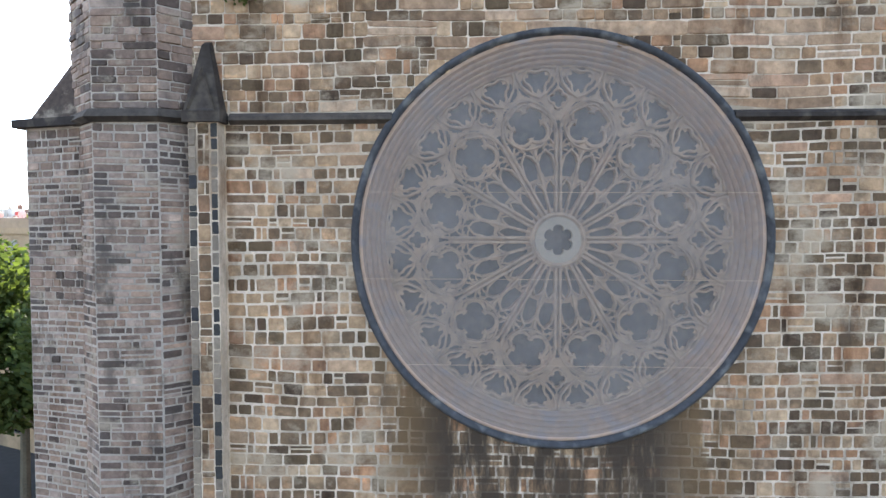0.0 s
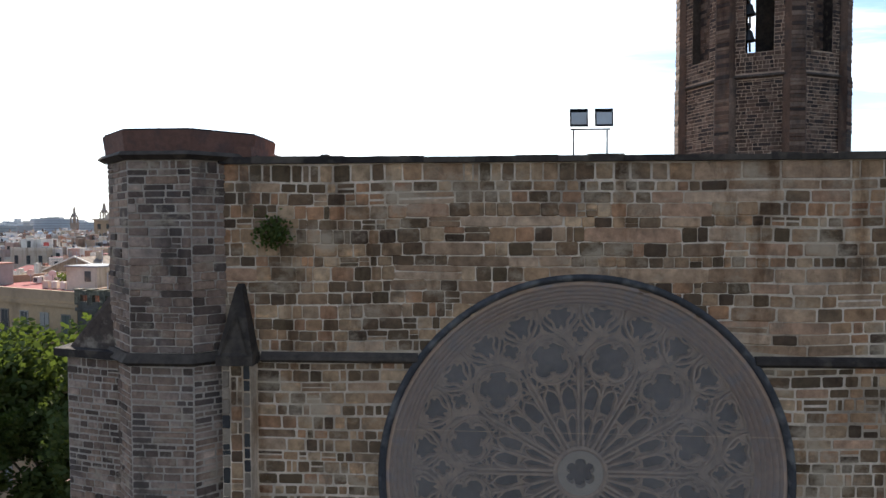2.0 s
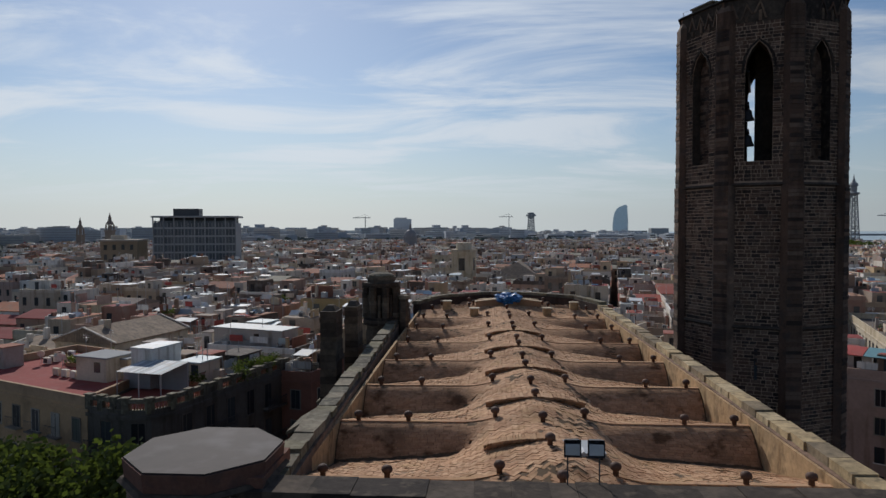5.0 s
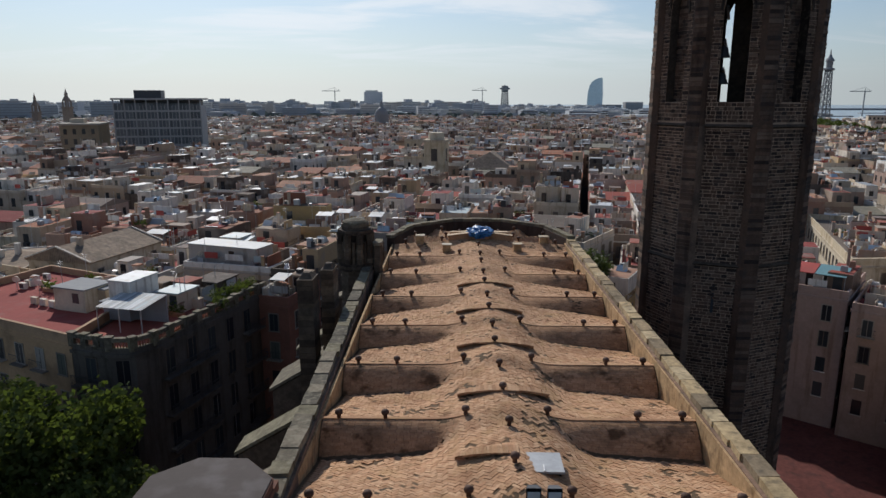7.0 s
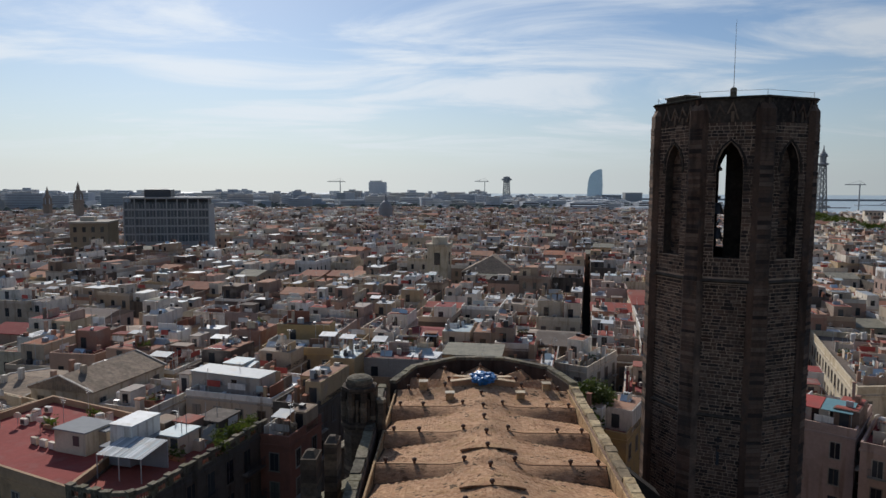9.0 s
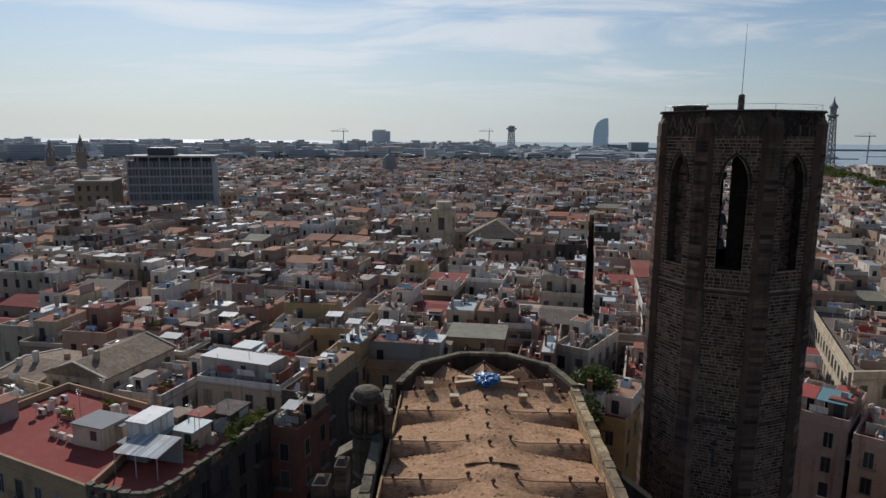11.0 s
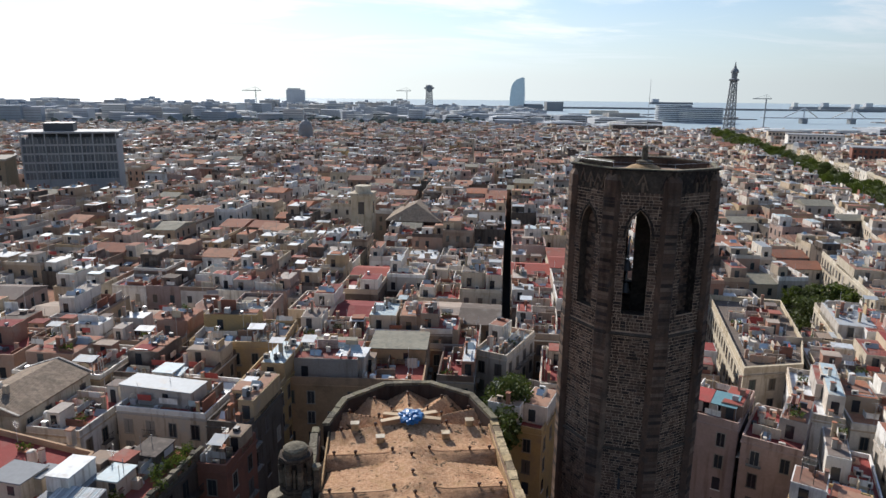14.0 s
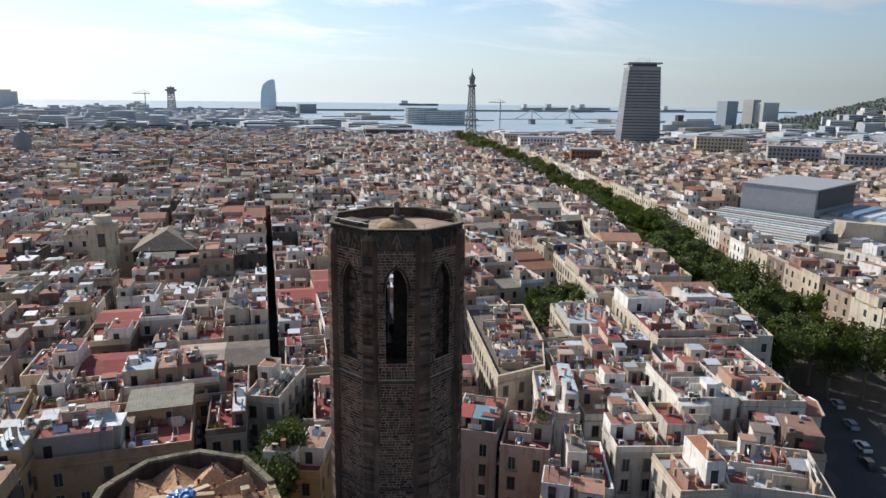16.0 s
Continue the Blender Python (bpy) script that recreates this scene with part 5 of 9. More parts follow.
for y, z, w in ((26.0, 23.6, 0.8), (32.0, 23.8, 0.8), (39.4, 24.4, 1.5), (45.6, 24.4, 0.8), (38.2, 28.6, 0.5), (40.6, 28.6, 0.42), (56.0, 24.5, 0.9)):
    but = thing("side_buttress", "weathered stone buttress beside the nave wall", "buttress", "nave buttresses")
    m = Mesh()
    if z > 26:
        c = -9.35 if y < 40 else -8.5
        m.prism([(c - w * 0.9, y - 0.72), (c + w * 0.9, y - 0.72), (c + w * 0.9, y + 0.72), (c - w * 0.9, y + 0.72)], 0, z - 0.02, STONE_PIER)
        coursed(m, [(c - w, y - 0.8), (c + w, y - 0.8), (c + w, y + 0.8), (c - w, y + 0.8)], 8.0, z, STONE_PIER, int(y))
        m.prism([(c - w + 0.1, y - 0.6), (c + w - 0.1, y - 0.6), (c + w - 0.1, y + 0.6), (c - w + 0.1, y + 0.6)], z, z + 0.3, STONE_PIER, [(c - 0.2, y - 0.2), (c + 0.2, y - 0.2), (c + 0.2, y + 0.2), (c - 0.2, y + 0.2)])
    else:
        v = [(-11.8, y - w, 0), (NL, y - w, 0), (NL, y + w, 0), (-11.8, y + w, 0), (-11.8, y - w, z - 3.2), (NL, y - w, z), (NL, y + w, z), (-11.8, y + w, z - 3.2)]
        m.add(v, [(4, 5, 6, 7), (0, 1, 5, 4), (1, 2, 6, 5), (2, 3, 7, 6), (3, 0, 4, 7)], STONE_PIER)
    part("shaft", m, but)
    if z < 26:
        m = Mesh()
        m.add([(-12.0, y - w - 0.12, z - 3.2), (NL - 0.1, y - w - 0.12, z + 0.05), (NL - 0.1, y + w + 0.12, z + 0.05), (-12.0, y + w + 0.12, z - 3.2), (-12.0, y - w - 0.12, z - 3.0), (NL - 0.1, y - w - 0.12, z + 0.25), (NL - 0.1, y + w + 0.12, z + 0.25), (-12.0, y + w + 0.12, z - 3.0)],
              [(4, 5, 6, 7), (3, 2, 1, 0), (0, 1, 5, 4), (1, 2, 6, 5), (2, 3, 7, 6), (3, 0, 4, 7)], STONE_COPING)
        part("sloped_cap", m, but, "mossy sloped capstones")
for xa, xb, name in ((-11.9, NL, "left"), (NR, 15.2, "right")):
    m = Mesh()
    m.prism([(xa, 18.0), (xb, 18.0), (xb, 58.0), (xa, 58.0)], 0, 17.5, STONE_TOWER)
    part("chapel_wall", m, church)
    m = Mesh()
    hi, lo = (19.2, 17.5) if name == "left" else (17.5, 19.2)
    m.add([(xa - 0.2, 18.0, 17.52 if name == "left" else 19.2), (xb, 18.0, 19.2 if name == "left" else 17.52), (xb, 58.0, 19.2 if name == "left" else 17.52), (xa - 0.2, 58.0, 17.52 if name == "left" else 19.2)], [(0, 1, 2, 3)], TERRACOTTA)
    part("chapel_roof", m, church)
for y in (25.5, 31.5, 37.4, 43.4, 49.3):
    but = thing("side_buttress", "weathered stone buttress beside the nave wall", "buttress", "nave buttresses")
    m = Mesh()
    v = [(NR, y - 0.7, 0), (14.9, y - 0.7, 0), (14.9, y + 0.7, 0), (NR, y + 0.7, 0), (NR, y - 0.7, 24.5), (14.9, y - 0.7, 21.5), (14.9, y + 0.7, 21.5), (NR, y + 0.7, 24.5)]
    m.add(v, [(4, 5, 6, 7), (0, 1, 5, 4), (1, 2, 6, 5), (2, 3, 7, 6), (3, 0, 4, 7)], STONE_PIER)
    part("shaft", m, but)
# ivy tuft on the wall by the turret, and weeds at its far corner
for c, r, n_, words in (((-5.35, FY - 0.1, 24.65), 0.42, 420, "green caper bush rooted in the wall"), ((11.0, FY - 0.1, 21.9), 0.5, 500, "green caper bush rooted in the wall"), ((10.9, FY - 0.05, 19.6), 0.35, 200, "green caper bush rooted in the wall")):
    q = random.Random(int(c[2] * 10))
    m = Mesh()
    for _ in range(n_):
        o = Vector(c) + Vector((q.gauss(0, 0.5), -abs(q.gauss(0, 0.35)), q.gauss(0, 0.42))) * r
        n1 = Vector((q.gauss(0, 1), q.gauss(0, 1), q.gauss(0, 1))).normalized()
        n2 = n1.orthogonal().normalized()
        m.add([o + n1 * 0.06, o + n2 * 0.04, o - n1 * 0.06, o - n2 * 0.04], [(0, 1, 2, 3)], LEAF)
    solid("wall_bush", m, words, "bush")

# ---- houses ----
def framed(mesh, half, high, deep, pane, frame, sill, bars=()):
    """A window in one piece, outer face towards -y: frame, reveal, panes, glazing bars and sill."""
    o = half + 0.12
    v = [(-o, 0.04, 0), (o, 0.04, 0), (o, 0.04, high + 0.1), (-o, 0.04, high + 0.1)]
    v += [(x, -0.06, z) for x, _, z in v]
    v += [(-half, -0.06, 0), (half, -0.06, 0), (half, -0.06, high), (-half, -0.06, high)]
    f = [((1, 2, 6, 5), frame), ((2, 3, 7, 6), frame), ((3, 0, 4, 7), frame), ((5, 6, 10, 9), frame), ((6, 7, 11, 10), frame), ((7, 4, 8, 11), frame)]
    # panes between the uprights
    xs = [-half] + [e for c in bars for e in (c - 0.03, c + 0.03)] + [half]
    n = len(v)
    for x in xs:
        v += [(x, -deep, 0), (x, -deep, high)]
    for k in range(len(xs) - 1):
        f.append(((n + 2 * k, n + 2 * k + 2, n + 2 * k + 3, n + 2 * k + 1), pane if k % 2 == 0 else sill))
    e = n + 2 * len(xs) - 2
    f += [((8, n, n + 1, 11), frame), ((9, 10, e + 1, e), frame), (tuple([11] + list(range(n + 1, e + 2, 2)) + [10]), frame), (tuple([9] + list(range(e, n - 1, -2)) + [8]), frame)]
    # sill
    p = len(v)
    v += [(-o - 0.08, -0.14, 0), (o + 0.08, -0.14, 0), (o + 0.08, -0.14, -0.1), (-o - 0.08, -0.14, -0.1), (o + 0.08, 0.04, -0.1), (-o - 0.08, 0.04, -0.1)]
    f += [((4, 8, 9, 5, p + 1, p), frame), ((p, p + 1, p + 2, p + 3), frame), ((p + 3, p + 2, p + 4, p + 5), frame), ((p + 1, 5, 1, p + 4, p + 2), frame), ((4, p, p + 3, p + 5, 0), frame)]
    base = mesh.points(v)
    for face, mat in f:
        mesh.face([base + q for q in face], mat)


def railing(mesh, half, y0, deep, count, high, mat):
    """Uprights between a foot and a top rail, in one piece, along x at y0."""
    xs = []
    for q in range(count):
        x = -half + 2 * half * q / (count - 1)
        xs += [x - 0.009, x + 0.009]
    n, base = len(xs), mesh.points([(x, y, z) for z in (-0.02, 0.0, high - 0.05, high) for y in (y0, y0 + deep) for x in xs])

    def at(row, side, k):
        return base + (row * 2 + side) * n + k
    for k in range(n - 1):
        for row in ((0, 1, 2) if k % 2 == 0 else (0, 2)):
            mesh.face([at(row, 0, k), at(row, 0, k + 1), at(row + 1, 0, k + 1), at(row + 1, 0, k)], mat)
            mesh.face([at(row, 1, k + 1), at(row, 1, k), at(row + 1, 1, k), at(row + 1, 1, k + 1)], mat)
        mesh.face([at(3, 0, k), at(3, 0, k + 1), at(3, 1, k + 1), at(3, 1, k)], mat)
        mesh.face([at(0, 1, k), at(0, 1, k + 1), at(0, 0, k + 1), at(0, 0, k)], mat)
    return base


WIN = Mesh()
framed(WIN, 0.5, 1.9, 0.02, WINDOW, FRAME_STONE, SHUTTER, (0.0,))
WIN_DATA = WIN.data("window")
SHUT = Mesh()
framed(SHUT, 0.5, 1.9, 0.03, SHUTTER, FRAME_STONE, WINDOW, (0.0,))
SHUT_DATA = SHUT.data("shuttered_window")
BALC = Mesh()
foot = railing(BALC, 0.88, -0.585, 0.015, 13, 0.98, DARK_METAL)
slab = BALC.points([(-0.9, 0.0, 0.0), (0.9, 0.0, 0.0), (0.9, 0.0, -0.12), (-0.9, 0.0, -0.12), (-0.9, -0.6, -0.12), (0.9, -0.6, -0.12)])
BALC.face([foot, foot + 25, slab + 1, slab], FRAME_STONE)
BALC.face([slab + 3, slab + 2, slab + 5, slab + 4], FRAME_STONE)
BALC.face([foot, slab + 4, slab + 5, foot + 25], FRAME_STONE)
BALC.face([foot, slab, slab + 3, slab + 4], FRAME_STONE)
BALC.face([foot + 25, slab + 5, slab + 2, slab + 1], FRAME_STONE)
BALC_DATA = BALC.data("balcony")
AC = Mesh()
AC.box(-0.45, 0.45, -0.18, 0.18, 0.08, 0.75, PLASTER_WHITE)
AC.lathe([(0.26, 0.0), (0.26, 0.03)], (0, 0, 0), DARK_METAL, 10)
AC.box(-0.40, -0.34, -0.2, 0.2, 0.0, 0.08, METAL)
AC.box(0.34, 0.40, -0.2, 0.2, 0.0, 0.08, METAL)
AC_DATA = AC.data("air_conditioner")


def parapet(mesh, w, d, h, rise, mat, t=0.25):
    """A low wall round the roof's edge, in one piece."""
    x, y = w / 2, d / 2
    v = [(sx_ * (x - k), sy_ * (y - k), z) for z in (h, h + rise) for k in (0, t) for sx_, sy_ in ((-1, -1), (1, -1), (1, 1), (-1, 1))]
    f = []
    for i in range(4):
        j = (i + 1) % 4
        f += [(i, j, 8 + j, 8 + i), (4 + i, 12 + i, 12 + j, 4 + j), (8 + i, 8 + j, 12 + j, 12 + i)]
    mesh.add(v, f, mat)


def pitched(mesh, w, d, h, rise, mat, over=0.25):
    x, y = w / 2 + over, d / 2 + over
    v = [(-x, -y, h), (x, -y, h), (x, y, h), (-x, y, h), (-x, 0, h + rise), (x, 0, h + rise)]
    v += [(p[0], p[1], p[2] - 0.15) for p in v[:4]]
    mesh.add(v, [(0, 1, 5, 4), (2, 3, 4, 5), (0, 4, 3), (1, 2, 5), (0, 6, 7, 1), (1, 7, 8, 2), (2, 8, 9, 3), (3, 9, 6, 0), (6, 9, 8, 7)], mat)


def upper_storeys(rng, w, d):
    """Raised parts of a roof, set back from some edges: x0, x1, y0, y1, rise."""
    out = []
    for _ in range(rng.choice((0, 1, 1, 1, 2))):
        a, b = rng.uniform(0.3, 0.62) * w, rng.uniform(0.3, 0.8) * d
        x0 = -w / 2 if rng.random() < 0.5 else w / 2 - a
        y0 = -d / 2 + 0.5 + rng.uniform(0, 1) * (d - b - 0.5)
        out.append((x0, x0 + a, y0, y0 + b, rng.uniform(2.3, 3.4)))
    return out


def roof_clutter(rng, w, d, near):
    """What stands on a flat roof: (kind, x0, x1, y0, y1, height)."""
    out = []

    def spot(a, b):
        return rng.uniform(-w / 2 + 0.35, max(-w / 2 + 0.4, w / 2 - 0.35 - a)), rng.uniform(-d / 2 + 0.35, max(-d / 2 + 0.4, d / 2 - 0.35 - b))
    for kind, count, wa, wb, ha in (("hut", rng.choice((0, 1, 1)) if near < 2 else rng.choice((1, 1, 2)), (1.6, 3.2), (1.8, 3.4), (2.1, 2.6)),
                                    ("chimney", rng.randint(1, 3) if near < 2 else rng.randint(3, 7), (0.3, 0.6), (0.3, 0.7), (0.8, 2.2)),
                                    ("ac", rng.randint(0, 2) if near < 2 else rng.randint(2, 7), (0.8, 0.9), (0.35, 0.4), (0.7, 0.8)),
                                    ("awning", rng.random() < (0.3 if near < 2 else 0.6), (1.6, 3.4), (1.4, 2.8), (2.0, 2.4)),
                                    ("tank", rng.random() < (0.15 if near < 2 else 0.5), (0.9, 1.2), (0.9, 1.2), (1.1, 1.5)),
                                    ("aerial", rng.random() < 0.6, (0.0, 0.0), (0.0, 0.0), (2.5, 4.6))):
        for _ in range(int(count)):
            a, b = min(rng.uniform(*wa), w * 0.5), min(rng.uniform(*wb), d * 0.5)
            x, y = spot(a, b)
            out.append((kind, x, x + a, y, y + b, rng.uniform(*ha)))
    for _ in range(rng.randint(0, 1) if near < 2 else rng.randint(1, 3)):
        if rng.random() < 0.5:
            x, y = spot(w * 0.6, 0.15)
            out.append(("screen", x, x + w * 0.55, y, y + 0.14, rng.uniform(0.9, 1.9)))
        else:
            x, y = spot(0.15, d * 0.6)
            out.append(("screen", x, x + 0.14, y, y + d * 0.55, rng.uniform(0.9, 1.9)))
    if near == 2:
        for kind, chance in (("dish", 0.6), ("plants", 0.55), ("pergola", 0.35), ("plants", 0.4)):
            if rng.random() < chance:
                x, y = spot(1.8, 1.4)
                out.append((kind, x, x + rng.uniform(1.2, 2.4), y, y + rng.uniform(0.5, 1.4), rng.uniform(0.9, 2.2)))
    return out


def put_clutter(mesh, item, h, rng):
    kind, x0, x1, y0, y1, c = item
    if kind == "hut":
        mesh.box(x0, x1, y0, y1, h, h + c, PLASTER_WHITE if c > 2.35 else PLASTER)
        mesh.box(x0 - 0.1, x1 + 0.1, y0 - 0.1, y1 + 0.1, h + c, h + c + 0.1, DECK if c < 2.5 else SHEET)
        mesh.box((x0 + x1) / 2 - 0.4, (x0 + x1) / 2 + 0.4, y0 - 0.03, y0 + 0.02, h, h + 1.9, WINDOW)
    elif kind == "chimney":
        mesh.box(x0, x1, y0, y1, h, h + c, PLASTER)
        mesh.box(x0 - 0.06, x1 + 0.06, y0 - 0.06, y1 + 0.06, h + c, h + c + 0.08, TERRACOTTA)
    elif kind == "ac":
        mesh.box(x0, x1, y0, y1, h + 0.08, h + c, PLASTER_WHITE)
        mesh.box(x0 + 0.12, x1 - 0.2, y0 - 0.015, y0 + 0.01, h + 0.16, h + c - 0.1, DARK_METAL)
    elif kind == "awning":
        mesh.add([(x0, y0, h + c), (x1, y0, h + c), (x1, y1, h + c + 0.3), (x0, y1, h + c + 0.3), (x0, y0, h + c - 0.05), (x1, y0, h + c - 0.05), (x1, y1, h + c + 0.25), (x0, y1, h + c + 0.25)],
                 [(0, 1, 2, 3), (4, 7, 6, 5), (0, 4, 5, 1), (1, 5, 6, 2), (2, 6, 7, 3), (3, 7, 4, 0)], SHEET)
        for x, y in ((x0, y0), (x1, y0), (x0, y1), (x1, y1)):
            mesh.box(x - 0.04, x + 0.04, y - 0.04, y + 0.04, h, h + c - 0.02, METAL, False)
    elif kind == "pergola":
        for x, y in ((x0, y0), (x1, y0), (x0, y1 + 1), (x1, y1 + 1)):
            mesh.box(x - 0.04, x + 0.04, y - 0.04, y + 0.04, h, h + 2.2, SHUTTER, False)
        for q in range(6):
            y = y0 + (y1 + 1 - y0) * q / 5
            mesh.box(x0 - 0.1, x1 + 0.1, y - 0.03, y + 0.03, h + 2.2, h + 2.27, SHUTTER, False)
    elif kind == "tank":
        mesh.lathe([(x1 - x0) * k for k in ()] or [((x1 - x0) / 2, 0), ((x1 - x0) / 2, c), ((x1 - x0) / 3, c + 0.15)], ((x0 + x1) / 2, (y0 + y1) / 2, h + 0.1), PLASTER_WHITE, 10)
    elif kind == "dish":
        mesh.tube((x0, y0, h), (x0, y0, h + 1.1), 0.03, 0.03, METAL, 5)
        mesh.tube((x0, y0, h + 1.2), (x0 - 0.1, y0 + 0.12, h + 1.27), 0.4, 0.32, PLASTER_WHITE, 10)
    elif kind == "plants":
        mesh.box(x0, x1, y0, y0 + 0.4, h, h + 0.4, TERRACOTTA)
        for _ in range(90):
            o = Vector((rng.uniform(x0, x1), y0 + 0.2 + rng.gauss(0, 0.22), h + 0.75 + rng.gauss(0, 0.28)))
            n1 = Vector((rng.gauss(0, 1), rng.gauss(0, 1), rng.gauss(0, 1))).normalized()
            n2 = n1.orthogonal().normalized()
            mesh.add([o + n1 * 0.16, o + n2 * 0.1, o - n1 * 0.16, o - n2 * 0.1], [(0, 1, 2, 3)], LEAF)
    elif kind == "screen":
        mesh.box(x0, x1, y0, y1, h, h + c, PLASTER_WHITE if c > 1.4 else PLASTER)
    elif kind == "aerial":
        mesh.box(x0 - 0.02, x0 + 0.02, y0 - 0.02, y0 + 0.02, h, h + c, METAL, False)
        for q in range(3):
            mesh.box(x0 - 0.5 + 0.1 * q, x0 + 0.5 - 0.1 * q, y0 - 0.015, y0 + 0.015, h + c - 0.2 - 0.25 * q, h + c - 0.17 - 0.25 * q, METAL, False)


LOOSE = Mesh()      # small loose roof things past counting


def loose_things(mesh, rng, w, d, h, ups, count):
    """Low walls, rails, pipes, skylights, patches and small gear between the larger roof things."""
    for _ in range(count):
        kind = rng.choice(("box", "box", "box", "wall", "wall", "rail", "pipe", "patch", "patch", "skylight", "pole", "cloth"))
        a, b, c = {"box": (rng.uniform(0.25, 0.9), rng.uniform(0.25, 0.9), rng.uniform(0.25, 1.1)), "wall": (rng.uniform(1.5, 4.5), 0.14, rng.uniform(0.7, 1.9)), "rail": (rng.uniform(2, 4.5), 0.03, 1.0), "pipe": (rng.uniform(1.5, 4), 0.12, 0.2),
                   "patch": (rng.uniform(1.5, 4.0), rng.uniform(1.5, 4.0), 0.03), "skylight": (rng.uniform(1.0, 2.4), rng.uniform(1.0, 2.0), 0.7), "pole": (0.05, 0.05, rng.uniform(1.5, 4.0)), "cloth": (rng.uniform(1.2, 2.6), 0.02, 1.7)}[kind]
        if rng.random() < 0.5:
            a, b = b, a
        a, b = min(a, w * 0.6), min(b, d * 0.6)
        x, y = rng.uniform(-w / 2 + 0.3, w / 2 - 0.3 - a), rng.uniform(-d / 2 + 0.3, d / 2 - 0.3 - b)
        z = storey_on(rng, ups, (kind, x, x + a, y, y + b, c), h)
        if z is None:
            continue
        if kind == "box":
            mesh.box(x, x + a, y, y + b, z, z + c, rng.choice((PLASTER_WHITE, METAL, TERRACOTTA, DARK_METAL, PLASTER, SHEET)), False)
        elif kind == "wall":
            mesh.box(x, x + a, y, y + b, z, z + c, rng.choice((PLASTER_WHITE, PLASTER, PLASTER, CREAM, PINK, BRICKRED)), False)
        elif kind == "patch":
            t = z + rng.uniform(0.02, 0.12)
            mesh.box(x, x + a, y, y + b, z, t, rng.choice((DECK_RED, DECK, SHEET, PLASTER_WHITE, FIBRE, TERRACOTTA)), False)
        elif kind == "pipe":
            mesh.box(x, x + a, y, y + b, z + 0.1, z + 0.25, METAL)
        elif kind == "pole":
            mesh.box(x, x + 0.05, y, y + 0.05, z, z + c, METAL, False)
        elif kind == "skylight":
            mesh.add([(x, y, z), (x + a, y, z), (x + a, y + b, z), (x, y + b, z), (x, y + b / 2, z + c), (x + a, y + b / 2, z + c)], [(0, 1, 5, 4), (2, 3, 4, 5), (0, 4, 3), (1, 2, 5)], rng.choice((SHEET, GLASS_BLUE, SHEET)))
        elif kind == "cloth":
            mesh.box(x, x + a, y, y + b, z + 0.9, z + c, rng.choice((PLASTER_WHITE, SHEET, RED_SHEET, PLASTER_WHITE)))
        else:
            n = max(2, int(max(a, b) / 0.5))
            for i in range(n + 1):
                px_, py_ = x + (a if a > b else 0) * i / n, y + (b if b >= a else 0) * i / n
                mesh.box(px_, px_ + 0.025, py_, py_ + 0.025, z, z + c, DARK_METAL, False)
            mesh.box(x, x + a, y, y + b, z + c - 0.04, z + c, DARK_METAL, False)
            mesh.box(x, x + a, y, y + b, z + c * 0.5, z + c * 0.5 + 0.03, DARK_METAL, False)


HOUSE_WORDS = {"flat": "plastered old-town house with a flat cluttered roof terrace", "tile": "plastered old-town house with a low tiled roof"}
PART_NAMES = {"hut": "roof_hut", "ac": "air_conditioner", "screen": "roof_screen", "tank": "water_tank", "dish": "satellite_dish", "plants": "planter"}


def storey_on(rng, ups, item, h):
    """Height at which a roof thing stands, or None where it would stand in a wall."""
    for x0, x1, y0, y1, up in ups:
        if item[2] > x0 - 0.1 and item[1] < x1 + 0.1 and item[4] > y0 - 0.1 and item[3] < y1 + 0.1:
            inside = item[1] > x0 and item[2] < x1 and item[3] > y0 and item[4] < y1
            return h + up + 0.04 if inside and item[0] != "hut" else None
    return h


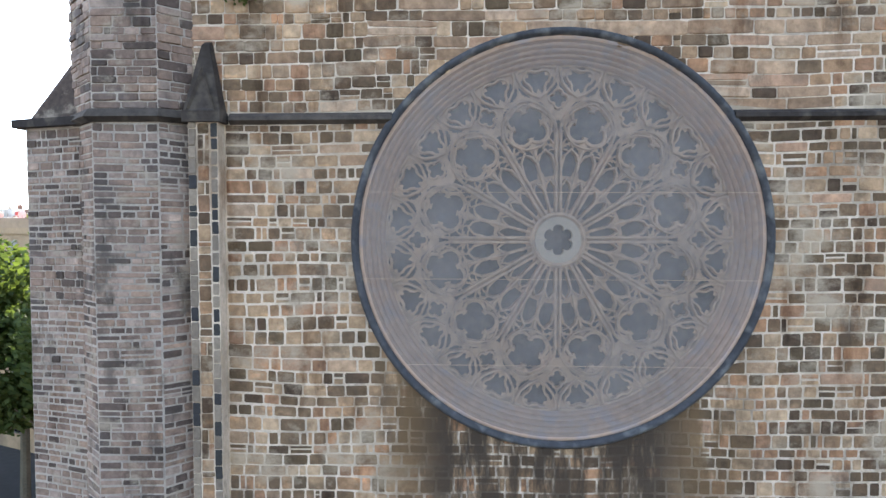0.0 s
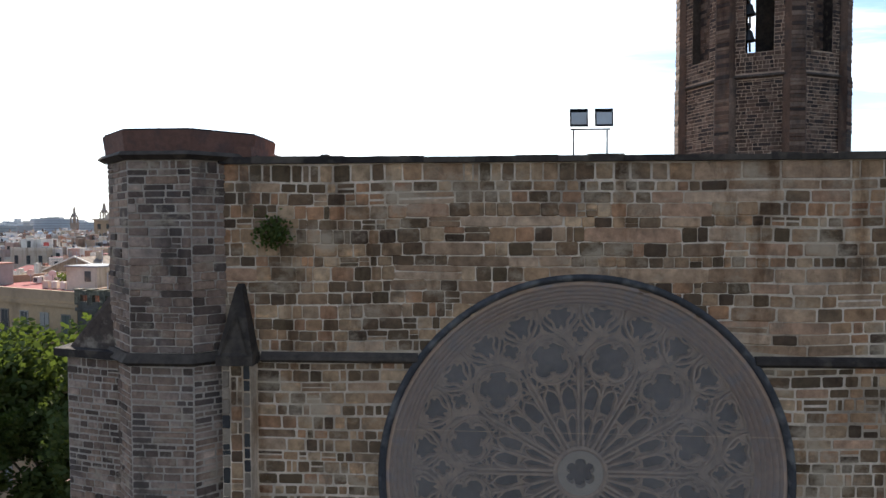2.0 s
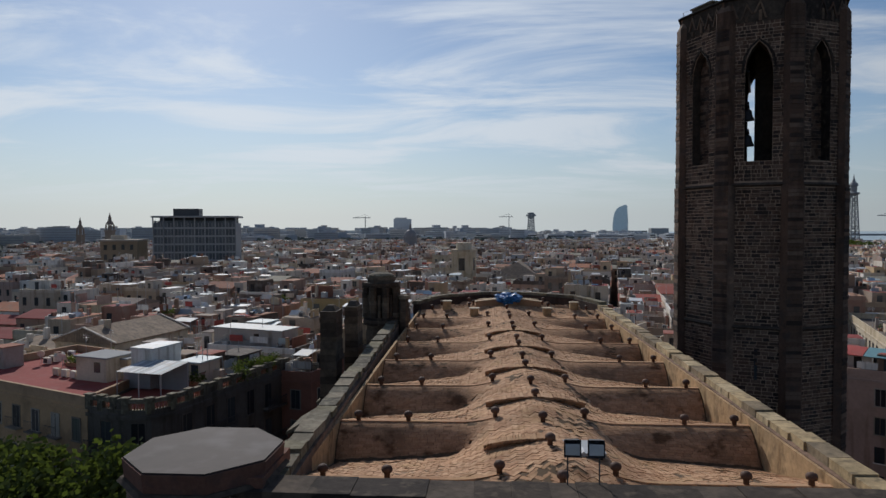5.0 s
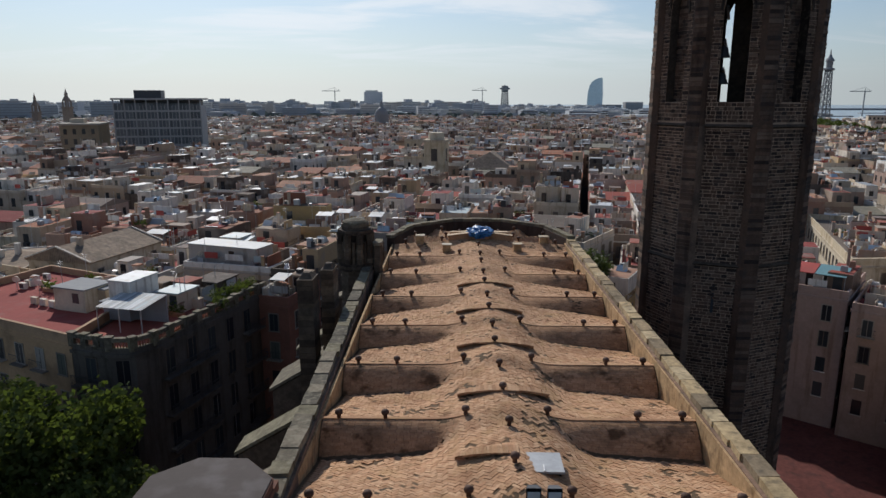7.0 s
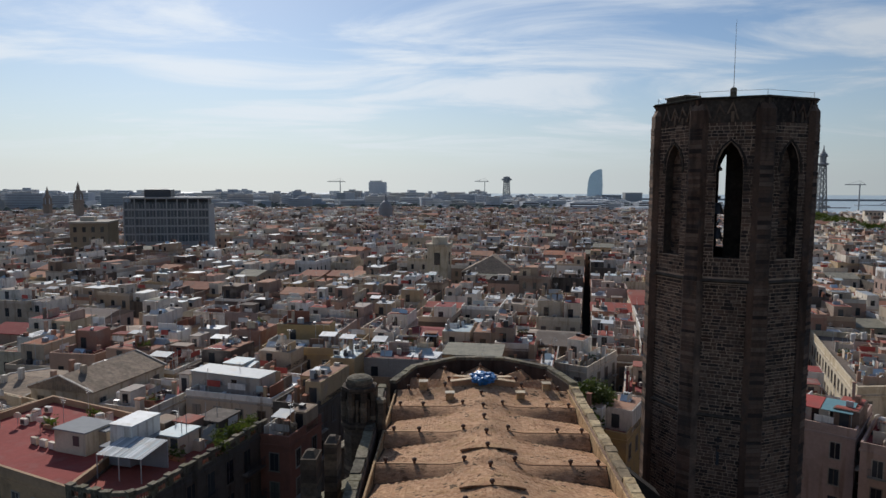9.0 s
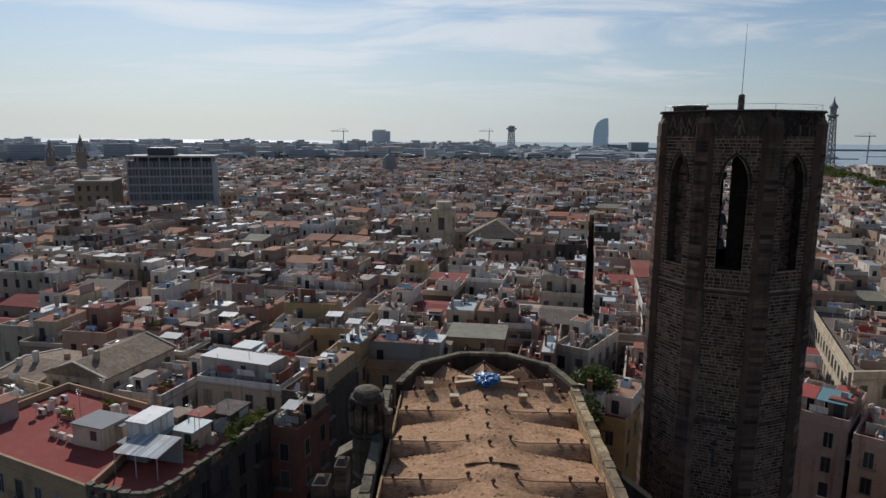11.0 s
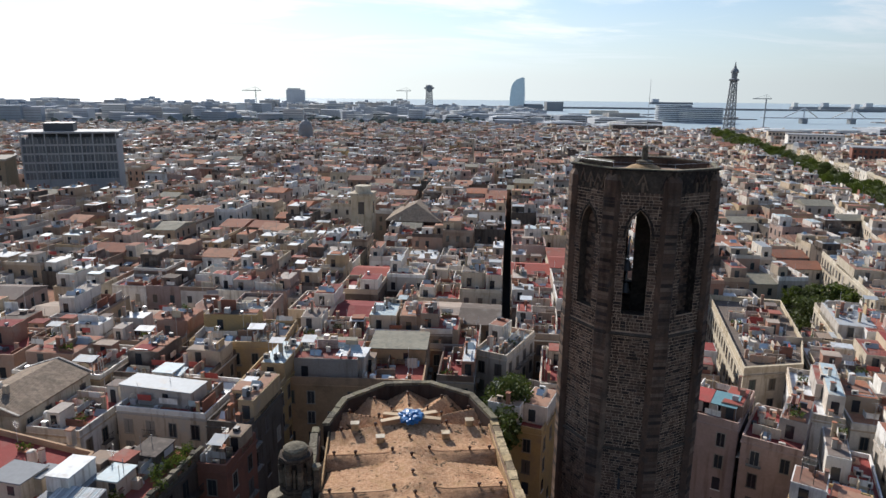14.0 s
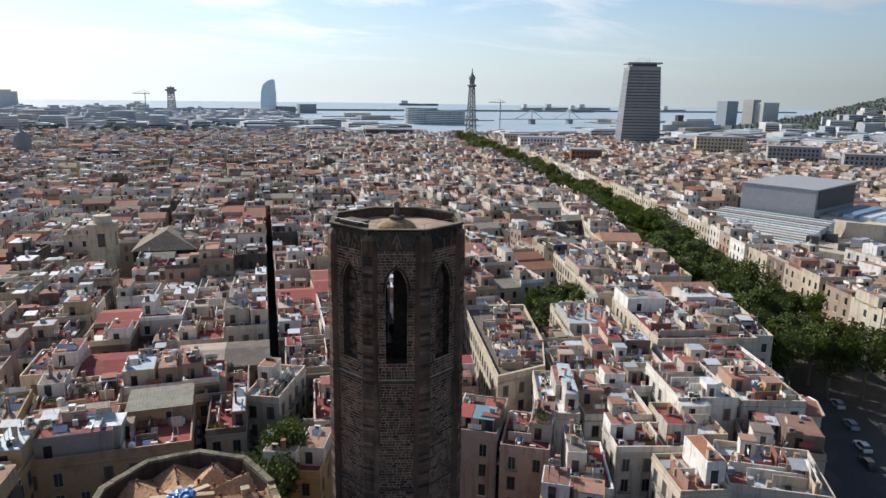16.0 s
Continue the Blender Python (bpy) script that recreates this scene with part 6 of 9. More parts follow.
def house(x, y, w, d, h, turn, rng, near=2, wall=PLASTER, deck=None, style=None, label="", windows=True):
    """One house as a thing, its foot in the middle at (x, y). near 2: every upper window a part; 1: the windows of a side in one row."""
    style = style or ("tile" if rng.random() < 0.15 else "flat")
    ob = thing("house", label or HOUSE_WORDS[style], "house", "old-town houses", at=(x, y, 0), turn=turn)
    m = Mesh()
    m.box(-w / 2, w / 2, -d / 2, d / 2, 0, h, wall, False)
    part("wall", m, ob)
    if near == 2:
        m = Mesh()
        m.box(-w / 2 - 0.12, w / 2 + 0.12, -d / 2 - 0.12, d / 2 + 0.12, h - 0.35, h - 0.12, wall)
        part("cornice", m, ob)
    m = Mesh()
    if style == "flat":
        m.box(-w / 2 + 0.2, w / 2 - 0.2, -d / 2 + 0.2, d / 2 - 0.2, h + 0.004, h + 0.03, deck or DECK)
        part("roof", m, ob)
        m = Mesh()
        parapet(m, w, d, h, rng.uniform(0.5, 1.1), wall, 0.22)
        part("parapet", m, ob)
        ups = upper_storeys(rng, w, d)
        for x0, x1, y0, y1, up in ups:
            m = Mesh()
            m.box(x0, x1, y0, y1, h + 0.03, h + up, rng.choice((wall, PLASTER, PLASTER_WHITE)))
            us = part("upper_storey", m, ob)
            m = Mesh()
            m.box(x0 + 0.15, x1 - 0.15, y0 + 0.15, y1 - 0.15, h + up + 0.004, h + up + 0.04, rng.choice((deck or DECK, DECK, TERRACOTTA, SHEET)))
            part("roof", m, us)
            m = Mesh()
            m.box(x0 + (x1 - x0) * 0.25, x0 + (x1 - x0) * 0.25 + 1.0, y0 - 0.04, y0 + 0.02, h + 0.3, h + 2.1, WINDOW)
            part("window", m, us)
        for it in roof_clutter(rng, w, d, near):
            z = storey_on(rng, ups, it, h + 0.034)
            if z is None:
                continue
            m = Mesh()
            put_clutter(m, it, z, rng)
            part(PART_NAMES.get(it[0], it[0]), m, ob)
        LOOSE.m = Matrix.Translation((x, y, 0)) @ Matrix.Rotation(radians(turn), 4, "Z")
        loose_things(LOOSE, rng, w, d, h + 0.034, ups, int(w * d * (0.36 if near == 2 else 0.24)))
    else:
        rise = w * 0.13
        pitched(m, w, d, h + 0.004, rise, deck or TERRACOTTA)
        part("roof", m, ob)
        if near == 2:
            for s in (-1, 1):
                m = Mesh()
                x0 = s * (w / 2 + 0.2)
                for e in (-1, 1):
                    m.add([(x0 - 0.14, e * (d / 2 + 0.25), h + 0.02), (x0 + 0.14, e * (d / 2 + 0.25), h + 0.02), (x0 + 0.14, 0, h + rise + 0.02), (x0 - 0.14, 0, h + rise + 0.02),
                           (x0 - 0.14, e * (d / 2 + 0.25), h + 0.17), (x0 + 0.14, e * (d / 2 + 0.25), h + 0.17), (x0 + 0.14, 0, h + rise + 0.17), (x0 - 0.14, 0, h + rise + 0.17)],
                          [(4, 5, 6, 7), (0, 1, 5, 4), (1, 2, 6, 5), (3, 0, 4, 7)], PLASTER_WHITE)
                part("verge", m, ob, "white plastered gable edge")
            for k in range(3):
                m = Mesh()
                cx_, cy_ = rng.uniform(-w * 0.35, w * 0.35), rng.uniform(-d * 0.3, d * 0.3)
                zz = h + rise * (1 - abs(cy_) / (d / 2)) - 0.1
                m.box(cx_ - 0.3, cx_ + 0.3, cy_ - 0.3, cy_ + 0.3, zz, zz + rng.uniform(0.9, 1.8), rng.choice((PLASTER, PLASTER_WHITE)))
                part("chimney", m, ob)
    if windows:
        for ang, length, off in ((0, w, d / 2), (90, d, w / 2), (-90, d, w / 2)):
            n = max(1, int(length / 2.8))
            row = Mesh()
            for fl in range(1, 5 if near == 2 else 4):
                z = h - 3.0 - (fl - 1) * 3.2
                for k in range(n):
                    if rng.random() < 0.12:
                        continue
                    mt = Matrix.Rotation(radians(ang), 4, "Z") @ Matrix.Translation(((k + 0.5) * length / n - length / 2, -off, z))
                    if near == 2 and fl < 3:
                        wo = part("window", SHUT_DATA if rng.random() < 0.35 else WIN_DATA, ob)
                        wo.matrix_basis = mt
                        if rng.random() < 0.35:
                            bo = part("balcony", BALC_DATA, ob)
                            bo.matrix_basis = mt
                    else:
                        row.m = mt
                        row.box(-0.5, 0.5, -0.03, 0.04, 0.0, 1.8, WINDOW if rng.random() < 0.7 else SHUTTER)
                        row.box(-0.62, 0.62, -0.12, 0.04, -0.1, 0.0, PLASTER_WHITE)
            if row.v:
                tagged(part("joined_window", row, ob), kind="stuff")
    return ob


def joined_house(mesh, x, y, w, d, h, turn, rng, far):
    """A house far off, gathered into the mesh of its quarter. far 0, 1, 2: ever plainer."""
    mesh.m = Matrix.Translation((x, y, 0)) @ Matrix.Rotation(radians(turn), 4, "Z")
    # the farther houses draw more of the haze-coloured walls
    wall = rng.choice((PLASTER, PLASTER, PLASTER, PLASTER_WHITE, PLASTER_WHITE, CREAM, PINK, DARKWALL, OCHRE if rng.random() < 0.12 else PLASTER) + ((HAZE_WALL, HAZE_PALE, HAZE_WALL, HAZE_WALL) if far == 2 else (HAZE_WALL,) if far == 1 else ()))
    mesh.box(-w / 2, w / 2, -d / 2, d / 2, 0.0, h, wall, False)
    if rng.random() < 0.2:
        pitched(mesh, w, d, h + 0.01, w * 0.15, TERRACOTTA if rng.random() < 0.7 else FIBRE)
    else:
        mesh.box(-w / 2 + 0.2, w / 2 - 0.2, -d / 2 + 0.2, d / 2 - 0.2, h + 0.004, h + 0.03, rng.choice((DECK, DECK, DECK_RED, DECK_RED, TERRACOTTA, SHEET, PLASTER_WHITE, PINK)), False)
        parapet(mesh, w, d, h, rng.uniform(0.5, 1.3), wall, 0.22)
        ups = upper_storeys(rng, w, d)
        for x0, x1, y0, y1, up in ups:
            mesh.box(x0, x1, y0, y1, h + 0.03, h + up, rng.choice((wall, PLASTER, PLASTER_WHITE)), False)
            mesh.box(x0 + 0.15, x1 - 0.15, y0 + 0.15, y1 - 0.15, h + up + 0.004, h + up + 0.06, rng.choice((DECK, TERRACOTTA, SHEET)), False)
            if far < 2:
                xm = x0 + (x1 - x0) * 0.3
                mesh.add([(xm, y0 - 0.03, h + 0.3), (xm + 1, y0 - 0.03, h + 0.3), (xm + 1, y0 - 0.03, h + 2.0), (xm, y0 - 0.03, h + 2.0)], [(0, 1, 2, 3)], WINDOW)
        for it in roof_clutter(rng, w, d, 1):
            if (far and it[0] in ("aerial", "ac", "tank")) or (far == 2 and it[0] not in ("hut", "screen")):
                continue
            z = storey_on(rng, ups, it, h + 0.03)
            if z is not None:
                put_clutter(mesh, it, z, rng)
        loose_things(mesh, rng, w, d, h + 0.03, ups, (18, 9, 2)[far])
    base = mesh.m
    for ang, length, off in ((0, w, d / 2), (90, d, w / 2), (-90, d, w / 2))[:3 if far == 0 else 1]:
        n = max(1, int(length / 2.9))
        for fl in range(2 if far < 2 else 1):
            for k in range(n):
                if rng.random() < 0.2:
                    continue
                mesh.m = base @ Matrix.Rotation(radians(ang), 4, "Z") @ Matrix.Translation(((k + 0.5) * length / n - length / 2, -off, h - 2.9 - 3.2 * fl))
                mesh.add([(-0.5, -0.03, 0), (0.5, -0.03, 0), (0.5, -0.03, 1.8), (-0.5, -0.03, 1.8)], [(0, 1, 2, 3)], WINDOW)
    mesh.m = None


# ---- the old town, street by street ----
GRID = 10.3                                   # the narrow street runs this many degrees to the right of +y
gs, gc = math.sin(radians(GRID)), math.cos(radians(GRID))
LANE = (24.0, 131.0)                          # a point in the middle of the narrow street


def to_world(u, v_):
    return LANE[0] + u * gc + v_ * gs, LANE[1] - u * gs + v_ * gc


# the axis of the tree-lined boulevard
AVENUE = ((100.0, 15.0), (122.0, 62.0), (143.0, 100.0), (152.0, 124.0), (171.0, 166.0), (194.0, 215.0), (216.0, 268.0), (243.0, 342.0), (265.0, 399.0), (312.0, 527.0), (349.0, 637.0), (420.0, 830.0))


def ramble_off(x, y):
    """Signed distance from the axis of the tree-lined boulevard: minus on this side."""
    for a, b in zip(AVENUE, AVENUE[1:]):
        if y <= b[1] or b is AVENUE[-1]:
            dx, dy = b[0] - a[0], b[1] - a[1]
            q = math.hypot(dx, dy)
            return ((x - a[0]) * dy - (y - a[1]) * dx) / q


def keep_free(x, y, r):
    if y < 120 and x < 112 and -60 < x:
        return True                            # built house by house below
    if y < 100 and x <= -60:
        return x > -75
    if abs(ramble_off(x, y)) < 15 + r and y < 830:
        return True
    az, dist = math.degrees(math.atan2(x, y)), math.hypot(x, y)
    if (-31.6 < az < -19.0 and 320 < dist < 385) or (abs(x + 8) < 13 and abs(y - 222) < 12):
        return True
    if math.hypot(x - 245, y - 195) < 60:
        return True                            # the opera house
    if abs(x - 97) < 14 and abs(y - 137) < 15 or (52 < x < 86 and y < 136) or (102 < x < 142 and 115 < y < 172):
        return True                            # leafy court, and blocks built below
    coast = 1000 - 0.28 * x
    return y > coast


rng = random.Random(21)
lots = []
v_ = -150.0
while v_ < 1000:
    deep = rng.uniform(36, 62)
    u = -640.0 + rng.uniform(0, 30)
    lane = v_ < 120                           # the narrow street is straight as far as this
    while u < 1000:
        wide = rng.uniform(28, 56)
        if lane and u < 0 <= u + wide + 14:
            wide = max(12.0, -u - 1.1)
        skew = rng.uniform(-5, 5)
        nu = max(2, round(wide / rng.uniform(7.5, 10.5)))
        nv = max(2, round(deep / rng.uniform(9, 13)))
        base_h = rng.uniform(14.5, 17.0)
        for i in range(nu):
            for j in range(nv):
                cu, cv = u + (i + 0.5) * wide / nu, v_ + (j + 0.5) * deep / nv
                if abs(u + wide / 2) > 60 or v_ > 130:
                    a = radians(skew)
                    mu, mv = u + wide / 2, v_ + deep / 2
                    cu, cv = mu + (cu - mu) * math.cos(a) - (cv - mv) * math.sin(a), mv + (cu - mu) * math.sin(a) + (cv - mv) * math.cos(a)
                else:
                    a = 0.0
                x, y = to_world(cu, cv)
                az, dist = math.degrees(math.atan2(x, y)), math.hypot(x, y)
                if not (-37 < az < 62) or y < 35 or dist > (1000 if az < 8 else 1150) or keep_free(x, y, 6):
                    rng.random()
                    continue
                if 0 < i < nu - 1 and 0 < j < nv - 1 and rng.random() < 0.14:
                    continue
                lots.append((dist, x, y, wide / nu - 0.03, deep / nv - 0.03, base_h + rng.choice((-3.1, -1.6, -0.6, 0.0, 0.3, 0.8, 1.5, 2.6)) + rng.uniform(-0.5, 0.5) - max(0.0, dist - 450) * 0.007, -GRID + math.degrees(a) + rng.uniform(-0.3, 0.3)))
        u += wide
        u += 2.2 if lane and abs(u + 1.1) < 0.1 else rng.uniform(2.6, 4.2)
    v_ += deep + rng.uniform(2.6, 4.2)
# rows of houses that line the boulevard on both sides
axis = AVENUE[:-2]
lined = []
for a, b in zip(axis, axis[1:]):
    dx, dy = b[0] - a[0], b[1] - a[1]
    q = math.hypot(dx, dy)
    t = 0.0
    while t < q - 6:
        w = rng.uniform(9, 14)
        for s, off in ((-1, 22.5), (1, 26.0)):
            px_, py_ = a[0] + dx * (t + w / 2) / q + s * off * dy / q, a[1] + dy * (t + w / 2) / q - s * off * dx / q
            lined.append((px_, py_, 13.0, w - 0.05, rng.uniform(15.5, 17.5), -math.degrees(math.atan2(dx, dy))))
        t += w


def in_lined(x, y):
    return abs(ramble_off(x, y)) < 33 and y < 540


lots = [q for q in lots if not in_lined(q[1], q[2])]
lots.sort()
for x, y, w, d, h, turn in lined:
    if 55 < y < 540 and not (x < 112 and y < 115):
        house(x, y, w, d, h, turn, rng, 1, rng.choice((CREAM, CREAM, PLASTER, PLASTER_WHITE)), None)
quarters = {}
for k, (dist, x, y, w, d, h, turn) in enumerate(lots):
    if k < 70:
        house(x, y, w, d, h, turn, rng, 1, rng.choice((PLASTER, PLASTER, PLASTER_WHITE, CREAM, PINK)), rng.choice((DECK, DECK_RED, DECK_RED)))
    else:
        q = quarters.setdefault(int(dist / 180), Mesh())
        joined_house(q, x, y, w, d, h, turn, rng, 0 if dist < 330 else 1 if dist < 620 else 2)
for key, q in quarters.items():
    solid("far_houses", q, "dense old-town houses with flat roofs and terraces, far off", "houses", kind="stuff")

# ---- houses round the church, one by one: x, y, width, depth, height, turn ----
hr = random.Random(77)


# ---- corner block across the lane, on free-form plots ----
def poly_house(poly, h, wall, deck, label, edges, rise=0.9, deep=0.3, floors=5, balconies=0.5, seed=1):
    """A house on a plot given counter-clockwise, with windows on the edges named."""
    q = random.Random(seed)
    ob = thing("house", label, "house", "old-town houses")
    n = len(poly)
    mid = (sum(p[0] for p in poly) / n, sum(p[1] for p in poly) / n)
    inner = [(p[0] + (mid[0] - p[0]) * 0.035, p[1] + (mid[1] - p[1]) * 0.035) for p in poly]
    outer = [(p[0] - (mid[0] - p[0]) * 0.02, p[1] - (mid[1] - p[1]) * 0.02) for p in poly]
    m = Mesh()
    m.prism(poly, 0, h, wall)
    part("wall", m, ob)
    m = Mesh()
    m.prism(outer, h - 0.5, h - 0.2, wall)
    part("cornice", m, ob)
    m = Mesh()
    m.prism(inner, h + 0.004, h + 0.04, deck)
    part("roof", m, ob)
    m = Mesh()
    v = [(*p, z) for z in (h, h + rise) for ring_ in (poly, inner) for p in ring_]
    f = []
    for i in range(n):
        j = (i + 1) % n
        f += [(i, j, 2 * n + j, 2 * n + i), (n + i, 3 * n + i, 3 * n + j, n + j), (2 * n + i, 2 * n + j, 3 * n + j, 3 * n + i)]
    m.add(v, f, wall)
    part("parapet", m, ob)
    for e in edges:
        a, b = Vector((*poly[e], 0)), Vector((*poly[(e + 1) % n], 0))
        run = (b - a).length
        k = max(1, int(run / 2.7))
        ang = math.atan2(b.y - a.y, b.x - a.x)
        for fl in range(floors):
            for i in range(k):
                p = a + (b - a) * ((i + 0.5) / k)
                mt = Matrix.Translation((p.x, p.y, h - 3.1 - 3.5 * fl)) @ Matrix.Rotation(ang, 4, "Z")
                wo = part("window", (SHUT_DATA if q.random() < 0.3 else WIN_DATA) if wall is not DARKWALL else q.choice(DARK_WINDOWS), ob)
                wo.matrix_basis = mt
                if q.random() < balconies:
                    bo = part("balcony", BALC_DATA, ob)
                    bo.matrix_basis = mt
    return ob


DARK_WINDOWS = []
for mid in (-0.1, 0.0, 0.12):
    m = Mesh()
    framed(m, 0.55, 2.3, 0.02, WINDOW, DARKWALL, SHUTTER, (mid,))
    DARK_WINDOWS.append(m.data("tall_window"))
corner = [(-33.4, 52.4), (-29.5, 51.2), (-27.4, 51.4), (-26.2, 53.0), (-21.3, 69.8), (-27.5, 72.5), (-33.2, 69.5)]
poly_house(corner, 18.4, DARKWALL, DECK_RED, "dark grey corner house, darkened for shade, with a balustraded red roof terrace", (0, 1, 3), 0.25, seed=3, balconies=0.15)
poly_house([(-55.0, 62.4), (-33.5, 52.5), (-33.3, 69.4), (-50.0, 77.0)], 18.6, YELLOWED, DECK_RED, "yellowish plastered house with a red roof terrace", (0,), 0.8, seed=4)
# stone piers and balusters of the corner terrace, and the running balconies below
bal = Mesh()
bal.lathe([(0.05, 0.0), (0.09, 0.12), (0.05, 0.3), (0.085, 0.45), (0.05, 0.55)], (0, 0, 0), TERRACOTTA, 6)
bal_data = bal.data("baluster", True)
for a, b, k in ((corner[0], corner[1], 3), (corner[1], corner[2], 1), (corner[2], corner[3], 1), (corner[3], corner[4], 9)):
    a, b = Vector((*a, 0)), Vector((*b, 0))
    run, ang = (b - a).length / k, math.atan2(b.y - a.y, b.x - a.x)
    for i in range(k):
        p = a.lerp(b, i / k)
        ob = thing("terrace_balustrade", "grey stone roof balustrade with small terracotta balusters", "balustrade", "balustrades of the corner terrace", at=(p.x, p.y, 18.654), turn=math.degrees(ang))
        m = Mesh()
        m.box(-0.3, 0.3, 0.0, 0.5, -0.25, 0.95, STONE_COPING)
        m.box(-0.36, 0.36, -0.06, 0.56, 0.95, 1.05, STONE_COPING)
        part("pier", m, ob)
        m = Mesh()
        m.box(0.28, run - 0.28, 0.02, 0.46, 0.57, 0.92, STONE_COPING)
        m.box(0.28, run - 0.28, 0.02, 0.46, -0.25, 0.02, STONE_COPING)
        part("rail", m, ob)
        if i % 3 == 2:
            m = Mesh()
            m.box(0.3, run - 0.3, 0.16, 0.36, 0.0, 0.62, DARKWALL)
            part("panel", m, ob)
        else:
            for q in range(max(2, int((run - 0.6) / 0.24))):
                one = part("baluster", bal_data, ob)
                one.location = (0.42 + q * 0.24, 0.26, 0.02)
for a, b, inset in ((corner[0], corner[1], 0.2), (corner[3], (-24.0, 60.54), 0.4), ((-22.9, 64.2), corner[4], 0.6)):
    a, b = Vector((*a, 0)), Vector((*b, 0))
    run, ang = (b - a).length, math.atan2(b.y - a.y, b.x - a.x)
    for fl in range(4):
        ob = thing("running_balcony", "long dark iron balcony on a stone slab", "balcony", "balconies of the corner house", at=(a.x, a.y, 15.1 - 3.5 * fl), turn=math.degrees(ang))
        m = Mesh()
        m.box(inset, run - inset, -0.7, 0.0, -0.16, 0.0, DARKWALL)
        part("slab", m, ob)
        m = Mesh()
        x = inset + 0.05
        while x < run - inset:
            m.box(x, x + 0.02, -0.67, -0.65, 0.0, 0.95, DARK_METAL, False)
            x += 0.14
        m.box(inset, run - inset, -0.69, -0.63, 0.93, 0.98, DARK_METAL)
        m.box(inset, run - inset, -0.68, -0.64, 0.08, 0.11, DARK_METAL)
        part("railing", m, ob)


def roof_hut(x, y, w, d, z0, z1, turn, wall, top, label, over=0.15, door=True):
    ob = thing("roof_hut", label, "roof hut", "roof huts of the corner block", at=(x, y, 0), turn=turn)
    m = Mesh()
    m.box(-w / 2, w / 2, -d / 2, d / 2, z0, z1, wall)
    part("wall", m, ob)
    m = Mesh()
    m.box(-w / 2 - over, w / 2 + over, -d / 2 - over, d / 2 + over, z1, z1 + 0.14, top)
    part("roof", m, ob)
    if door:
        m = Mesh()
        m.box(w * 0.1, w * 0.1 + 0.8, -d / 2 - 0.03, -d / 2 + 0.03, z0 + 0.9, z0 + 1.9, WINDOW)
        part("window", m, ob)
    return ob


roof_hut(-38.0, 62.9, 4.0, 3.4, 18.64, 20.9, -18, CREAM, CONCRETE, "cream plastered roof hut with a grey roof")
roof_hut(-35.6, 63.4, 1.6, 2.6, 18.64, 20.6, -18, CREAM, CONCRETE, "narrow cream lean-to beside the roof hut", 0.05, False)
roof_hut(-32.0, 61.0, 3.0, 4.6, 18.64, 20.3, -14, CONCRETE, CONCRETE, "grey concrete base of a roof hut", 0.25, False)
roof_hut(-32.1, 61.6, 2.5, 3.9, 20.45, 22.1, -14, PLASTER_WHITE, SHEET, "white water tank hut on a grey base", 0.08, False)
roof_hut(-28.4, 62.9, 2.4, 3.0, 18.44, 20.5, -16, PLASTER_WHITE, SHEET, "white roof hut with a sheet roof")
roof_hut(-26.6, 68.4, 3.0, 3.6, 18.44, 20.2, -16, DARKWALL, DECK_DARK, "dark grey roof store with a felt top")
roof_hut(-30.6, 84.9, 10.6, 3.6, 18.04, 20.4, -18, PLASTER_WHITE, SHEET, "long white roof storey with a pale sheet roof")
roof_hut(-5.8, 94.6, 4.2, 3.6, 17.24, 20.5, -12, PLASTER_WHITE, SHEET, "white roof hut with a pale sheet roof behind the apse")
roof_hut(-10.4, 98.9, 8.6, 8.4, 17.24, 19.6, -4, YELLOWED, FIBRE, "cream penthouse under grey corrugated sheets behind the apse", 0.3)
roof_hut(1.4, 101.0, 8.6, 7.4, 17.24, 19.8, -7, YELLOWED, FIBRE, "cream penthouse under grey corrugated sheets behind the apse", 0.3)
roof_hut(-37.0, 72.3, 0.7, 0.7, 18.64, 20.6, -16, PLASTER, TERRACOTTA, "stout plastered chimney on the red terrace", 0.1, False)
awn = thing("terrace_awning", "corrugated pale sheet awning on thin posts over the terrace", "awning")
m = Mesh()
m.m = Matrix.Translation((-30.5, 57.7, 0)) @ Matrix.Rotation(radians(-12), 4, "Z")
for k in range(30):
    xa = -2.4 + k * 0.16
    dz = 0.05 if k % 2 else 0.0
    m.add([(xa, -1.9, 20.7 + dz), (xa + 0.16, -1.9, 20.75 - dz), (xa + 0.16, 1.9, 21.15 - dz), (xa, 1.9, 21.1 + dz)], [(0, 1, 2, 3)], SHEET)
part("sheet", m, awn)
m = Mesh()
m.m = Matrix.Translation((-30.5, 57.7, 0)) @ Matrix.Rotation(radians(-12), 4, "Z")
m.box(-2.4, 2.4, 1.7, 1.88, 18.44, 21.05, CONCRETE)
part("back_wall", m, awn)
for sx_ in (-2.3, 0.0, 2.3):
    m = Mesh()
    m.m = Matrix.Translation((-30.5, 57.7, 0)) @ Matrix.Rotation(radians(-12), 4, "Z")
    m.box(sx_ - 0.04, sx_ + 0.04, -1.84, -1.76, 18.44, 20.72, METAL)
    part("post", m, awn)
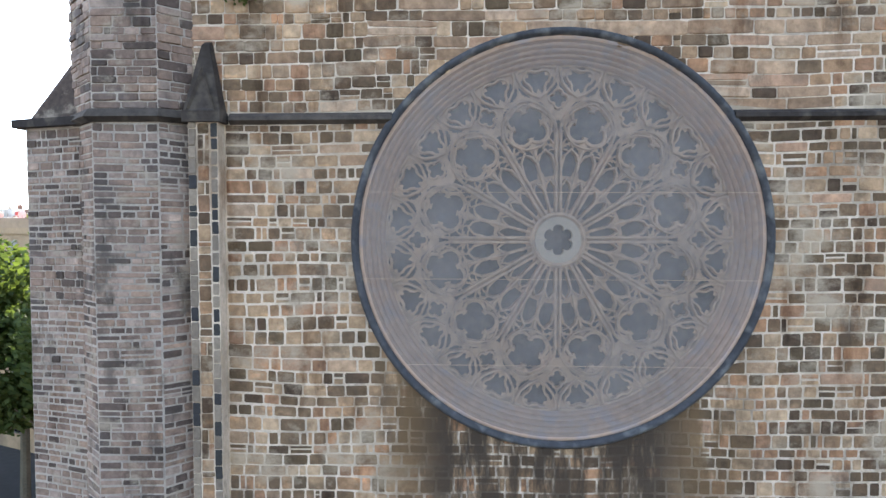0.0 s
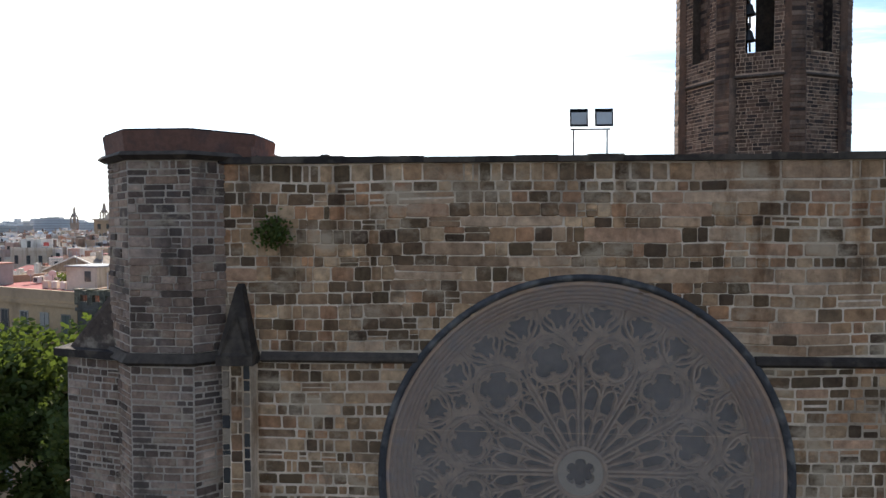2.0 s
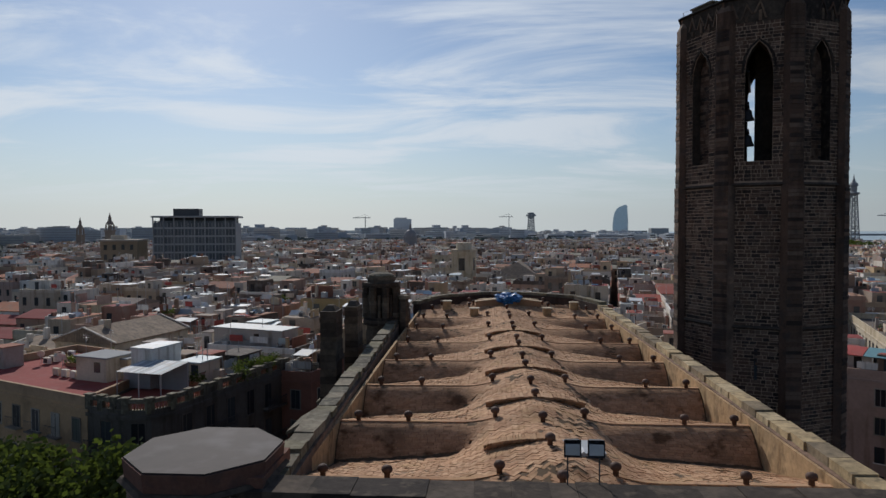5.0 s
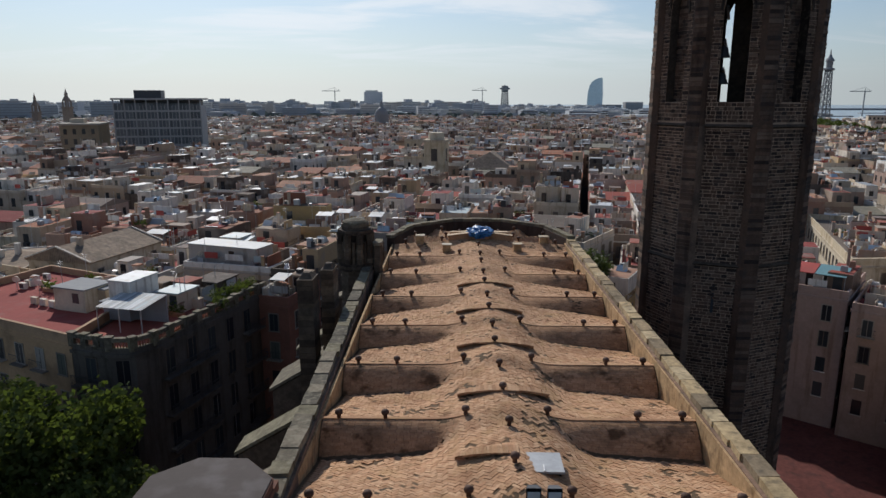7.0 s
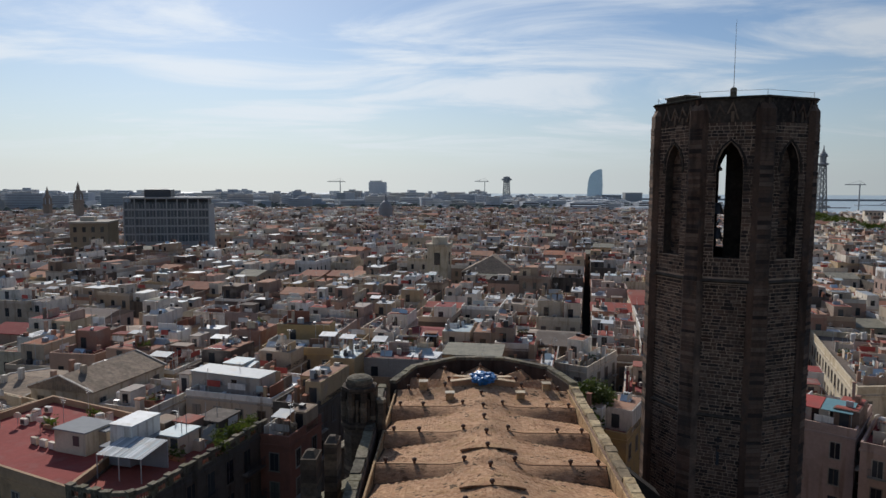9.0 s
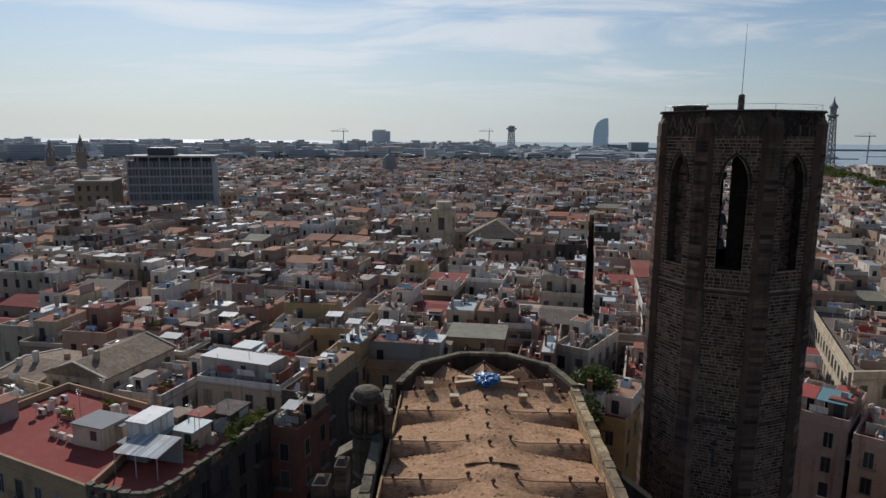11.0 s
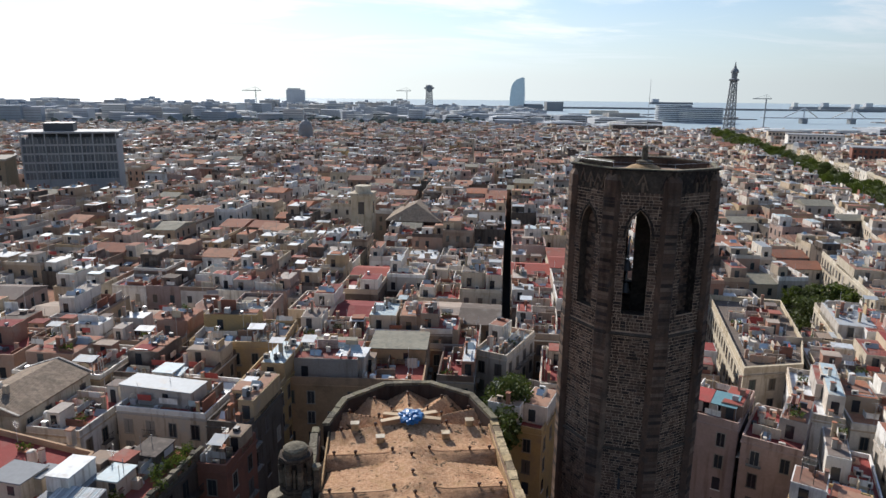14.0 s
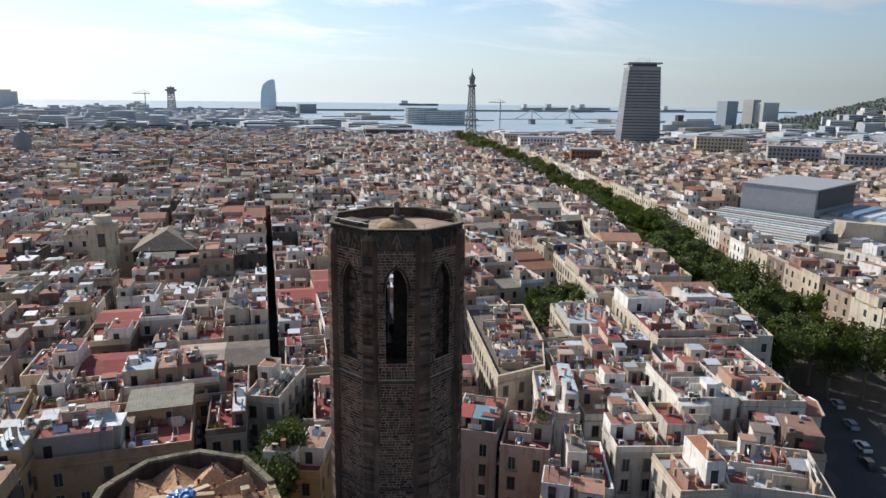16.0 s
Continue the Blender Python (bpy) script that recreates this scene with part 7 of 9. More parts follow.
for i, (x, y, tn) in enumerate(((-43.5, 63.5, -24), (-42.2, 62.9, -24), (-40.9, 62.3, -24), (-28.8, 69.5, 70), (-28.5, 68.4, 70), (-25.9, 66.8, 74), (-33.9, 66.8, -24), (-34.9, 67.2, -24), (-45.0, 68.8, -24), (-46.2, 69.4, -24))):
    ob = tagged(new("air_conditioner", AC_DATA), "white air-conditioning unit on the roof terrace", "air conditioner", "roof air conditioners")
    ob.location, ob.rotation_euler = (x, y, 18.66 if x < -33.4 else 18.45), (0, 0, radians(tn))
pq = random.Random(31)
for i, (x, y) in enumerate(((-24.3, 66.0), (-23.6, 67.6), (-23.2, 69.0), (-24.9, 64.4), (-23.9, 62.0), (-22.9, 66.4))):
    ob = thing("potted_shrub", "green shrub in a pot on the roof terrace", "plant", "terrace plants", at=(x, y, 18.445))
    m = Mesh()
    m.lathe([(0.2, 0), (0.28, 0.4), (0.26, 0.42)], (0, 0, 0), TERRACOTTA, 10)
    part("pot", m, ob)
    m = Mesh()
    for _ in range(260):
        o = Vector((pq.gauss(0, 0.35), pq.gauss(0, 0.35), 0.95 + pq.gauss(0, 0.35)))
        n1 = Vector((pq.gauss(0, 1), pq.gauss(0, 1), pq.gauss(0, 1))).normalized()
        n2 = n1.orthogonal().normalized()
        m.add([o + n1 * 0.13, o + n2 * 0.08, o - n1 * 0.13, o - n2 * 0.08], [(0, 1, 2, 3)], LEAF)
    part("leaves", m, ob)


def scatter_roof(poly, z, count, seed):
    """Loose roof things inside a plot."""
    q = random.Random(seed)
    xs, ys = [p[0] for p in poly], [p[1] for p in poly]
    done = 0
    while done < count:
        x, y = q.uniform(min(xs), max(xs)), q.uniform(min(ys), max(ys))
        inside = all((b[0] - a[0]) * (y - a[1]) - (b[1] - a[1]) * (x - a[0]) > 1.2 * math.hypot(b[0] - a[0], b[1] - a[1]) for a, b in zip(poly, poly[1:] + poly[:1]))
        if not inside:
            continue
        kind = q.choice(("chimney", "chimney", "ac", "screen", "tank", "aerial", "plants", "hut", "dish"))
        a, b, c = {"chimney": (0.5, 0.5, q.uniform(0.9, 2.2)), "ac": (0.9, 0.4, 0.75), "screen": (q.uniform(1.5, 4), 0.14, 1.3), "tank": (1.0, 1.0, 1.3), "aerial": (0, 0, 3.5), "plants": (1.8, 0.5, 1.0), "hut": (2.0, 2.2, 2.2), "dish": (0.8, 0.8, 1)}[kind]
        m = Mesh()
        m.m = Matrix.Translation((x, y, 0)) @ Matrix.Rotation(radians(-20), 4, "Z")
        put_clutter(m, (kind, -a / 2, a / 2, -b / 2, b / 2, c), z, q)
        solid(PART_NAMES.get(kind, kind), m, {"chimney": "plastered chimney with a tile cap on the terrace", "ac": "white air-conditioning unit on the roof terrace", "screen": "low plastered screen wall on the terrace", "tank": "round white water tank on the terrace", "aerial": "thin metal television aerial on the roof", "plants": "planter with green shrubs on the terrace", "hut": "small plastered roof hut on the terrace", "dish": "white satellite dish on a short pole"}[kind], kind, "things on the corner terraces")
        done += 1


scatter_roof([(-54.0, 64.5), (-44.0, 66.0), (-34.5, 66.5), (-34.5, 69.5), (-50.0, 76.5)], 18.645, 16, 5)
scatter_roof([(-32.8, 60.0), (-26.0, 58.0), (-22.3, 69.4), (-27.5, 71.6), (-32.6, 69.0)], 18.445, 12, 6)
block = [(55.5, 93.6), (66.0, 94.6), (73.0, 106.0), (82.0, 128.0), (68.5, 132.6)]
poly_house(block, 16.0, CREAM, DECK_DARK, "long cream house block with a cluttered flat roof", (0, 1, 2, 4), 1.0, seed=8, balconies=0.1)
scatter_roof(block, 16.045, 34, 9)
LOOSE.m = Matrix.Translation((68.2, 111.0, 0)) @ Matrix.Rotation(radians(-20), 4, "Z")
loose_things(LOOSE, random.Random(19), 9.5, 28.0, 16.045, [], 150)
LOOSE.m = Matrix.Translation((-28.0, 66.0, 0)) @ Matrix.Rotation(radians(-16), 4, "Z")
loose_things(LOOSE, random.Random(23), 6.0, 9.0, 18.445, [], 60)
NEAR = [
    # the block across the lane on the shaded side
    (-60.0, 72.0, 9.0, 17.0, 17.5, -24.0, PLASTER, DECK),
    (-19.3, 71.2, 3.6, 7.6, 17.6, -14.0, BRICKRED, DECK),
    (-18.9, 80.5, 5.4, 10.5, 18.8, -14.0, DARKWALL, DECK),
    (-17.6, 92.0, 6.0, 12.0, 18.6, -10.0, OCHRE, DECK_RED),
    (-28.5, 86.0, 12.5, 11.0, 18.0, -14.0, PLASTER_WHITE, DECK_RED),
    (-49.4, 86.6, 13.5, 9.5, 19.2, 77.0, CREAM, OLD_TILE),
    (-40.6, 84.0, 7.4, 12.0, 17.0, -14.0, PLASTER_WHITE, DECK_RED),
    (-59.6, 88.0, 8.0, 13.0, 17.4, -13.0, PLASTER, OLD_TILE),
    (-33.0, 98.5, 14.0, 11.0, 17.5, -12.0, PLASTER, DECK),
    (-48.0, 100.5, 14.0, 12.0, 17.5, -12.0, PLASTER, DECK),
    (-24.5, 108.0, 15.0, 11.0, 18.6, -5.0, OCHRE, DECK),
    (-41.0, 113.5, 13.0, 11.0, 17.0, -10.0, PLASTER, DECK),
    (-54.0, 115.0, 11.0, 11.0, 17.0, -10.0, PLASTER, DECK),
    # behind the apse
    (-5.0, 97.4, 21.0, 15.0, 17.2, -7.0, YELLOWED, DECK_RED),
    (8.0, 109.5, 5.5, 6.5, 18.8, -8.0, PLASTER, SHEET),
    (-10.0, 112.5, 12.0, 11.5, 17.5, -6.0, PLASTER_WHITE, DECK_RED),
    (1.5, 116.0, 10.0, 11.0, 17.0, -8.0, PLASTER_WHITE, DECK),
    (10.5, 98.0, 5.6, 12.0, 16.5, -10.0, PLASTER, DECK_RED),
    (11.5, 111.0, 8.5, 12.5, 16.5, -10.0, PLASTER, DECK_RED),
    (19.2, 104.6, 5.8, 13.0, 17.5, -32.0, PLASTER_WHITE, SHEET),
    (28.0, 117.0, 9.0, 14.0, 16.0, -12.0, PLASTER, DECK_RED),
    (19.6, 87.6, 8.0, 13.5, 14.0, -28.0, OCHRE, DECK_RED),
    (29.0, 99.0, 9.5, 16.0, 15.0, -14.0, PLASTER, DECK_RED),
    # right of the tower
    (38.5, 88.0, 9.0, 12.0, 15.5, -38.0, PLASTER, DECK_RED),
    (45.5, 82.5, 8.0, 12.0, 16.4, -38.0, PINK, DECK_RED),
    (50.8, 76.0, 7.0, 11.0, 15.8, -38.0, PINK, DECK_RED),
    (48.5, 61.5, 8.0, 8.0, 14.5, -38.0, OCHRE, RED_SHEET),
    (38.0, 105.0, 9.5, 14.0, 15.5, -20.0, PLASTER, DECK),
    (40.0, 119.0, 10.5, 12.0, 15.5, -18.0, PLASTER, DECK),
    (50.0, 101.5, 9.0, 10.0, 14.0, -19.0, PLASTER, DECK_RED),
    (51.0, 117.0, 9.0, 15.0, 15.0, -19.0, PLASTER, DECK),
    # between the long cream block and the boulevard
    (61.5, 85.0, 5.6, 14.5, 16.2, -28.0, PLASTER_WHITE, SHEET),
    (69.8, 81.2, 10.0, 10.4, 14.8, -22.0, PLASTER, TERRACOTTA),
    (77.2, 100.4, 11.5, 14.5, 14.8, -23.0, CREAM, TERRACOTTA),
    (86.6, 96.2, 8.0, 13.0, 15.6, -24.0, PLASTER_WHITE, DECK_RED),
    (89.5, 114.5, 9.5, 20.0, 15.8, -22.0, CREAM, DECK),
    (82.2, 113.5, 4.6, 11.0, 13.2, -22.0, PLASTER, DECK_RED),
    (109.0, 106.0, 19.0, 26.0, 17.0, -21.4, CREAM, DECK_RED),
    (121.5, 147.5, 17.5, 40.0, 16.2, -20.6, CREAM, DECK),
    (98.3, 85.5, 16.0, 15.5, 15.8, -22.0, PLASTER_WHITE, DECK_RED),
    (84.0, 77.5, 9.0, 13.0, 17.3, -22.0, PLASTER_WHITE, TERRACOTTA),
    (78.6, 88.2, 8.0, 7.0, 14.2, -22.0, PLASTER_WHITE, DECK_RED),
    (66.2, 67.0, 11.2, 6.4, 16.0, -23.0, PLASTER_WHITE, DECK_RED),
    (76.2, 70.0, 7.6, 9.5, 15.2, -23.0, CREAM, DECK_RED),
    (94.5, 72.0, 9.5, 9.5, 16.4, -25.0, PLASTER_WHITE, SHEET),
    (87.3, 62.0, 10.0, 8.0, 13.8, -38.0, PLASTER, DECK),
    (98.6, 68.2, 6.0, 6.0, 14.8, -35.0, CREAM, TERRACOTTA),
    (75.5, 54.0, 11.5, 10.5, 15.5, -38.0, PLASTER_WHITE, SHEET),
    (55.0, 67.4, 5.3, 11.0, 14.0, -30.0, PLASTER_WHITE, DECK_RED),
    (63.7, 56.8, 6.0, 8.0, 16.6, -20.0, CREAM, TERRACOTTA),
]
for x, y, w, d, h, turn, wall, deck in NEAR:
    if x > 54:
        w, d = w * 1.1, d * 1.14       # these stand wall to wall
    st = "tile" if deck in (FIBRE, OLD_TILE) or (deck is TERRACOTTA and hr.random() < 0.25) else "flat"
    house(x, y, w, d, h, turn, hr, 2, wall, deck, st)

LOOSE.m = None
solid("roof_clutter", LOOSE, "low walls, rails, pipes and small gear on the terraces", "roof clutter", kind="stuff")
shelter = thing("terrace_shelter", "red and blue-green sheet shelter on the pink house terrace", "shelter", at=(43.4, 80.2, 16.44), turn=-38)
for x0, x1, mat, words in ((-4.2, 0.2, RED_SHEET, "red sheet roof"), (0.3, 3.6, TEAL_SHEET, "blue-green sheet roof")):
    m = Mesh()
    m.add([(x0, -1.6, 2.2), (x1, -1.6, 2.2), (x1, 1.8, 2.75), (x0, 1.8, 2.75), (x0, -1.6, 2.12), (x1, -1.6, 2.12), (x1, 1.8, 2.67), (x0, 1.8, 2.67)], [(0, 1, 2, 3), (7, 6, 5, 4), (0, 4, 5, 1), (1, 5, 6, 2), (2, 6, 7, 3), (3, 7, 4, 0)], mat)
    part("sheet", m, shelter, words)
m = Mesh()
m.box(-4.1, 3.5, 1.6, 1.75, 0.0, 2.66, PLASTER_WHITE)
part("back_wall", m, shelter)
for x in (-4.1, -1.5, 1.2, 3.5):
    m = Mesh()
    m.box(x - 0.04, x + 0.04, -1.55, -1.47, 0, 2.14, METAL)
    part("post", m, shelter)


# ---- trees ----
def crown_mesh(seed, r, h, clumps, leaf):
    q = random.Random(seed)
    m = Mesh()
    hubs = []
    for _ in range(9):
        a, e = q.uniform(0, 6.283), q.uniform(-0.35, 1.0)
        k = q.uniform(0.35, 0.75)
        hubs.append((Vector((math.cos(a) * r * k, math.sin(a) * r * k, h * 0.5 + e * h * 0.42)), q.uniform(0.32, 0.55) * r))
    for _ in range(clumps):
        c, cr = q.choice(hubs)
        d = Vector((q.gauss(0, 1), q.gauss(0, 1), q.gauss(0, 1))).normalized()
        p = c + d * cr * q.uniform(0.55, 1.08)
        for _ in range(3):
            o = p + Vector((q.uniform(-1, 1), q.uniform(-1, 1), q.uniform(-1, 1))) * leaf
            n1 = Vector((q.gauss(0, 1), q.gauss(0, 1), q.gauss(0, 0.7))).normalized()
            n2 = n1.orthogonal().normalized()
            s = leaf * q.uniform(0.6, 1.2)
            m.add([o + n1 * s, o + n2 * s * 0.6, o - n1 * s, o - n2 * s * 0.6], [(0, 1, 2, 3)], LEAF)
    return m.data("crown")


def trunk_mesh(seed, h, r):
    q = random.Random(seed)
    m = Mesh()
    m.tube((0, 0, 0), (0.1, 0, h * 0.45), 0.3, 0.22, BARK, 8)
    for k in range(6):
        a = k * 1.05 + q.uniform(-0.3, 0.3)
        m.tube((0.1, 0, h * q.uniform(0.36, 0.45)), (math.cos(a) * r * 0.65, math.sin(a) * r * 0.65, h * q.uniform(0.65, 0.85)), 0.15, 0.04, BARK, 6)
    return m.data("trunk")


CROWNS = [crown_mesh(s, 4.6, 9.5, 900, 0.36) for s in (1, 2, 3)]
TRUNKS = [trunk_mesh(s, 12.0, 4.6) for s in (1, 2, 3)]
BIG = [crown_mesh(s, 5.2, 10.5, 3600, 0.26) for s in (11, 12)]


def tree(x, y, scale, turn, k, big=False, label="leafy green plane tree on the boulevard", group="boulevard trees"):
    ob = thing("tree", label, "tree", group, at=(x, y, 0), turn=turn)
    ob.scale = (scale,) * 3
    part("trunk", TRUNKS[k % 3], ob)
    c = part("crown", BIG[k % 2] if big else CROWNS[k % 3], ob)
    c.location = (0, 0, 4.2)
    return ob


for i, (x, y, s) in enumerate(((-30.0, 44.0, 1.17), (-37.5, 45.5, 1.1), (-25.5, 41.0, 0.95), (-33.0, 38.5, 0.98), (-41.0, 40.0, 1.05))):
    tree(x, y, s, i * 70, i, True, "leafy green plane tree in the church square", "square trees")
tree(14.5, 85.0, 1.25, 20, 1, True, "leafy green tree behind the church apse", "court trees")
tree(17.5, 88.0, 1.1, 80, 2, True, "leafy green tree behind the church apse", "court trees")
tr = random.Random(4)
for x, y in ((94, 135), (99, 138), (104, 141), (97, 143), (102, 136)):
    tree(x, y, tr.uniform(1.05, 1.2), tr.uniform(0, 360), tr.randrange(3), False, "leafy green tree in a courtyard", "court trees")
for a, b in zip(AVENUE, AVENUE[1:]):
    dx, dy = b[0] - a[0], b[1] - a[1]
    q = math.hypot(dx, dy)
    n = int(q / 8.0)
    for k in range(n):
        for s in (-8.5, 0.0, 8.5) if a[1] < 300 else (-7.0, 7.0):
            t = (k + tr.uniform(0.2, 0.8)) / n
            if a[1] + dy * t < 84:
                continue
            tree(a[0] + dx * t + s * dy / q + tr.uniform(-1, 1), a[1] + dy * t - s * dx / q, tr.uniform(1.0, 1.32), tr.uniform(0, 360), tr.randrange(3))


# ---- cars on the street by the boulevard ----
def car(x, y, turn, paint, words):
    ob = thing("car", words, "car", "cars in the street", at=(x, y, 0), turn=turn)
    m = Mesh()
    m.prism([(-2.1, -0.8), (2.0, -0.8), (2.1, 0.0), (2.0, 0.8), (-2.1, 0.8)], 0.25, 0.85, paint, [(-2.05, -0.78), (1.9, -0.76), (2.0, 0.0), (1.9, 0.76), (-2.05, 0.78)])
    part("body", m, ob)
    m = Mesh()
    m.prism([(-1.7, -0.74), (0.9, -0.74), (0.9, 0.74), (-1.7, 0.74)], 0.85, 1.4, WINDOW, [(-1.4, -0.62), (0.3, -0.62), (0.3, 0.62), (-1.4, 0.62)])
    part("windows", m, ob)
    m = Mesh()
    m.box(-1.4, 0.3, -0.62, 0.62, 1.4, 1.46, paint)
    part("roof", m, ob)
    for wx in (-1.35, 1.3):
        for wy in (-0.8, 0.62):
            m = Mesh()
            m.tube((wx, wy, 0.31), (wx, wy + 0.18, 0.31), 0.31, 0.31, DARK_METAL, 12)
            part("wheel", m, ob)


for i, (x, y, tn) in enumerate(((123.0, 70.2, 62), (118.0, 66.0, 62), (129.5, 77.0, 60), (136.0, 84.5, 60))):
    car(x, y, tn, (PLASTER_WHITE, DARK_METAL, METAL, SHEET)[i], "parked car in the street beside the houses")

# ---- landmarks far off ----
def at_az(az, dist):
    return dist * math.sin(radians(az)), dist * math.cos(radians(az))


# harbour water and the open sea
m = Mesh()
m.box(-3500, 4600, 1330, 4900, 0.05, 0.3, SEA)
m.box(440, 3000, 1080, 1329.9, 0.05, 0.3, SEA)
solid("water", m, "pale blue harbour and open sea under haze", "water", kind="structure")

office = thing("office_block", "grey curtain-walled office slab with a dark roof storey", "office building")
ox, oy = at_az(-24.3, 345)
office.location, office.rotation_euler = (ox, oy, 0), (0, 0, radians(14))
m = Mesh()
m.box(-19, 19, 0, 20, 0, 36.0, OFFICE)
part("wall", m, office)
m = Mesh()
m.box(-20, 20, -1.0, 21, 38.6, 39.4, OFFICE)
part("roof", m, office)
m = Mesh()
m.box(-17, 18, 4, 18, 36.0, 38.6, DARK_METAL)
m.box(-11, 1, 5, 15, 39.4, 43, DARK_METAL)
part("roof_storey", m, office, "dark recessed roof storey")
for k in range(9):
    m = Mesh()
    m.box(-19.2 + k * 4.75 - 0.22, -19.2 + k * 4.75 + 0.22, -0.7, 0.2, 0, 38.6, OFFICE)
    part("pillar", m, office)
for fl in range(9):
    m = Mesh()
    m.box(-19.1, 19.1, -0.25, 0.2, 2.0 + fl * 3.9, 2.7 + fl * 3.9, OFFICE)
    part("floor_band", m, office)
    for k in range(24):
        if fl > 3:
            m = Mesh()
            m.box(-18.8 + k * 1.57, -17.5 + k * 1.57, -0.1, 0.1, 2.75 + fl * 3.9, 5.8 + fl * 3.9, OFFICE_GLASS)
            part("window", m, office)

sail = thing("sail_hotel", "tall sail-shaped blue glass hotel by the sea", "hotel")
sx, sy = at_az(10.8, 2250)
m = Mesh()
prof = [(-26, 0), (22, 0), (23, 50), (20, 97), (16, 99), (8, 97.5), (-4, 93), (-14, 85), (-20, 75), (-24, 60), (-26, 35)]
v = [(sx + px_, sy, pz * 1.07) for px_, pz in prof] + [(sx + px_ + 6, sy + 25, pz * 1.07) for px_, pz in prof]
k = len(prof)
m.add(v, [tuple(range(k)), tuple(range(2 * k - 1, k - 1, -1))] + [(i, k + i, k + (i + 1) % k, (i + 1) % k) for i in range(k)], GLASS_BLUE)
part("curtain_wall", m, sail)
m = Mesh()
m.box(sx + 24, sx + 80, sy - 20, sy + 20, 0, 22, CONCRETE)
m.box(sx + 95, sx + 150, sy - 10, sy + 30, 0, 30, CONCRETE)
part("podium", m, sail)


def lattice_tower(name, label, az, dist, high, spread, top, taper=0.62, thick=1.0):
    ob = thing(name, label, "tower")
    x, y = at_az(az, dist)
    m = Mesh()
    lv = 10
    for k in range(lv):
        za, zb = high * k / lv, high * (k + 1) / lv
        ra, rb = spread * (1 - taper * k / lv), spread * (1 - taper * (k + 1) / lv)
        ca = [(x + sx_ * ra, y + sy_ * ra, za) for sx_, sy_ in ((-1, -1), (1, -1), (1, 1), (-1, 1))]
        cb = [(x + sx_ * rb, y + sy_ * rb, zb) for sx_, sy_ in ((-1, -1), (1, -1), (1, 1), (-1, 1))]
        for i in range(4):
            j = (i + 1) % 4
            m.tube(ca[i], cb[i], 0.7 * thick, 0.7 * thick, STEEL_FAR, 4, False)
            m.tube(ca[i], cb[j], 0.35 * thick, 0.35 * thick, STEEL_FAR, 4, False)
            m.tube(ca[j], cb[i], 0.35 * thick, 0.35 * thick, STEEL_FAR, 4, False)
            m.tube(cb[i], cb[j], 0.4 * thick, 0.4 * thick, STEEL_FAR, 4, False)
    part("lattice", m, ob)
    m = Mesh()
    m.lathe(top, (x, y, high), STEEL_FAR, 12)
    part("cabin", m, ob)
    return ob


lattice_tower("cableway_tower", "steel lattice cableway tower with a wide head", 3.45, 1880, 59, 10.5, [(7, -2), (9, 0), (9.5, 5), (14, 6), (14, 10), (12, 6.5), (12, 10), (9, 10.5), (9, 15), (2, 16), (1, 17)], 0.3, 1.9)
lattice_tower("cableway_tower", "tall steel lattice cableway tower with an upper gallery", 27.4, 1130, 80, 6.4, [(3, -2), (7.5, 0), (7.5, 2), (4, 3), (4.5, 11), (6, 12), (5, 15), (2.5, 18), (1, 22), (0.4, 28)], 0.5, 1.2)

colom = thing("office_tower", "tapering banded office tower with an overhanging flat crown", "tower block")
tx, ty = at_az(41.0, 850)
for k in range(28):
    wd = 24 - 5.5 * k / 28
    z = k * 3.45
    for name, inset, za, zb, mat in (("floor_slab", 0.0, z, z + 1.9, CONCRETE), ("window_band", 0.7, z + 1.9, z + 3.45, OFFICE_GLASS)):
        m = Mesh()
        m.m = Matrix.Translation((tx, ty, 0)) @ Matrix.Rotation(radians(-28), 4, "Z")
        m.box(-wd + inset, wd - inset, -wd * 0.8 + inset, wd * 0.8 - inset, za, zb, mat)
        part(name, m, colom)
m = Mesh()
m.m = Matrix.Translation((tx, ty, 0)) @ Matrix.Rotation(radians(-28), 4, "Z")
m.box(-18, 18, -15, 15, 96.6, 101, CONCRETE)
m.box(-14, 14, -12, 12, 101, 104, WINDOW)
m.box(-19.5, 19.5, -16, 16, 104, 105.6, CONCRETE)
for q in range(7):
    m.box(-8 + q * 2.6, -7.6 + q * 2.6, -0.2, 0.2, 106, 109 + (q * 37) % 5, METAL)
part("crown", m, colom)

opera = thing("opera_house", "grey windowless theatre block with white stepped terraces", "theatre")
OM = Matrix.Translation((243.6, 209, 0)) @ Matrix.Rotation(radians(-75), 4, "Z")
m = Mesh()
m.m = OM
m.box(0, 31, 0, 42, 0, 29.5, OPERA_GREY)
part("stage_tower", m, opera, "plain grey metal-clad stage tower")
# dark panel stands in for a recessed upper band
m = Mesh()
m.m = OM
m.box(31.004, 31.4, 2, 40, 21.5, 29.3, DARK_METAL)
part("upper_screen", m, opera, "dark panel added for the recessed upper band of the stage tower")
m = Mesh()
m.m = OM
m.add([(-0.3, -0.3, 29.504), (31.5, -0.3, 29.504), (31.5, 42.3, 29.504), (-0.3, 42.3, 29.504), (-0.3, -0.3, 29.9), (31.5, -0.3, 29.9), (31.5, 42.3, 30.6), (-0.3, 42.3, 30.6)], [(4, 5, 6, 7), (0, 1, 5, 4), (1, 2, 6, 5), (2, 3, 7, 6), (3, 0, 4, 7)], OPERA_GREY)
part("roof", m, opera, "grey sloping metal roof")
m = Mesh()
m.m = OM
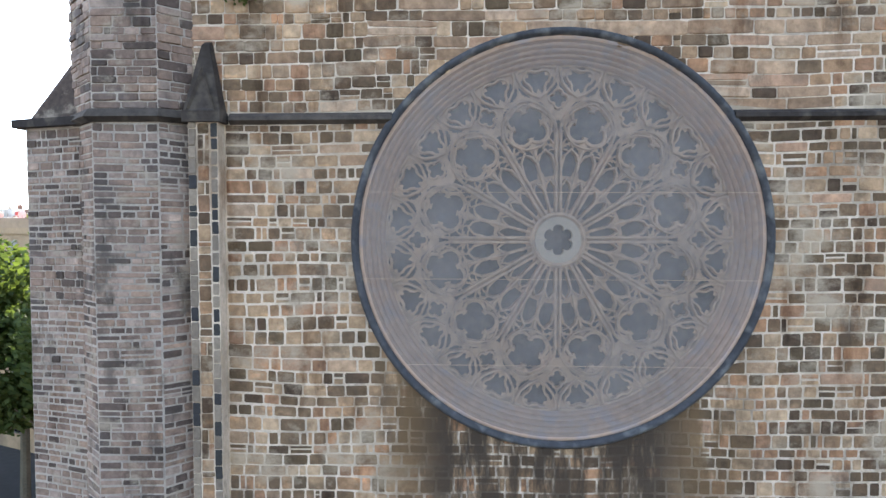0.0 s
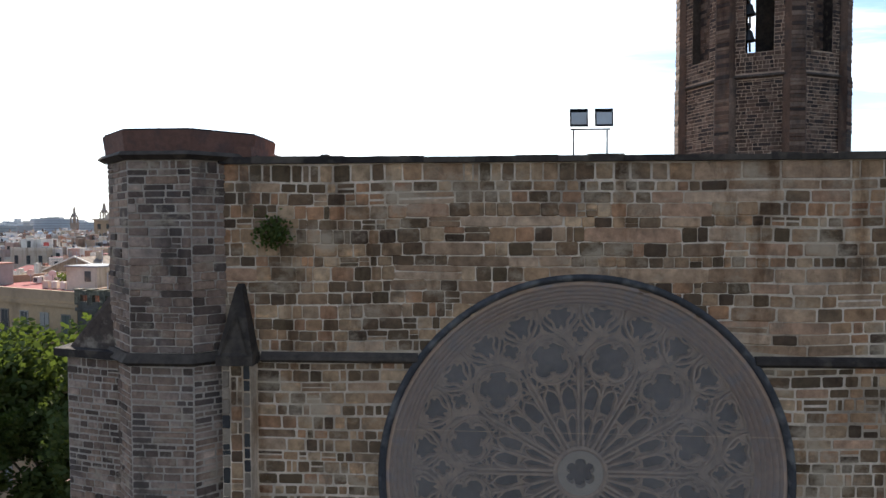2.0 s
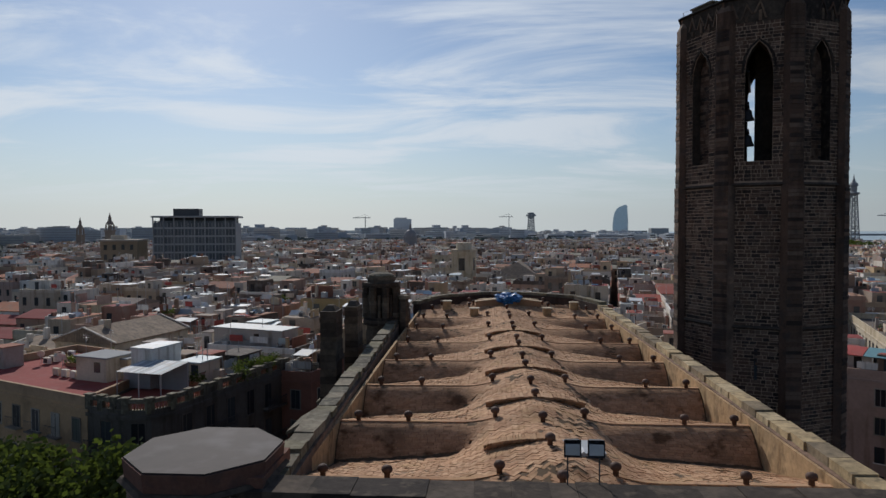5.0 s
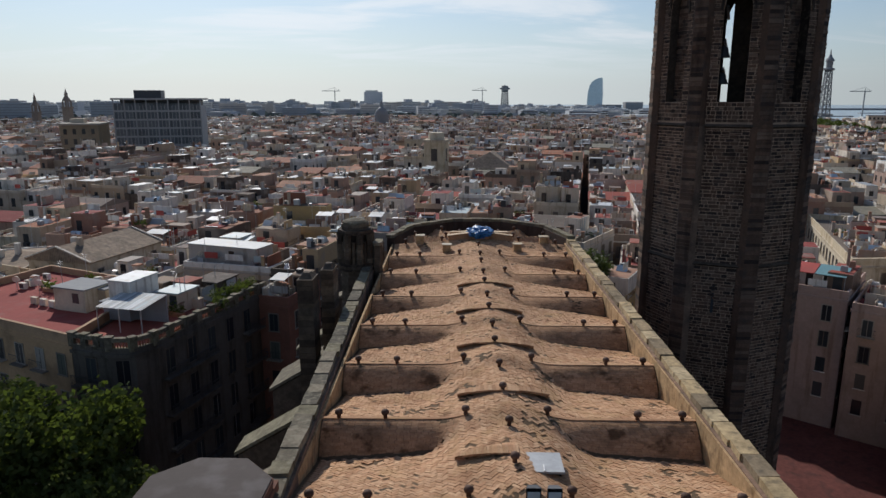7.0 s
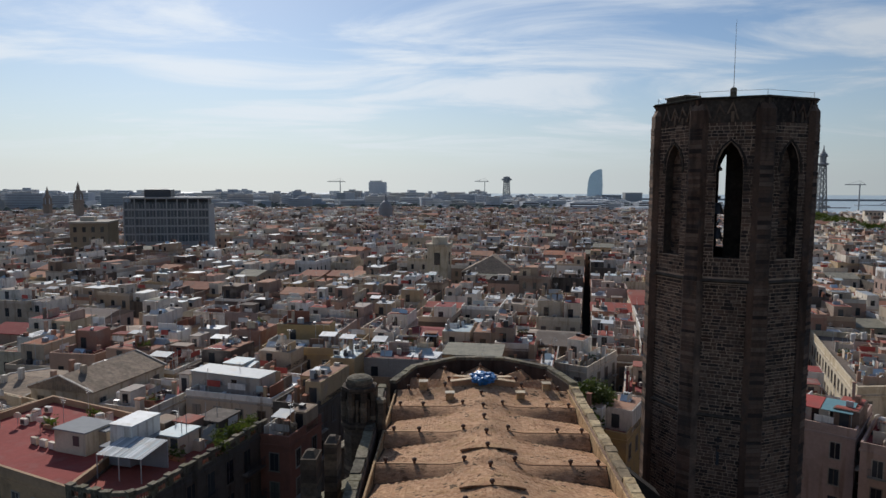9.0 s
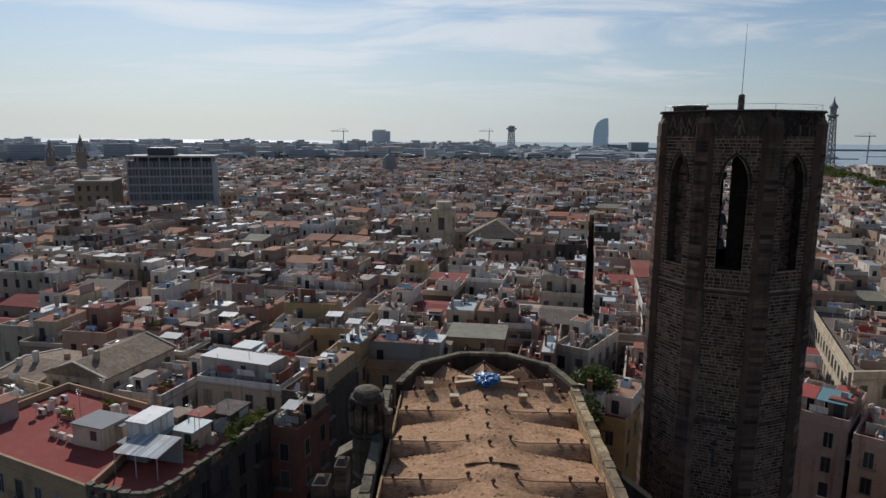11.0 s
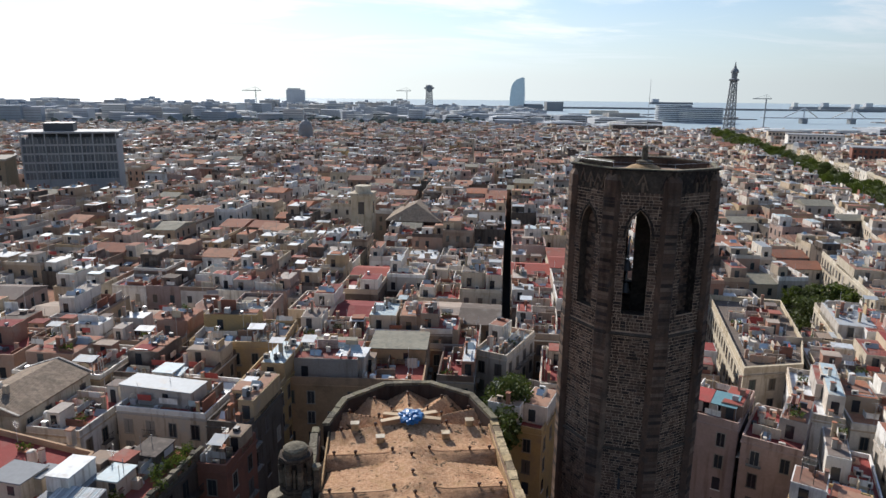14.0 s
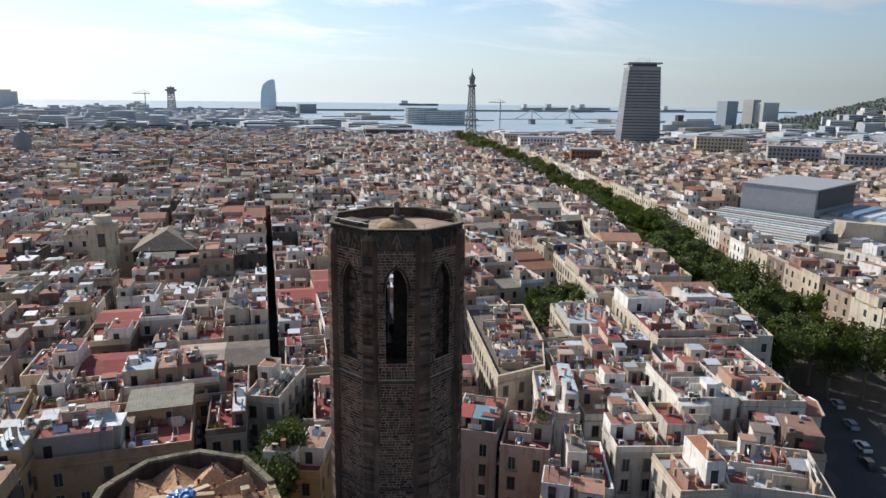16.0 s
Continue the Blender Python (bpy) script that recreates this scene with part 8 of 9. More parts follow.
m.prism([(31.6, 4), (44, -2), (56, 2), (63, 12), (63, 46), (31.6, 46)], 0, 19.0, PLASTER_WHITE)
part("side_wing", m, opera, "white rounded side wing")
for q in range(5):
    m = Mesh()
    m.m = OM
    m.box(33 + q * 6.0, 37.2 + q * 6.0, 8.0, 44.0, 19.004, 20.4, GLASS_BLUE if q % 2 else SHEET)
    part("roof_rib", m, opera, "blue-grey ribbed metal roof")
m = Mesh()
m.m = OM
m.box(-16, 60, -34, -0.3, 0, 12.5, CREAM)
part("front_wing", m, opera)
for q in range(12):
    m = Mesh()
    m.m = OM
    m.box(-14 + q * 0.8, 40, -33 + q * 2.6, -31.0 + q * 2.6, 12.5, 13.2 + q * 0.5, SHEET if q % 2 else PLASTER_WHITE)
    part("terrace_step", m, opera, "pale metal roof step")
tq_ = random.Random(14)
for q in range(9):
    m = Mesh()
    m.m = OM
    x_, y_ = tq_.uniform(34, 56), tq_.uniform(-31, -6)
    m.box(x_, x_ + tq_.uniform(2, 5), y_, y_ + tq_.uniform(2, 4), 12.5, 12.5 + tq_.uniform(1.5, 4), tq_.choice((METAL, DARK_METAL, PLASTER_WHITE)))
    part("roof_plant", m, opera, "grey machinery on the theatre roof")

# the long theatre front along the boulevard
wtc = thing("trade_centre", "round-ended white office building on the quay", "office building")
for az, w, z in ((23.2, 38, 38), (25.0, 52, 33)):
    x, y = at_az(az, 1560)
    for k in range(int(z / 4)):
        m = Mesh()
        m.lathe([(w, k * 4), (w, k * 4 + 2.2)], (x, y, 0), HAZE_PALE, 24)
        part("floor_slab", m, wtc)
        m = Mesh()
        m.lathe([(w - 0.8, k * 4 + 2.2), (w - 0.8, k * 4 + 4)], (x, y, 0), OFFICE_GLASS, 24)
        part("window_band", m, wtc)

# church tower, domes and blocks on the skyline
belfry = thing("church_tower", "square stone parish church tower above the roofs", "tower")
m = Mesh()
m.m = Matrix.Translation((-8.6, 220, 0)) @ Matrix.Rotation(radians(-10), 4, "Z")
m.box(-3.4, 3.4, -3.4, 3.4, 0, 25.5, CREAM)
m.box(-3.8, 3.8, -3.8, 3.8, 25.5, 26.3, CREAM)
m.prism(ngon((0, 0), 2.6, 8), 26.3, 28.5, CREAM)
part("shaft", m, belfry)
for ang in (0, 90, -90):
    m = Mesh()
    m.m = Matrix.Translation((-8.6, 220, 0)) @ Matrix.Rotation(radians(-10 + ang), 4, "Z")
    m.box(-1.0, 1.0, -3.46, -3.3, 19.5, 23.5, WINDOW)
    part("bell_opening", m, belfry)
parish = thing("parish_church", "brown stone parish church with a hipped tile roof", "church")
m = Mesh()
m.m = Matrix.Translation((9, 224, 0)) @ Matrix.Rotation(radians(-10), 4, "Z")
m.box(-9, 9, -7, 14, 0, 17, STONE_TOWER)
m.add([(-9.5, -7.5, 17), (9.5, -7.5, 17), (9.5, 14.5, 17), (-9.5, 14.5, 17), (0, 0, 22), (0, 8, 22)], [(0, 1, 4), (1, 2, 5, 4), (2, 3, 5), (3, 0, 4, 5)], OLD_TILE)
part("wall", m, parish)


def dome(az, dist, r, z, name="domed_church"):
    ob = thing(name, "grey domed church lantern above far roofs", "church")
    x, y = at_az(az, dist)
    m = Mesh()
    m.lathe([(r, 0), (r, z), (r * 1.08, z), (r * 1.08, z + 1), (r * 0.95, z + 1), (r * 0.85, z + r * 0.6), (r * 0.55, z + r * 1.0), (r * 0.2, z + r * 1.2), (r * 0.18, z + r * 1.7), (0.2, z + r * 2.2)], (x, y, 0), STEEL_FAR, 16)
    part("drum", m, ob)


dome(-6.8, 640, 6.5, 24)
# two slender stone towers with open belfries, and a mast
for az, r, z in ((-30.4, 3.2, 40), (-32.4, 2.6, 36)):
    ob = thing("town_hall_tower", "slender square stone tower with an open belfry", "tower")
    x, y = at_az(az, 700)
    m = Mesh()
    m.box(x - r, x + r, y - r, y + r, 0, z - 9, STONE_MIX_FAR)
    part("shaft", m, ob)
    m = Mesh()
    m.box(x - r * 1.2, x + r * 1.2, y - r * 1.2, y + r * 1.2, z - 9, z - 8.2, STONE_MIX_FAR)
    for sx_ in (-1, 1):
        for sy_ in (-1, 1):
            m.box(x + sx_ * r * 0.75 - 0.5, x + sx_ * r * 0.75 + 0.5, y + sy_ * r * 0.75 - 0.5, y + sy_ * r * 0.75 + 0.5, z - 8.2, z - 3, STONE_MIX_FAR)
    part("belfry", m, ob)
    m = Mesh()
    m.lathe([(r * 1.15, z - 3), (r * 1.1, z - 2.2), (r * 0.85, z - 1), (r * 0.6, z + 0.5), (r * 0.45, z + 1), (r * 0.45, z + 3.5), (r * 0.3, z + 4.5), (0.1, z + 8)], (x, y, 0), STONE_MIX_FAR, 10)
    part("cap", m, ob)
# the long brown palace beside the office slab
x, y = at_az(-31.6, 350)
pal = thing("palace", "ochre stone palace with a flat roof", "building", at=(x, y, 0), turn=16)
m = Mesh()
m.box(3, 19, 0, 22, 0, 27.4, OCHRE_FAR)
part("wall", m, pal)
m = Mesh()
m.box(2.4, 19.6, -0.6, 22.6, 27.4, 28.2, FRAME_STONE)
part("cornice", m, pal)
m = Mesh()
m.box(6, 12, 6, 12, 28.2, 30.2, PLASTER_WHITE)
part("roof_hut", m, pal)
for fl in range(3):
    for k in range(4):
        m = Mesh()
        m.box(4.5 + k * 3.8, 5.9 + k * 3.8, -0.08, 0.1, 23.4 - fl * 4.5, 25.8 - fl * 4.5, WINDOW)
        part("window", m, pal)
sk = random.Random(12)
far = Mesh()
for k in range(330):
    az = sk.uniform(-38, 62)
    dist = sk.uniform(1050, 1320) if az < 18 else sk.uniform(900, 1080)
    x, y = at_az(az, dist)
    if 22 < az < 47 and y > 800:
        continue
    if az < 2 and sk.random() < 0.55:
        continue
    far.m = Matrix.Translation((x, y, 0)) @ Matrix.Rotation(sk.uniform(-0.4, 0.4), 4, "Z")
    w, d, h = sk.uniform(10, 34), sk.uniform(10, 20), sk.choice((9, 12, 15, 18, 22))
    far.box(-w, w, -d, d, 0, h, HAZE_PALE)
    far.box(-w * 0.7, w * 0.7, -d * 0.7, d * 0.7, h, h + 1.5, SHEET)
    for fl in range(int(h / 3.6)):
        far.box(-w + 0.6, w - 0.6, -d - 0.1, -d + 0.2, fl * 3.6 + 1.2, fl * 3.6 + 2.8, WINDOW)
solid("harbour_buildings", far, "low harbour halls and blocks far off, paled for haze", "buildings", kind="stuff")
# quays and breakwater
m = Mesh()
for k in range(16):
    az = sk.uniform(12, 60)
    x, y = at_az(az, sk.uniform(1400, 2300))
    m.m = Matrix.Translation((x, y, 0)) @ Matrix.Rotation(sk.uniform(-0.25, 0.25), 4, "Z")
    m.box(-sk.uniform(60, 160), sk.uniform(60, 160), -12, 12, 0, 2.5, CONCRETE)
    m.box(-40, 40, -8, 8, 2.5, sk.uniform(6, 12), PLASTER_WHITE)
m.m = None
m.box(-1900, 3300, 2550, 2590, 0, 7, CONCRETE)
solid("quay", m, "concrete quays and breakwater in the harbour", "quay", kind="structure")
# the strip of blocks and park trees on the left horizon
m = Mesh()
for k in range(520):
    az = sk.uniform(-40, 8)
    x, y = at_az(az, sk.uniform(960, 1320))
    r = sk.uniform(7, 14)
    m.lathe([(r * 0.8, 0), (r, sk.uniform(4, 8)), (r * 0.75, sk.uniform(11, 15)), (r * 0.2, sk.uniform(16, 20))], (x, y, 0), HAZE_GREEN, 7)
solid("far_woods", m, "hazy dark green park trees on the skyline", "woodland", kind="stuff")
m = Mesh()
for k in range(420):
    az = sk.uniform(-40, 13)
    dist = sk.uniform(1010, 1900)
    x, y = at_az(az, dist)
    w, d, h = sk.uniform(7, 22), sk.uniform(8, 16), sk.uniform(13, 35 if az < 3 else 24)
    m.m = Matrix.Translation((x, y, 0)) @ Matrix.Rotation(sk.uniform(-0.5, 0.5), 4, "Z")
    m.box(-w, w, -d, d, 0, h, HAZE_WALL)
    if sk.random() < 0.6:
        m.box(-w * 0.4, w * 0.3, -d * 0.5, d * 0.5, h, h + sk.uniform(2, 5), HAZE_WALL)
    # window bands in concrete grey, dark glass lifted for haze
    for fl in range(int(h / 3.3)):
        m.box(-w + 0.8, w - 0.8, -d - 0.15, -d + 0.2, fl * 3.3 + 1.5, fl * 3.3 + 2.4, CONCRETE)
m.m = None
solid("far_blocks", m, "apartment blocks on the skyline, greyed for haze", "buildings", kind="stuff")
x, y = at_az(-7.5, 1900)
m = Mesh()
m.box(x - 24, x + 24, y, y + 24, 0, 58, HAZE_WALL)
m.box(x - 20, x + 12, y, y + 20, 58, 62, HAZE_WALL)
solid("tower_block", m, "broad apartment tower on the skyline, greyed for haze", "tower block")

# the wooded hill beyond the port, with blocks at its foot
v, f = [], []
for j in range(26):
    for i in range(60):
        x, y = 1050 + i * 34, 620 + j * 26
        e = math.exp(-((x - 1750) / 450) ** 2 - ((y - 900) / 240) ** 2)
        v.append((x, y, -3 + 92 * e * (1 + 0.25 * noise.noise((x * 0.01, y * 0.01, 0)))))
for j in range(25):
    for i in range(59):
        a = j * 60 + i
        f.append((a, a + 1, a + 61, a + 60))
m = Mesh()
m.add(v, f, HAZE_GREEN)
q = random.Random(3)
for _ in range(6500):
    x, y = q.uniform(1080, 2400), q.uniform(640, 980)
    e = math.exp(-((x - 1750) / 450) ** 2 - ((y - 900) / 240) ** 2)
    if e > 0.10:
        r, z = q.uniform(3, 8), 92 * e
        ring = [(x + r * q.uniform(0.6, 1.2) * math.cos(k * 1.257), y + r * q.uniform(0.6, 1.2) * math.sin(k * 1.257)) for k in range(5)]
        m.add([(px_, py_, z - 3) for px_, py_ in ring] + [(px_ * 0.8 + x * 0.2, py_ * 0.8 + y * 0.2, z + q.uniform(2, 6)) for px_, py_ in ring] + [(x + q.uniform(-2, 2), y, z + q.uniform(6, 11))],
              [(k, (k + 1) % 5, 5 + (k + 1) % 5, 5 + k) for k in range(5)] + [(5 + k, 5 + (k + 1) % 5, 10) for k in range(5)], HAZE_GREEN)
solid("wooded_hill", m, "wooded hill beyond the port under haze", "hill", kind="stuff")
m = Mesh()
for _ in range(330):
    x, y = q.uniform(1000, 2500), q.uniform(620, 880)
    e = math.exp(-((x - 1750) / 450) ** 2 - ((y - 900) / 240) ** 2)
    w, d, h = q.uniform(7, 20), q.uniform(7, 12), q.uniform(10, 24)
    m.m = Matrix.Translation((x, y, 92 * e - 4)) @ Matrix.Rotation(q.uniform(-0.9, -0.3), 4, "Z")
    m.box(-w, w, -d, d, 0, h, HAZE_WALL)
    for fl in range(int(h / 3.4)):
        m.box(-w + 0.8, w - 0.8, -d - 0.15, -d + 0.2, fl * 3.4 + 1.4, fl * 3.4 + 2.7, WINDOW)
solid("hillside_blocks", m, "apartment blocks on the slope of the hill, paled for haze", "buildings", kind="stuff")
# mid-distance blocks that stand above the roofs
for az, dist, w, d, h, turn, mat, words in ((47.3, 700, 22, 9, 30, -40, CREAM, "yellowish apartment block with rows of windows"), (52.5, 640, 20, 8, 27, -45, CONCRETE, "grey apartment block with rows of windows"), (57.5, 600, 18, 8, 26, -48, CONCRETE, "grey apartment block with rows of windows"),
                                            (37.0, 560, 12, 10, 24, -30, BRICKRED, "red brick block with pale gables"), (33.3, 690, 22, 12, 25, -25, PLASTER_WHITE, "white quayside block with rows of windows"), (20.5, 900, 30, 14, 20, -18, PLASTER, "long customs hall near the quay"), (31.2, 760, 14, 10, 24, -25, PLASTER_WHITE, "white quayside block with rows of windows")):
    x, y = at_az(az, dist)
    ob = thing("apartment_block", words, "building", "blocks above the roofs", at=(x, y, 0), turn=turn)
    m = Mesh()
    m.box(-w, w, -d, d, 0, h, mat)
    part("wall", m, ob)
    m = Mesh()
    m.box(-w - 0.4, w + 0.4, -d - 0.4, d + 0.4, h, h + 0.8, CONCRETE)
    part("roof", m, ob)
    for fl in range(4):
        for k in range(int(w / 1.6)):
            m = Mesh()
            m.box(-w + 1.0 + k * 3.2, -w + 2.6 + k * 3.2, -d - 0.08, -d + 0.1, h - 3.2 - fl * 3.4, h - 1.2 - fl * 3.4, WINDOW)
            part("window", m, ob)


# ---- port: cranes, ferry, bridge, ships, silos ----
def crane(az, dist, high, arm):
    ob = thing("tower_crane", "thin steel tower crane on the skyline", "crane", "harbour cranes")
    x, y = at_az(az, dist)
    m = Mesh()
    m.box(x - 0.8, x + 0.8, y - 0.8, y + 0.8, 0, high, STEEL_FAR)
    part("mast", m, ob)
    m = Mesh()
    m.box(x - arm, x + arm * 0.4, y - 0.7, y + 0.7, high, high + 1.4, STEEL_FAR)
    part("jib", m, ob)
    m = Mesh()
    m.add([(x - 0.6, y, high + 1.4), (x + 0.6, y, high + 1.4), (x, y, high + 8)], [(0, 1, 2)], STEEL_FAR)
    m.tube((x, y, high + 8), (x - arm * 0.8, y, high + 1.4), 0.2, 0.2, STEEL_FAR, 4)
    m.tube((x, y, high + 8), (x + arm * 0.36, y, high + 1.4), 0.2, 0.2, STEEL_FAR, 4)
    part("stay", m, ob)


crane(-10.6, 1500, 55, 28)
crane(1.6, 1600, 58, 24)
crane(29.8, 1400, 52, 26)
ferry = thing("ferry", "long white ferry at its quay", "ship")
fx, fy = at_az(45.0, 1500)
m = Mesh()
m.prism([(fx - 75, fy), (fx + 60, fy - 14), (fx + 85, fy), (fx + 60, fy + 14), (fx - 75, fy + 12)], 0.3, 14, HAZE_PALE)
part("hull", m, ferry)
m = Mesh()
m.box(fx - 60, fx + 55, fy - 10, fy + 10, 14, 21, HAZE_PALE)
m.box(fx - 20, fx + 50, fy - 9, fy + 9, 21, 26, HAZE_PALE)
part("decks", m, ferry)
m = Mesh()
m.box(fx - 40, fx - 25, fy - 4, fy + 4, 21, 33, DARK_METAL)
part("funnel", m, ferry)
bridge = thing("bascule_bridge", "white bascule bridge with triangular frames", "bridge")
bx, by = at_az(34.0, 1700)
m = Mesh()
m.box(bx - 150, bx + 170, by - 5, by + 5, 11, 13, HAZE_PALE)
part("deck", m, bridge)
for s in (-55, 55):
    m = Mesh()
    for a, b in (((-45, 13), (0, 33)), ((0, 33), (32, 13)), ((0, 33), (0, 13))):
        m.tube((bx + s + a[0], by, a[1]), (bx + s + b[0], by, b[1]), 1.3, 1.3, HAZE_PALE, 5)
    part("frame", m, bridge)
    m = Mesh()
    m.box(bx + s - 6, bx + s + 6, by - 7, by + 7, 0, 11, CONCRETE)
    part("pier", m, bridge)
for az, dist, ln in ((32.4, 3300, 60), (34.6, 3500, 90), (36.4, 3100, 70), (37.4, 3700, 110), (23.0, 4200, 130), (43.6, 3600, 80)):
    ob = thing("cargo_ship", "dark cargo ship anchored out at sea", "ship", "ships at anchor")
    x, y = at_az(az, dist)
    m = Mesh()
    m.prism([(x - ln, y - 12), (x + ln * 0.85, y - 12), (x + ln, y), (x + ln * 0.85, y + 12), (x - ln, y + 12)], 0.3, 13, CONCRETE)
    part("hull", m, ob)
    m = Mesh()
    m.box(x - ln * 0.9, x - ln * 0.6, y - 10, y + 10, 13, 30, HAZE_PALE)
    part("bridge_house", m, ob)
for az, dist, w, h in ((47.9, 1750, 18, 62), (49.6, 1800, 12, 66), (50.6, 1800, 26, 60), (53.0, 1900, 40, 30), (55.5, 1900, 50, 34)):
    x, y = at_az(az, dist)
    m = Mesh()
    m.box(x - w, x + w, y, y + 30, 0, h, HAZE_WALL)
    solid("tower_block", m, "block by the port on the skyline, greyed for haze", "tower block")
for q in range(5):
    x, y = at_az(58.6 + 0.35 * q, 2300)
    m = Mesh()
    m.tube((x, y, 0), (x + 6, y, 95 + 8 * (q % 3)), 2.0, 1.2, STEEL_FAR, 5)
    m.tube((x + 6, y, 70), (x - 30, y, 120), 1.5, 0.8, STEEL_FAR, 5)
    solid("quay_crane", m, "blue-grey container crane with raised boom", "crane", "container cranes")

# ---- stones of the walls ----
def stone_faces(half_w, half_h, proud, bevel, rng=None, cut=0.0):
    """One dressed stone seen from -y: sunk joints, worn corners, chamfered edges."""
    a, b, c = half_w, half_h, bevel
    k = cut or min(0.03, 0.22 * min(a, b))
    ring = [(-a + k, -b), (a - k, -b), (a, -b + k), (a, b - k), (a - k, b), (-a + k, b), (-a, b - k), (-a, -b + k)]
    if rng:
        ring = [(x + rng.uniform(-1, 1) * k * 0.35, z + rng.uniform(-1, 1) * k * 0.30) for x, z in ring]
    fx, fz = 1 - c / a, 1 - c / b
    v = [(x, 0.03, z) for x, z in ring] + [(x * fx, -proud, z * fz) for x, z in ring]
    return v, [tuple(range(8, 16))] + [(i, (i + 1) % 8, 8 + (i + 1) % 8, 8 + i) for i in range(8)]


def lay(u0, u1, z0, z1, rows, lengths, rng, hole=None, joint=0.018):
    """Courses of stones over a wall panel; hole(z) gives the stretch left open at that height; lengths and joint may be
    functions of the place. Yields middle and half sizes."""
    z = z0
    while z < z1 - 0.08:
        h = min(rng.uniform(*rows), z1 - z)
        if z1 - z - h < 0.1:
            h = z1 - z
        spans = [(u0, u1)]
        if hole:
            gap = hole(z + h / 2, h)
            if gap:
                spans = [s for s in ((u0, min(gap[0], u1)), (max(gap[1], u0), u1)) if s[1] - s[0] > 0.06]
        for a, b in spans:
            u = a
            while u < b - 0.05:
                lo, hi = lengths(u, z) if callable(lengths) else lengths
                jt = joint(u, z) if callable(joint) else joint
                w = rng.uniform(lo, hi) * rng.choice((1, 1, 1, 1.4, 0.55))
                e = min(u + w, b)
                if b - e < 0.12:
                    e = b
                j = jt * rng.uniform(0.5, 1.6)
                if e - u > 0.08:
                    k = rng.uniform(0.4, 0.6) if h > 0.2 and rng.random() < 0.06 else 0.0
                    for za, zb in ((z, z + h * k), (z + h * k, z + h)) if k else ((z, z + h),):
                        yield (u + e) / 2, (za + zb) / 2 + rng.uniform(-0.006, 0.006), (e - u) / 2 - j / 2, (zb - za) / 2 - jt * rng.uniform(0.3, 0.7)
                u = e
        z += h


def wall_stones(parent, frame_m, panels, mat, seed, singles, pick, name="stone", proud=(0.006, 0.02), label="", pale=None, clear=None, wave=0.0):
    """Lays the stones of a wall: those that pick() names as parts, the rest joined; pale: the stone of the long blocks."""
    q = random.Random(seed)
    rest, templates, count = Mesh(), {}, 0
    for kind in (mat, pale) if pale else (mat,):
        templates[kind] = []
        for k in range(10):
            t = Mesh()
            v, f = stone_faces(0.5, 0.5, 0.5 + 0.1 * k, 0.04 + 0.006 * k, q, 0.09)
            t.add(v, f, kind)
            templates[kind].append(t.data(name))
    rest.m = frame_m
    for u0, u1, z0, z1, rows, lengths, hole, joint in panels:
        for u, z, a, b in lay(u0, u1, z0, z1, rows, lengths, q, hole, joint):
            dz = wave * noise.noise((u * 0.35, z * 0.5, 7.0))
            kind = pale if pale and a > 0.36 else mat
            if count < singles and pick(u, z):
                ob = part(name, q.choice(templates[kind]), parent)
                ob.matrix_basis = frame_m @ Matrix.LocRotScale((u, 0, z + dz), Euler((0, q.uniform(-0.025, 0.025), 0)), (2 * a, q.uniform(*proud) * 1.6, 2 * b))
                count += 1
                continue
            p, c = q.uniform(*proud), min(0.02, a * 0.3, b * 0.3)
            v, f = stone_faces(a, b, p, c, q)
            v = [(u + x, y, z + zz + wave * noise.noise(((u + x) * 0.35, z * 0.5, 7.0))) for x, y, zz in v]
            if clear:
                v = [clear(*p_) for p_ in v]
            rest.add(v, f, kind)
    if rest.v:
        tagged(part("joined_stone", rest, parent, label), kind="stuff")


def round_rose(x, y, z):
    """Stones that meet the rose end at its moulding."""
    d = math.hypot(x - CX, z - ROSE_Z)
    k = max(1.0, 5.035 / max(d, 0.1))
    return CX + (x - CX) * k, y, ROSE_Z + (z - ROSE_Z) * k


def rose_gap(z, h):
    dz = abs(z - ROSE_Z) + h * 0.42
    if dz >= 5.0:
        return None
    w = math.sqrt(5.03 ** 2 - dz * dz)
    return CX - w, CX + w


FRONT_M = Matrix.Translation((0, FY, 0))
LOW, HIGH = 21.36, TOP - 0.16


def front_length(u, z):
    """Short squared blocks low down and by the turret, bands of long smooth ones high over the rose."""
    k = noise.noise((u * 0.22, z * 1.25, 3.0)) + 0.5 * noise.noise((u * 0.6, z * 3.0, 5.0))
    if z > 21.6 and -2.5 < u < 8.5:
        return (0.7, 1.7) if k > 0.12 else (0.30, 0.7) if k > -0.15 else (0.25, 0.45)
    return (0.25, 0.48) if k > -0.2 else (0.34, 0.8)


def front_joint(u, z):
    k = noise.noise((u * 0.4 + 9, z * 0.6, 1.0))
    return (0.016 if z > 21.6 and u > -1.2 else 0.020) + 0.014 * k


wall_stones(facade_wall, FRONT_M, [(-5.88, 15.2, 0.1, LOW, (0.23, 0.37), front_length, rose_gap, front_joint), (-6.95, 15.2, 21.66, HIGH, (0.25, 0.37), front_length, rose_gap, front_joint)],
            STONE, 41, 300, lambda u, z: z > 22.0 and u < 6.5, label="brown sandstone blocks in courses", pale=STONE_PALE, clear=round_rose, wave=0.09)

r_t = (TR - 0.04) * math.cos(OCT)
hw = (TR - 0.04) * math.sin(OCT)
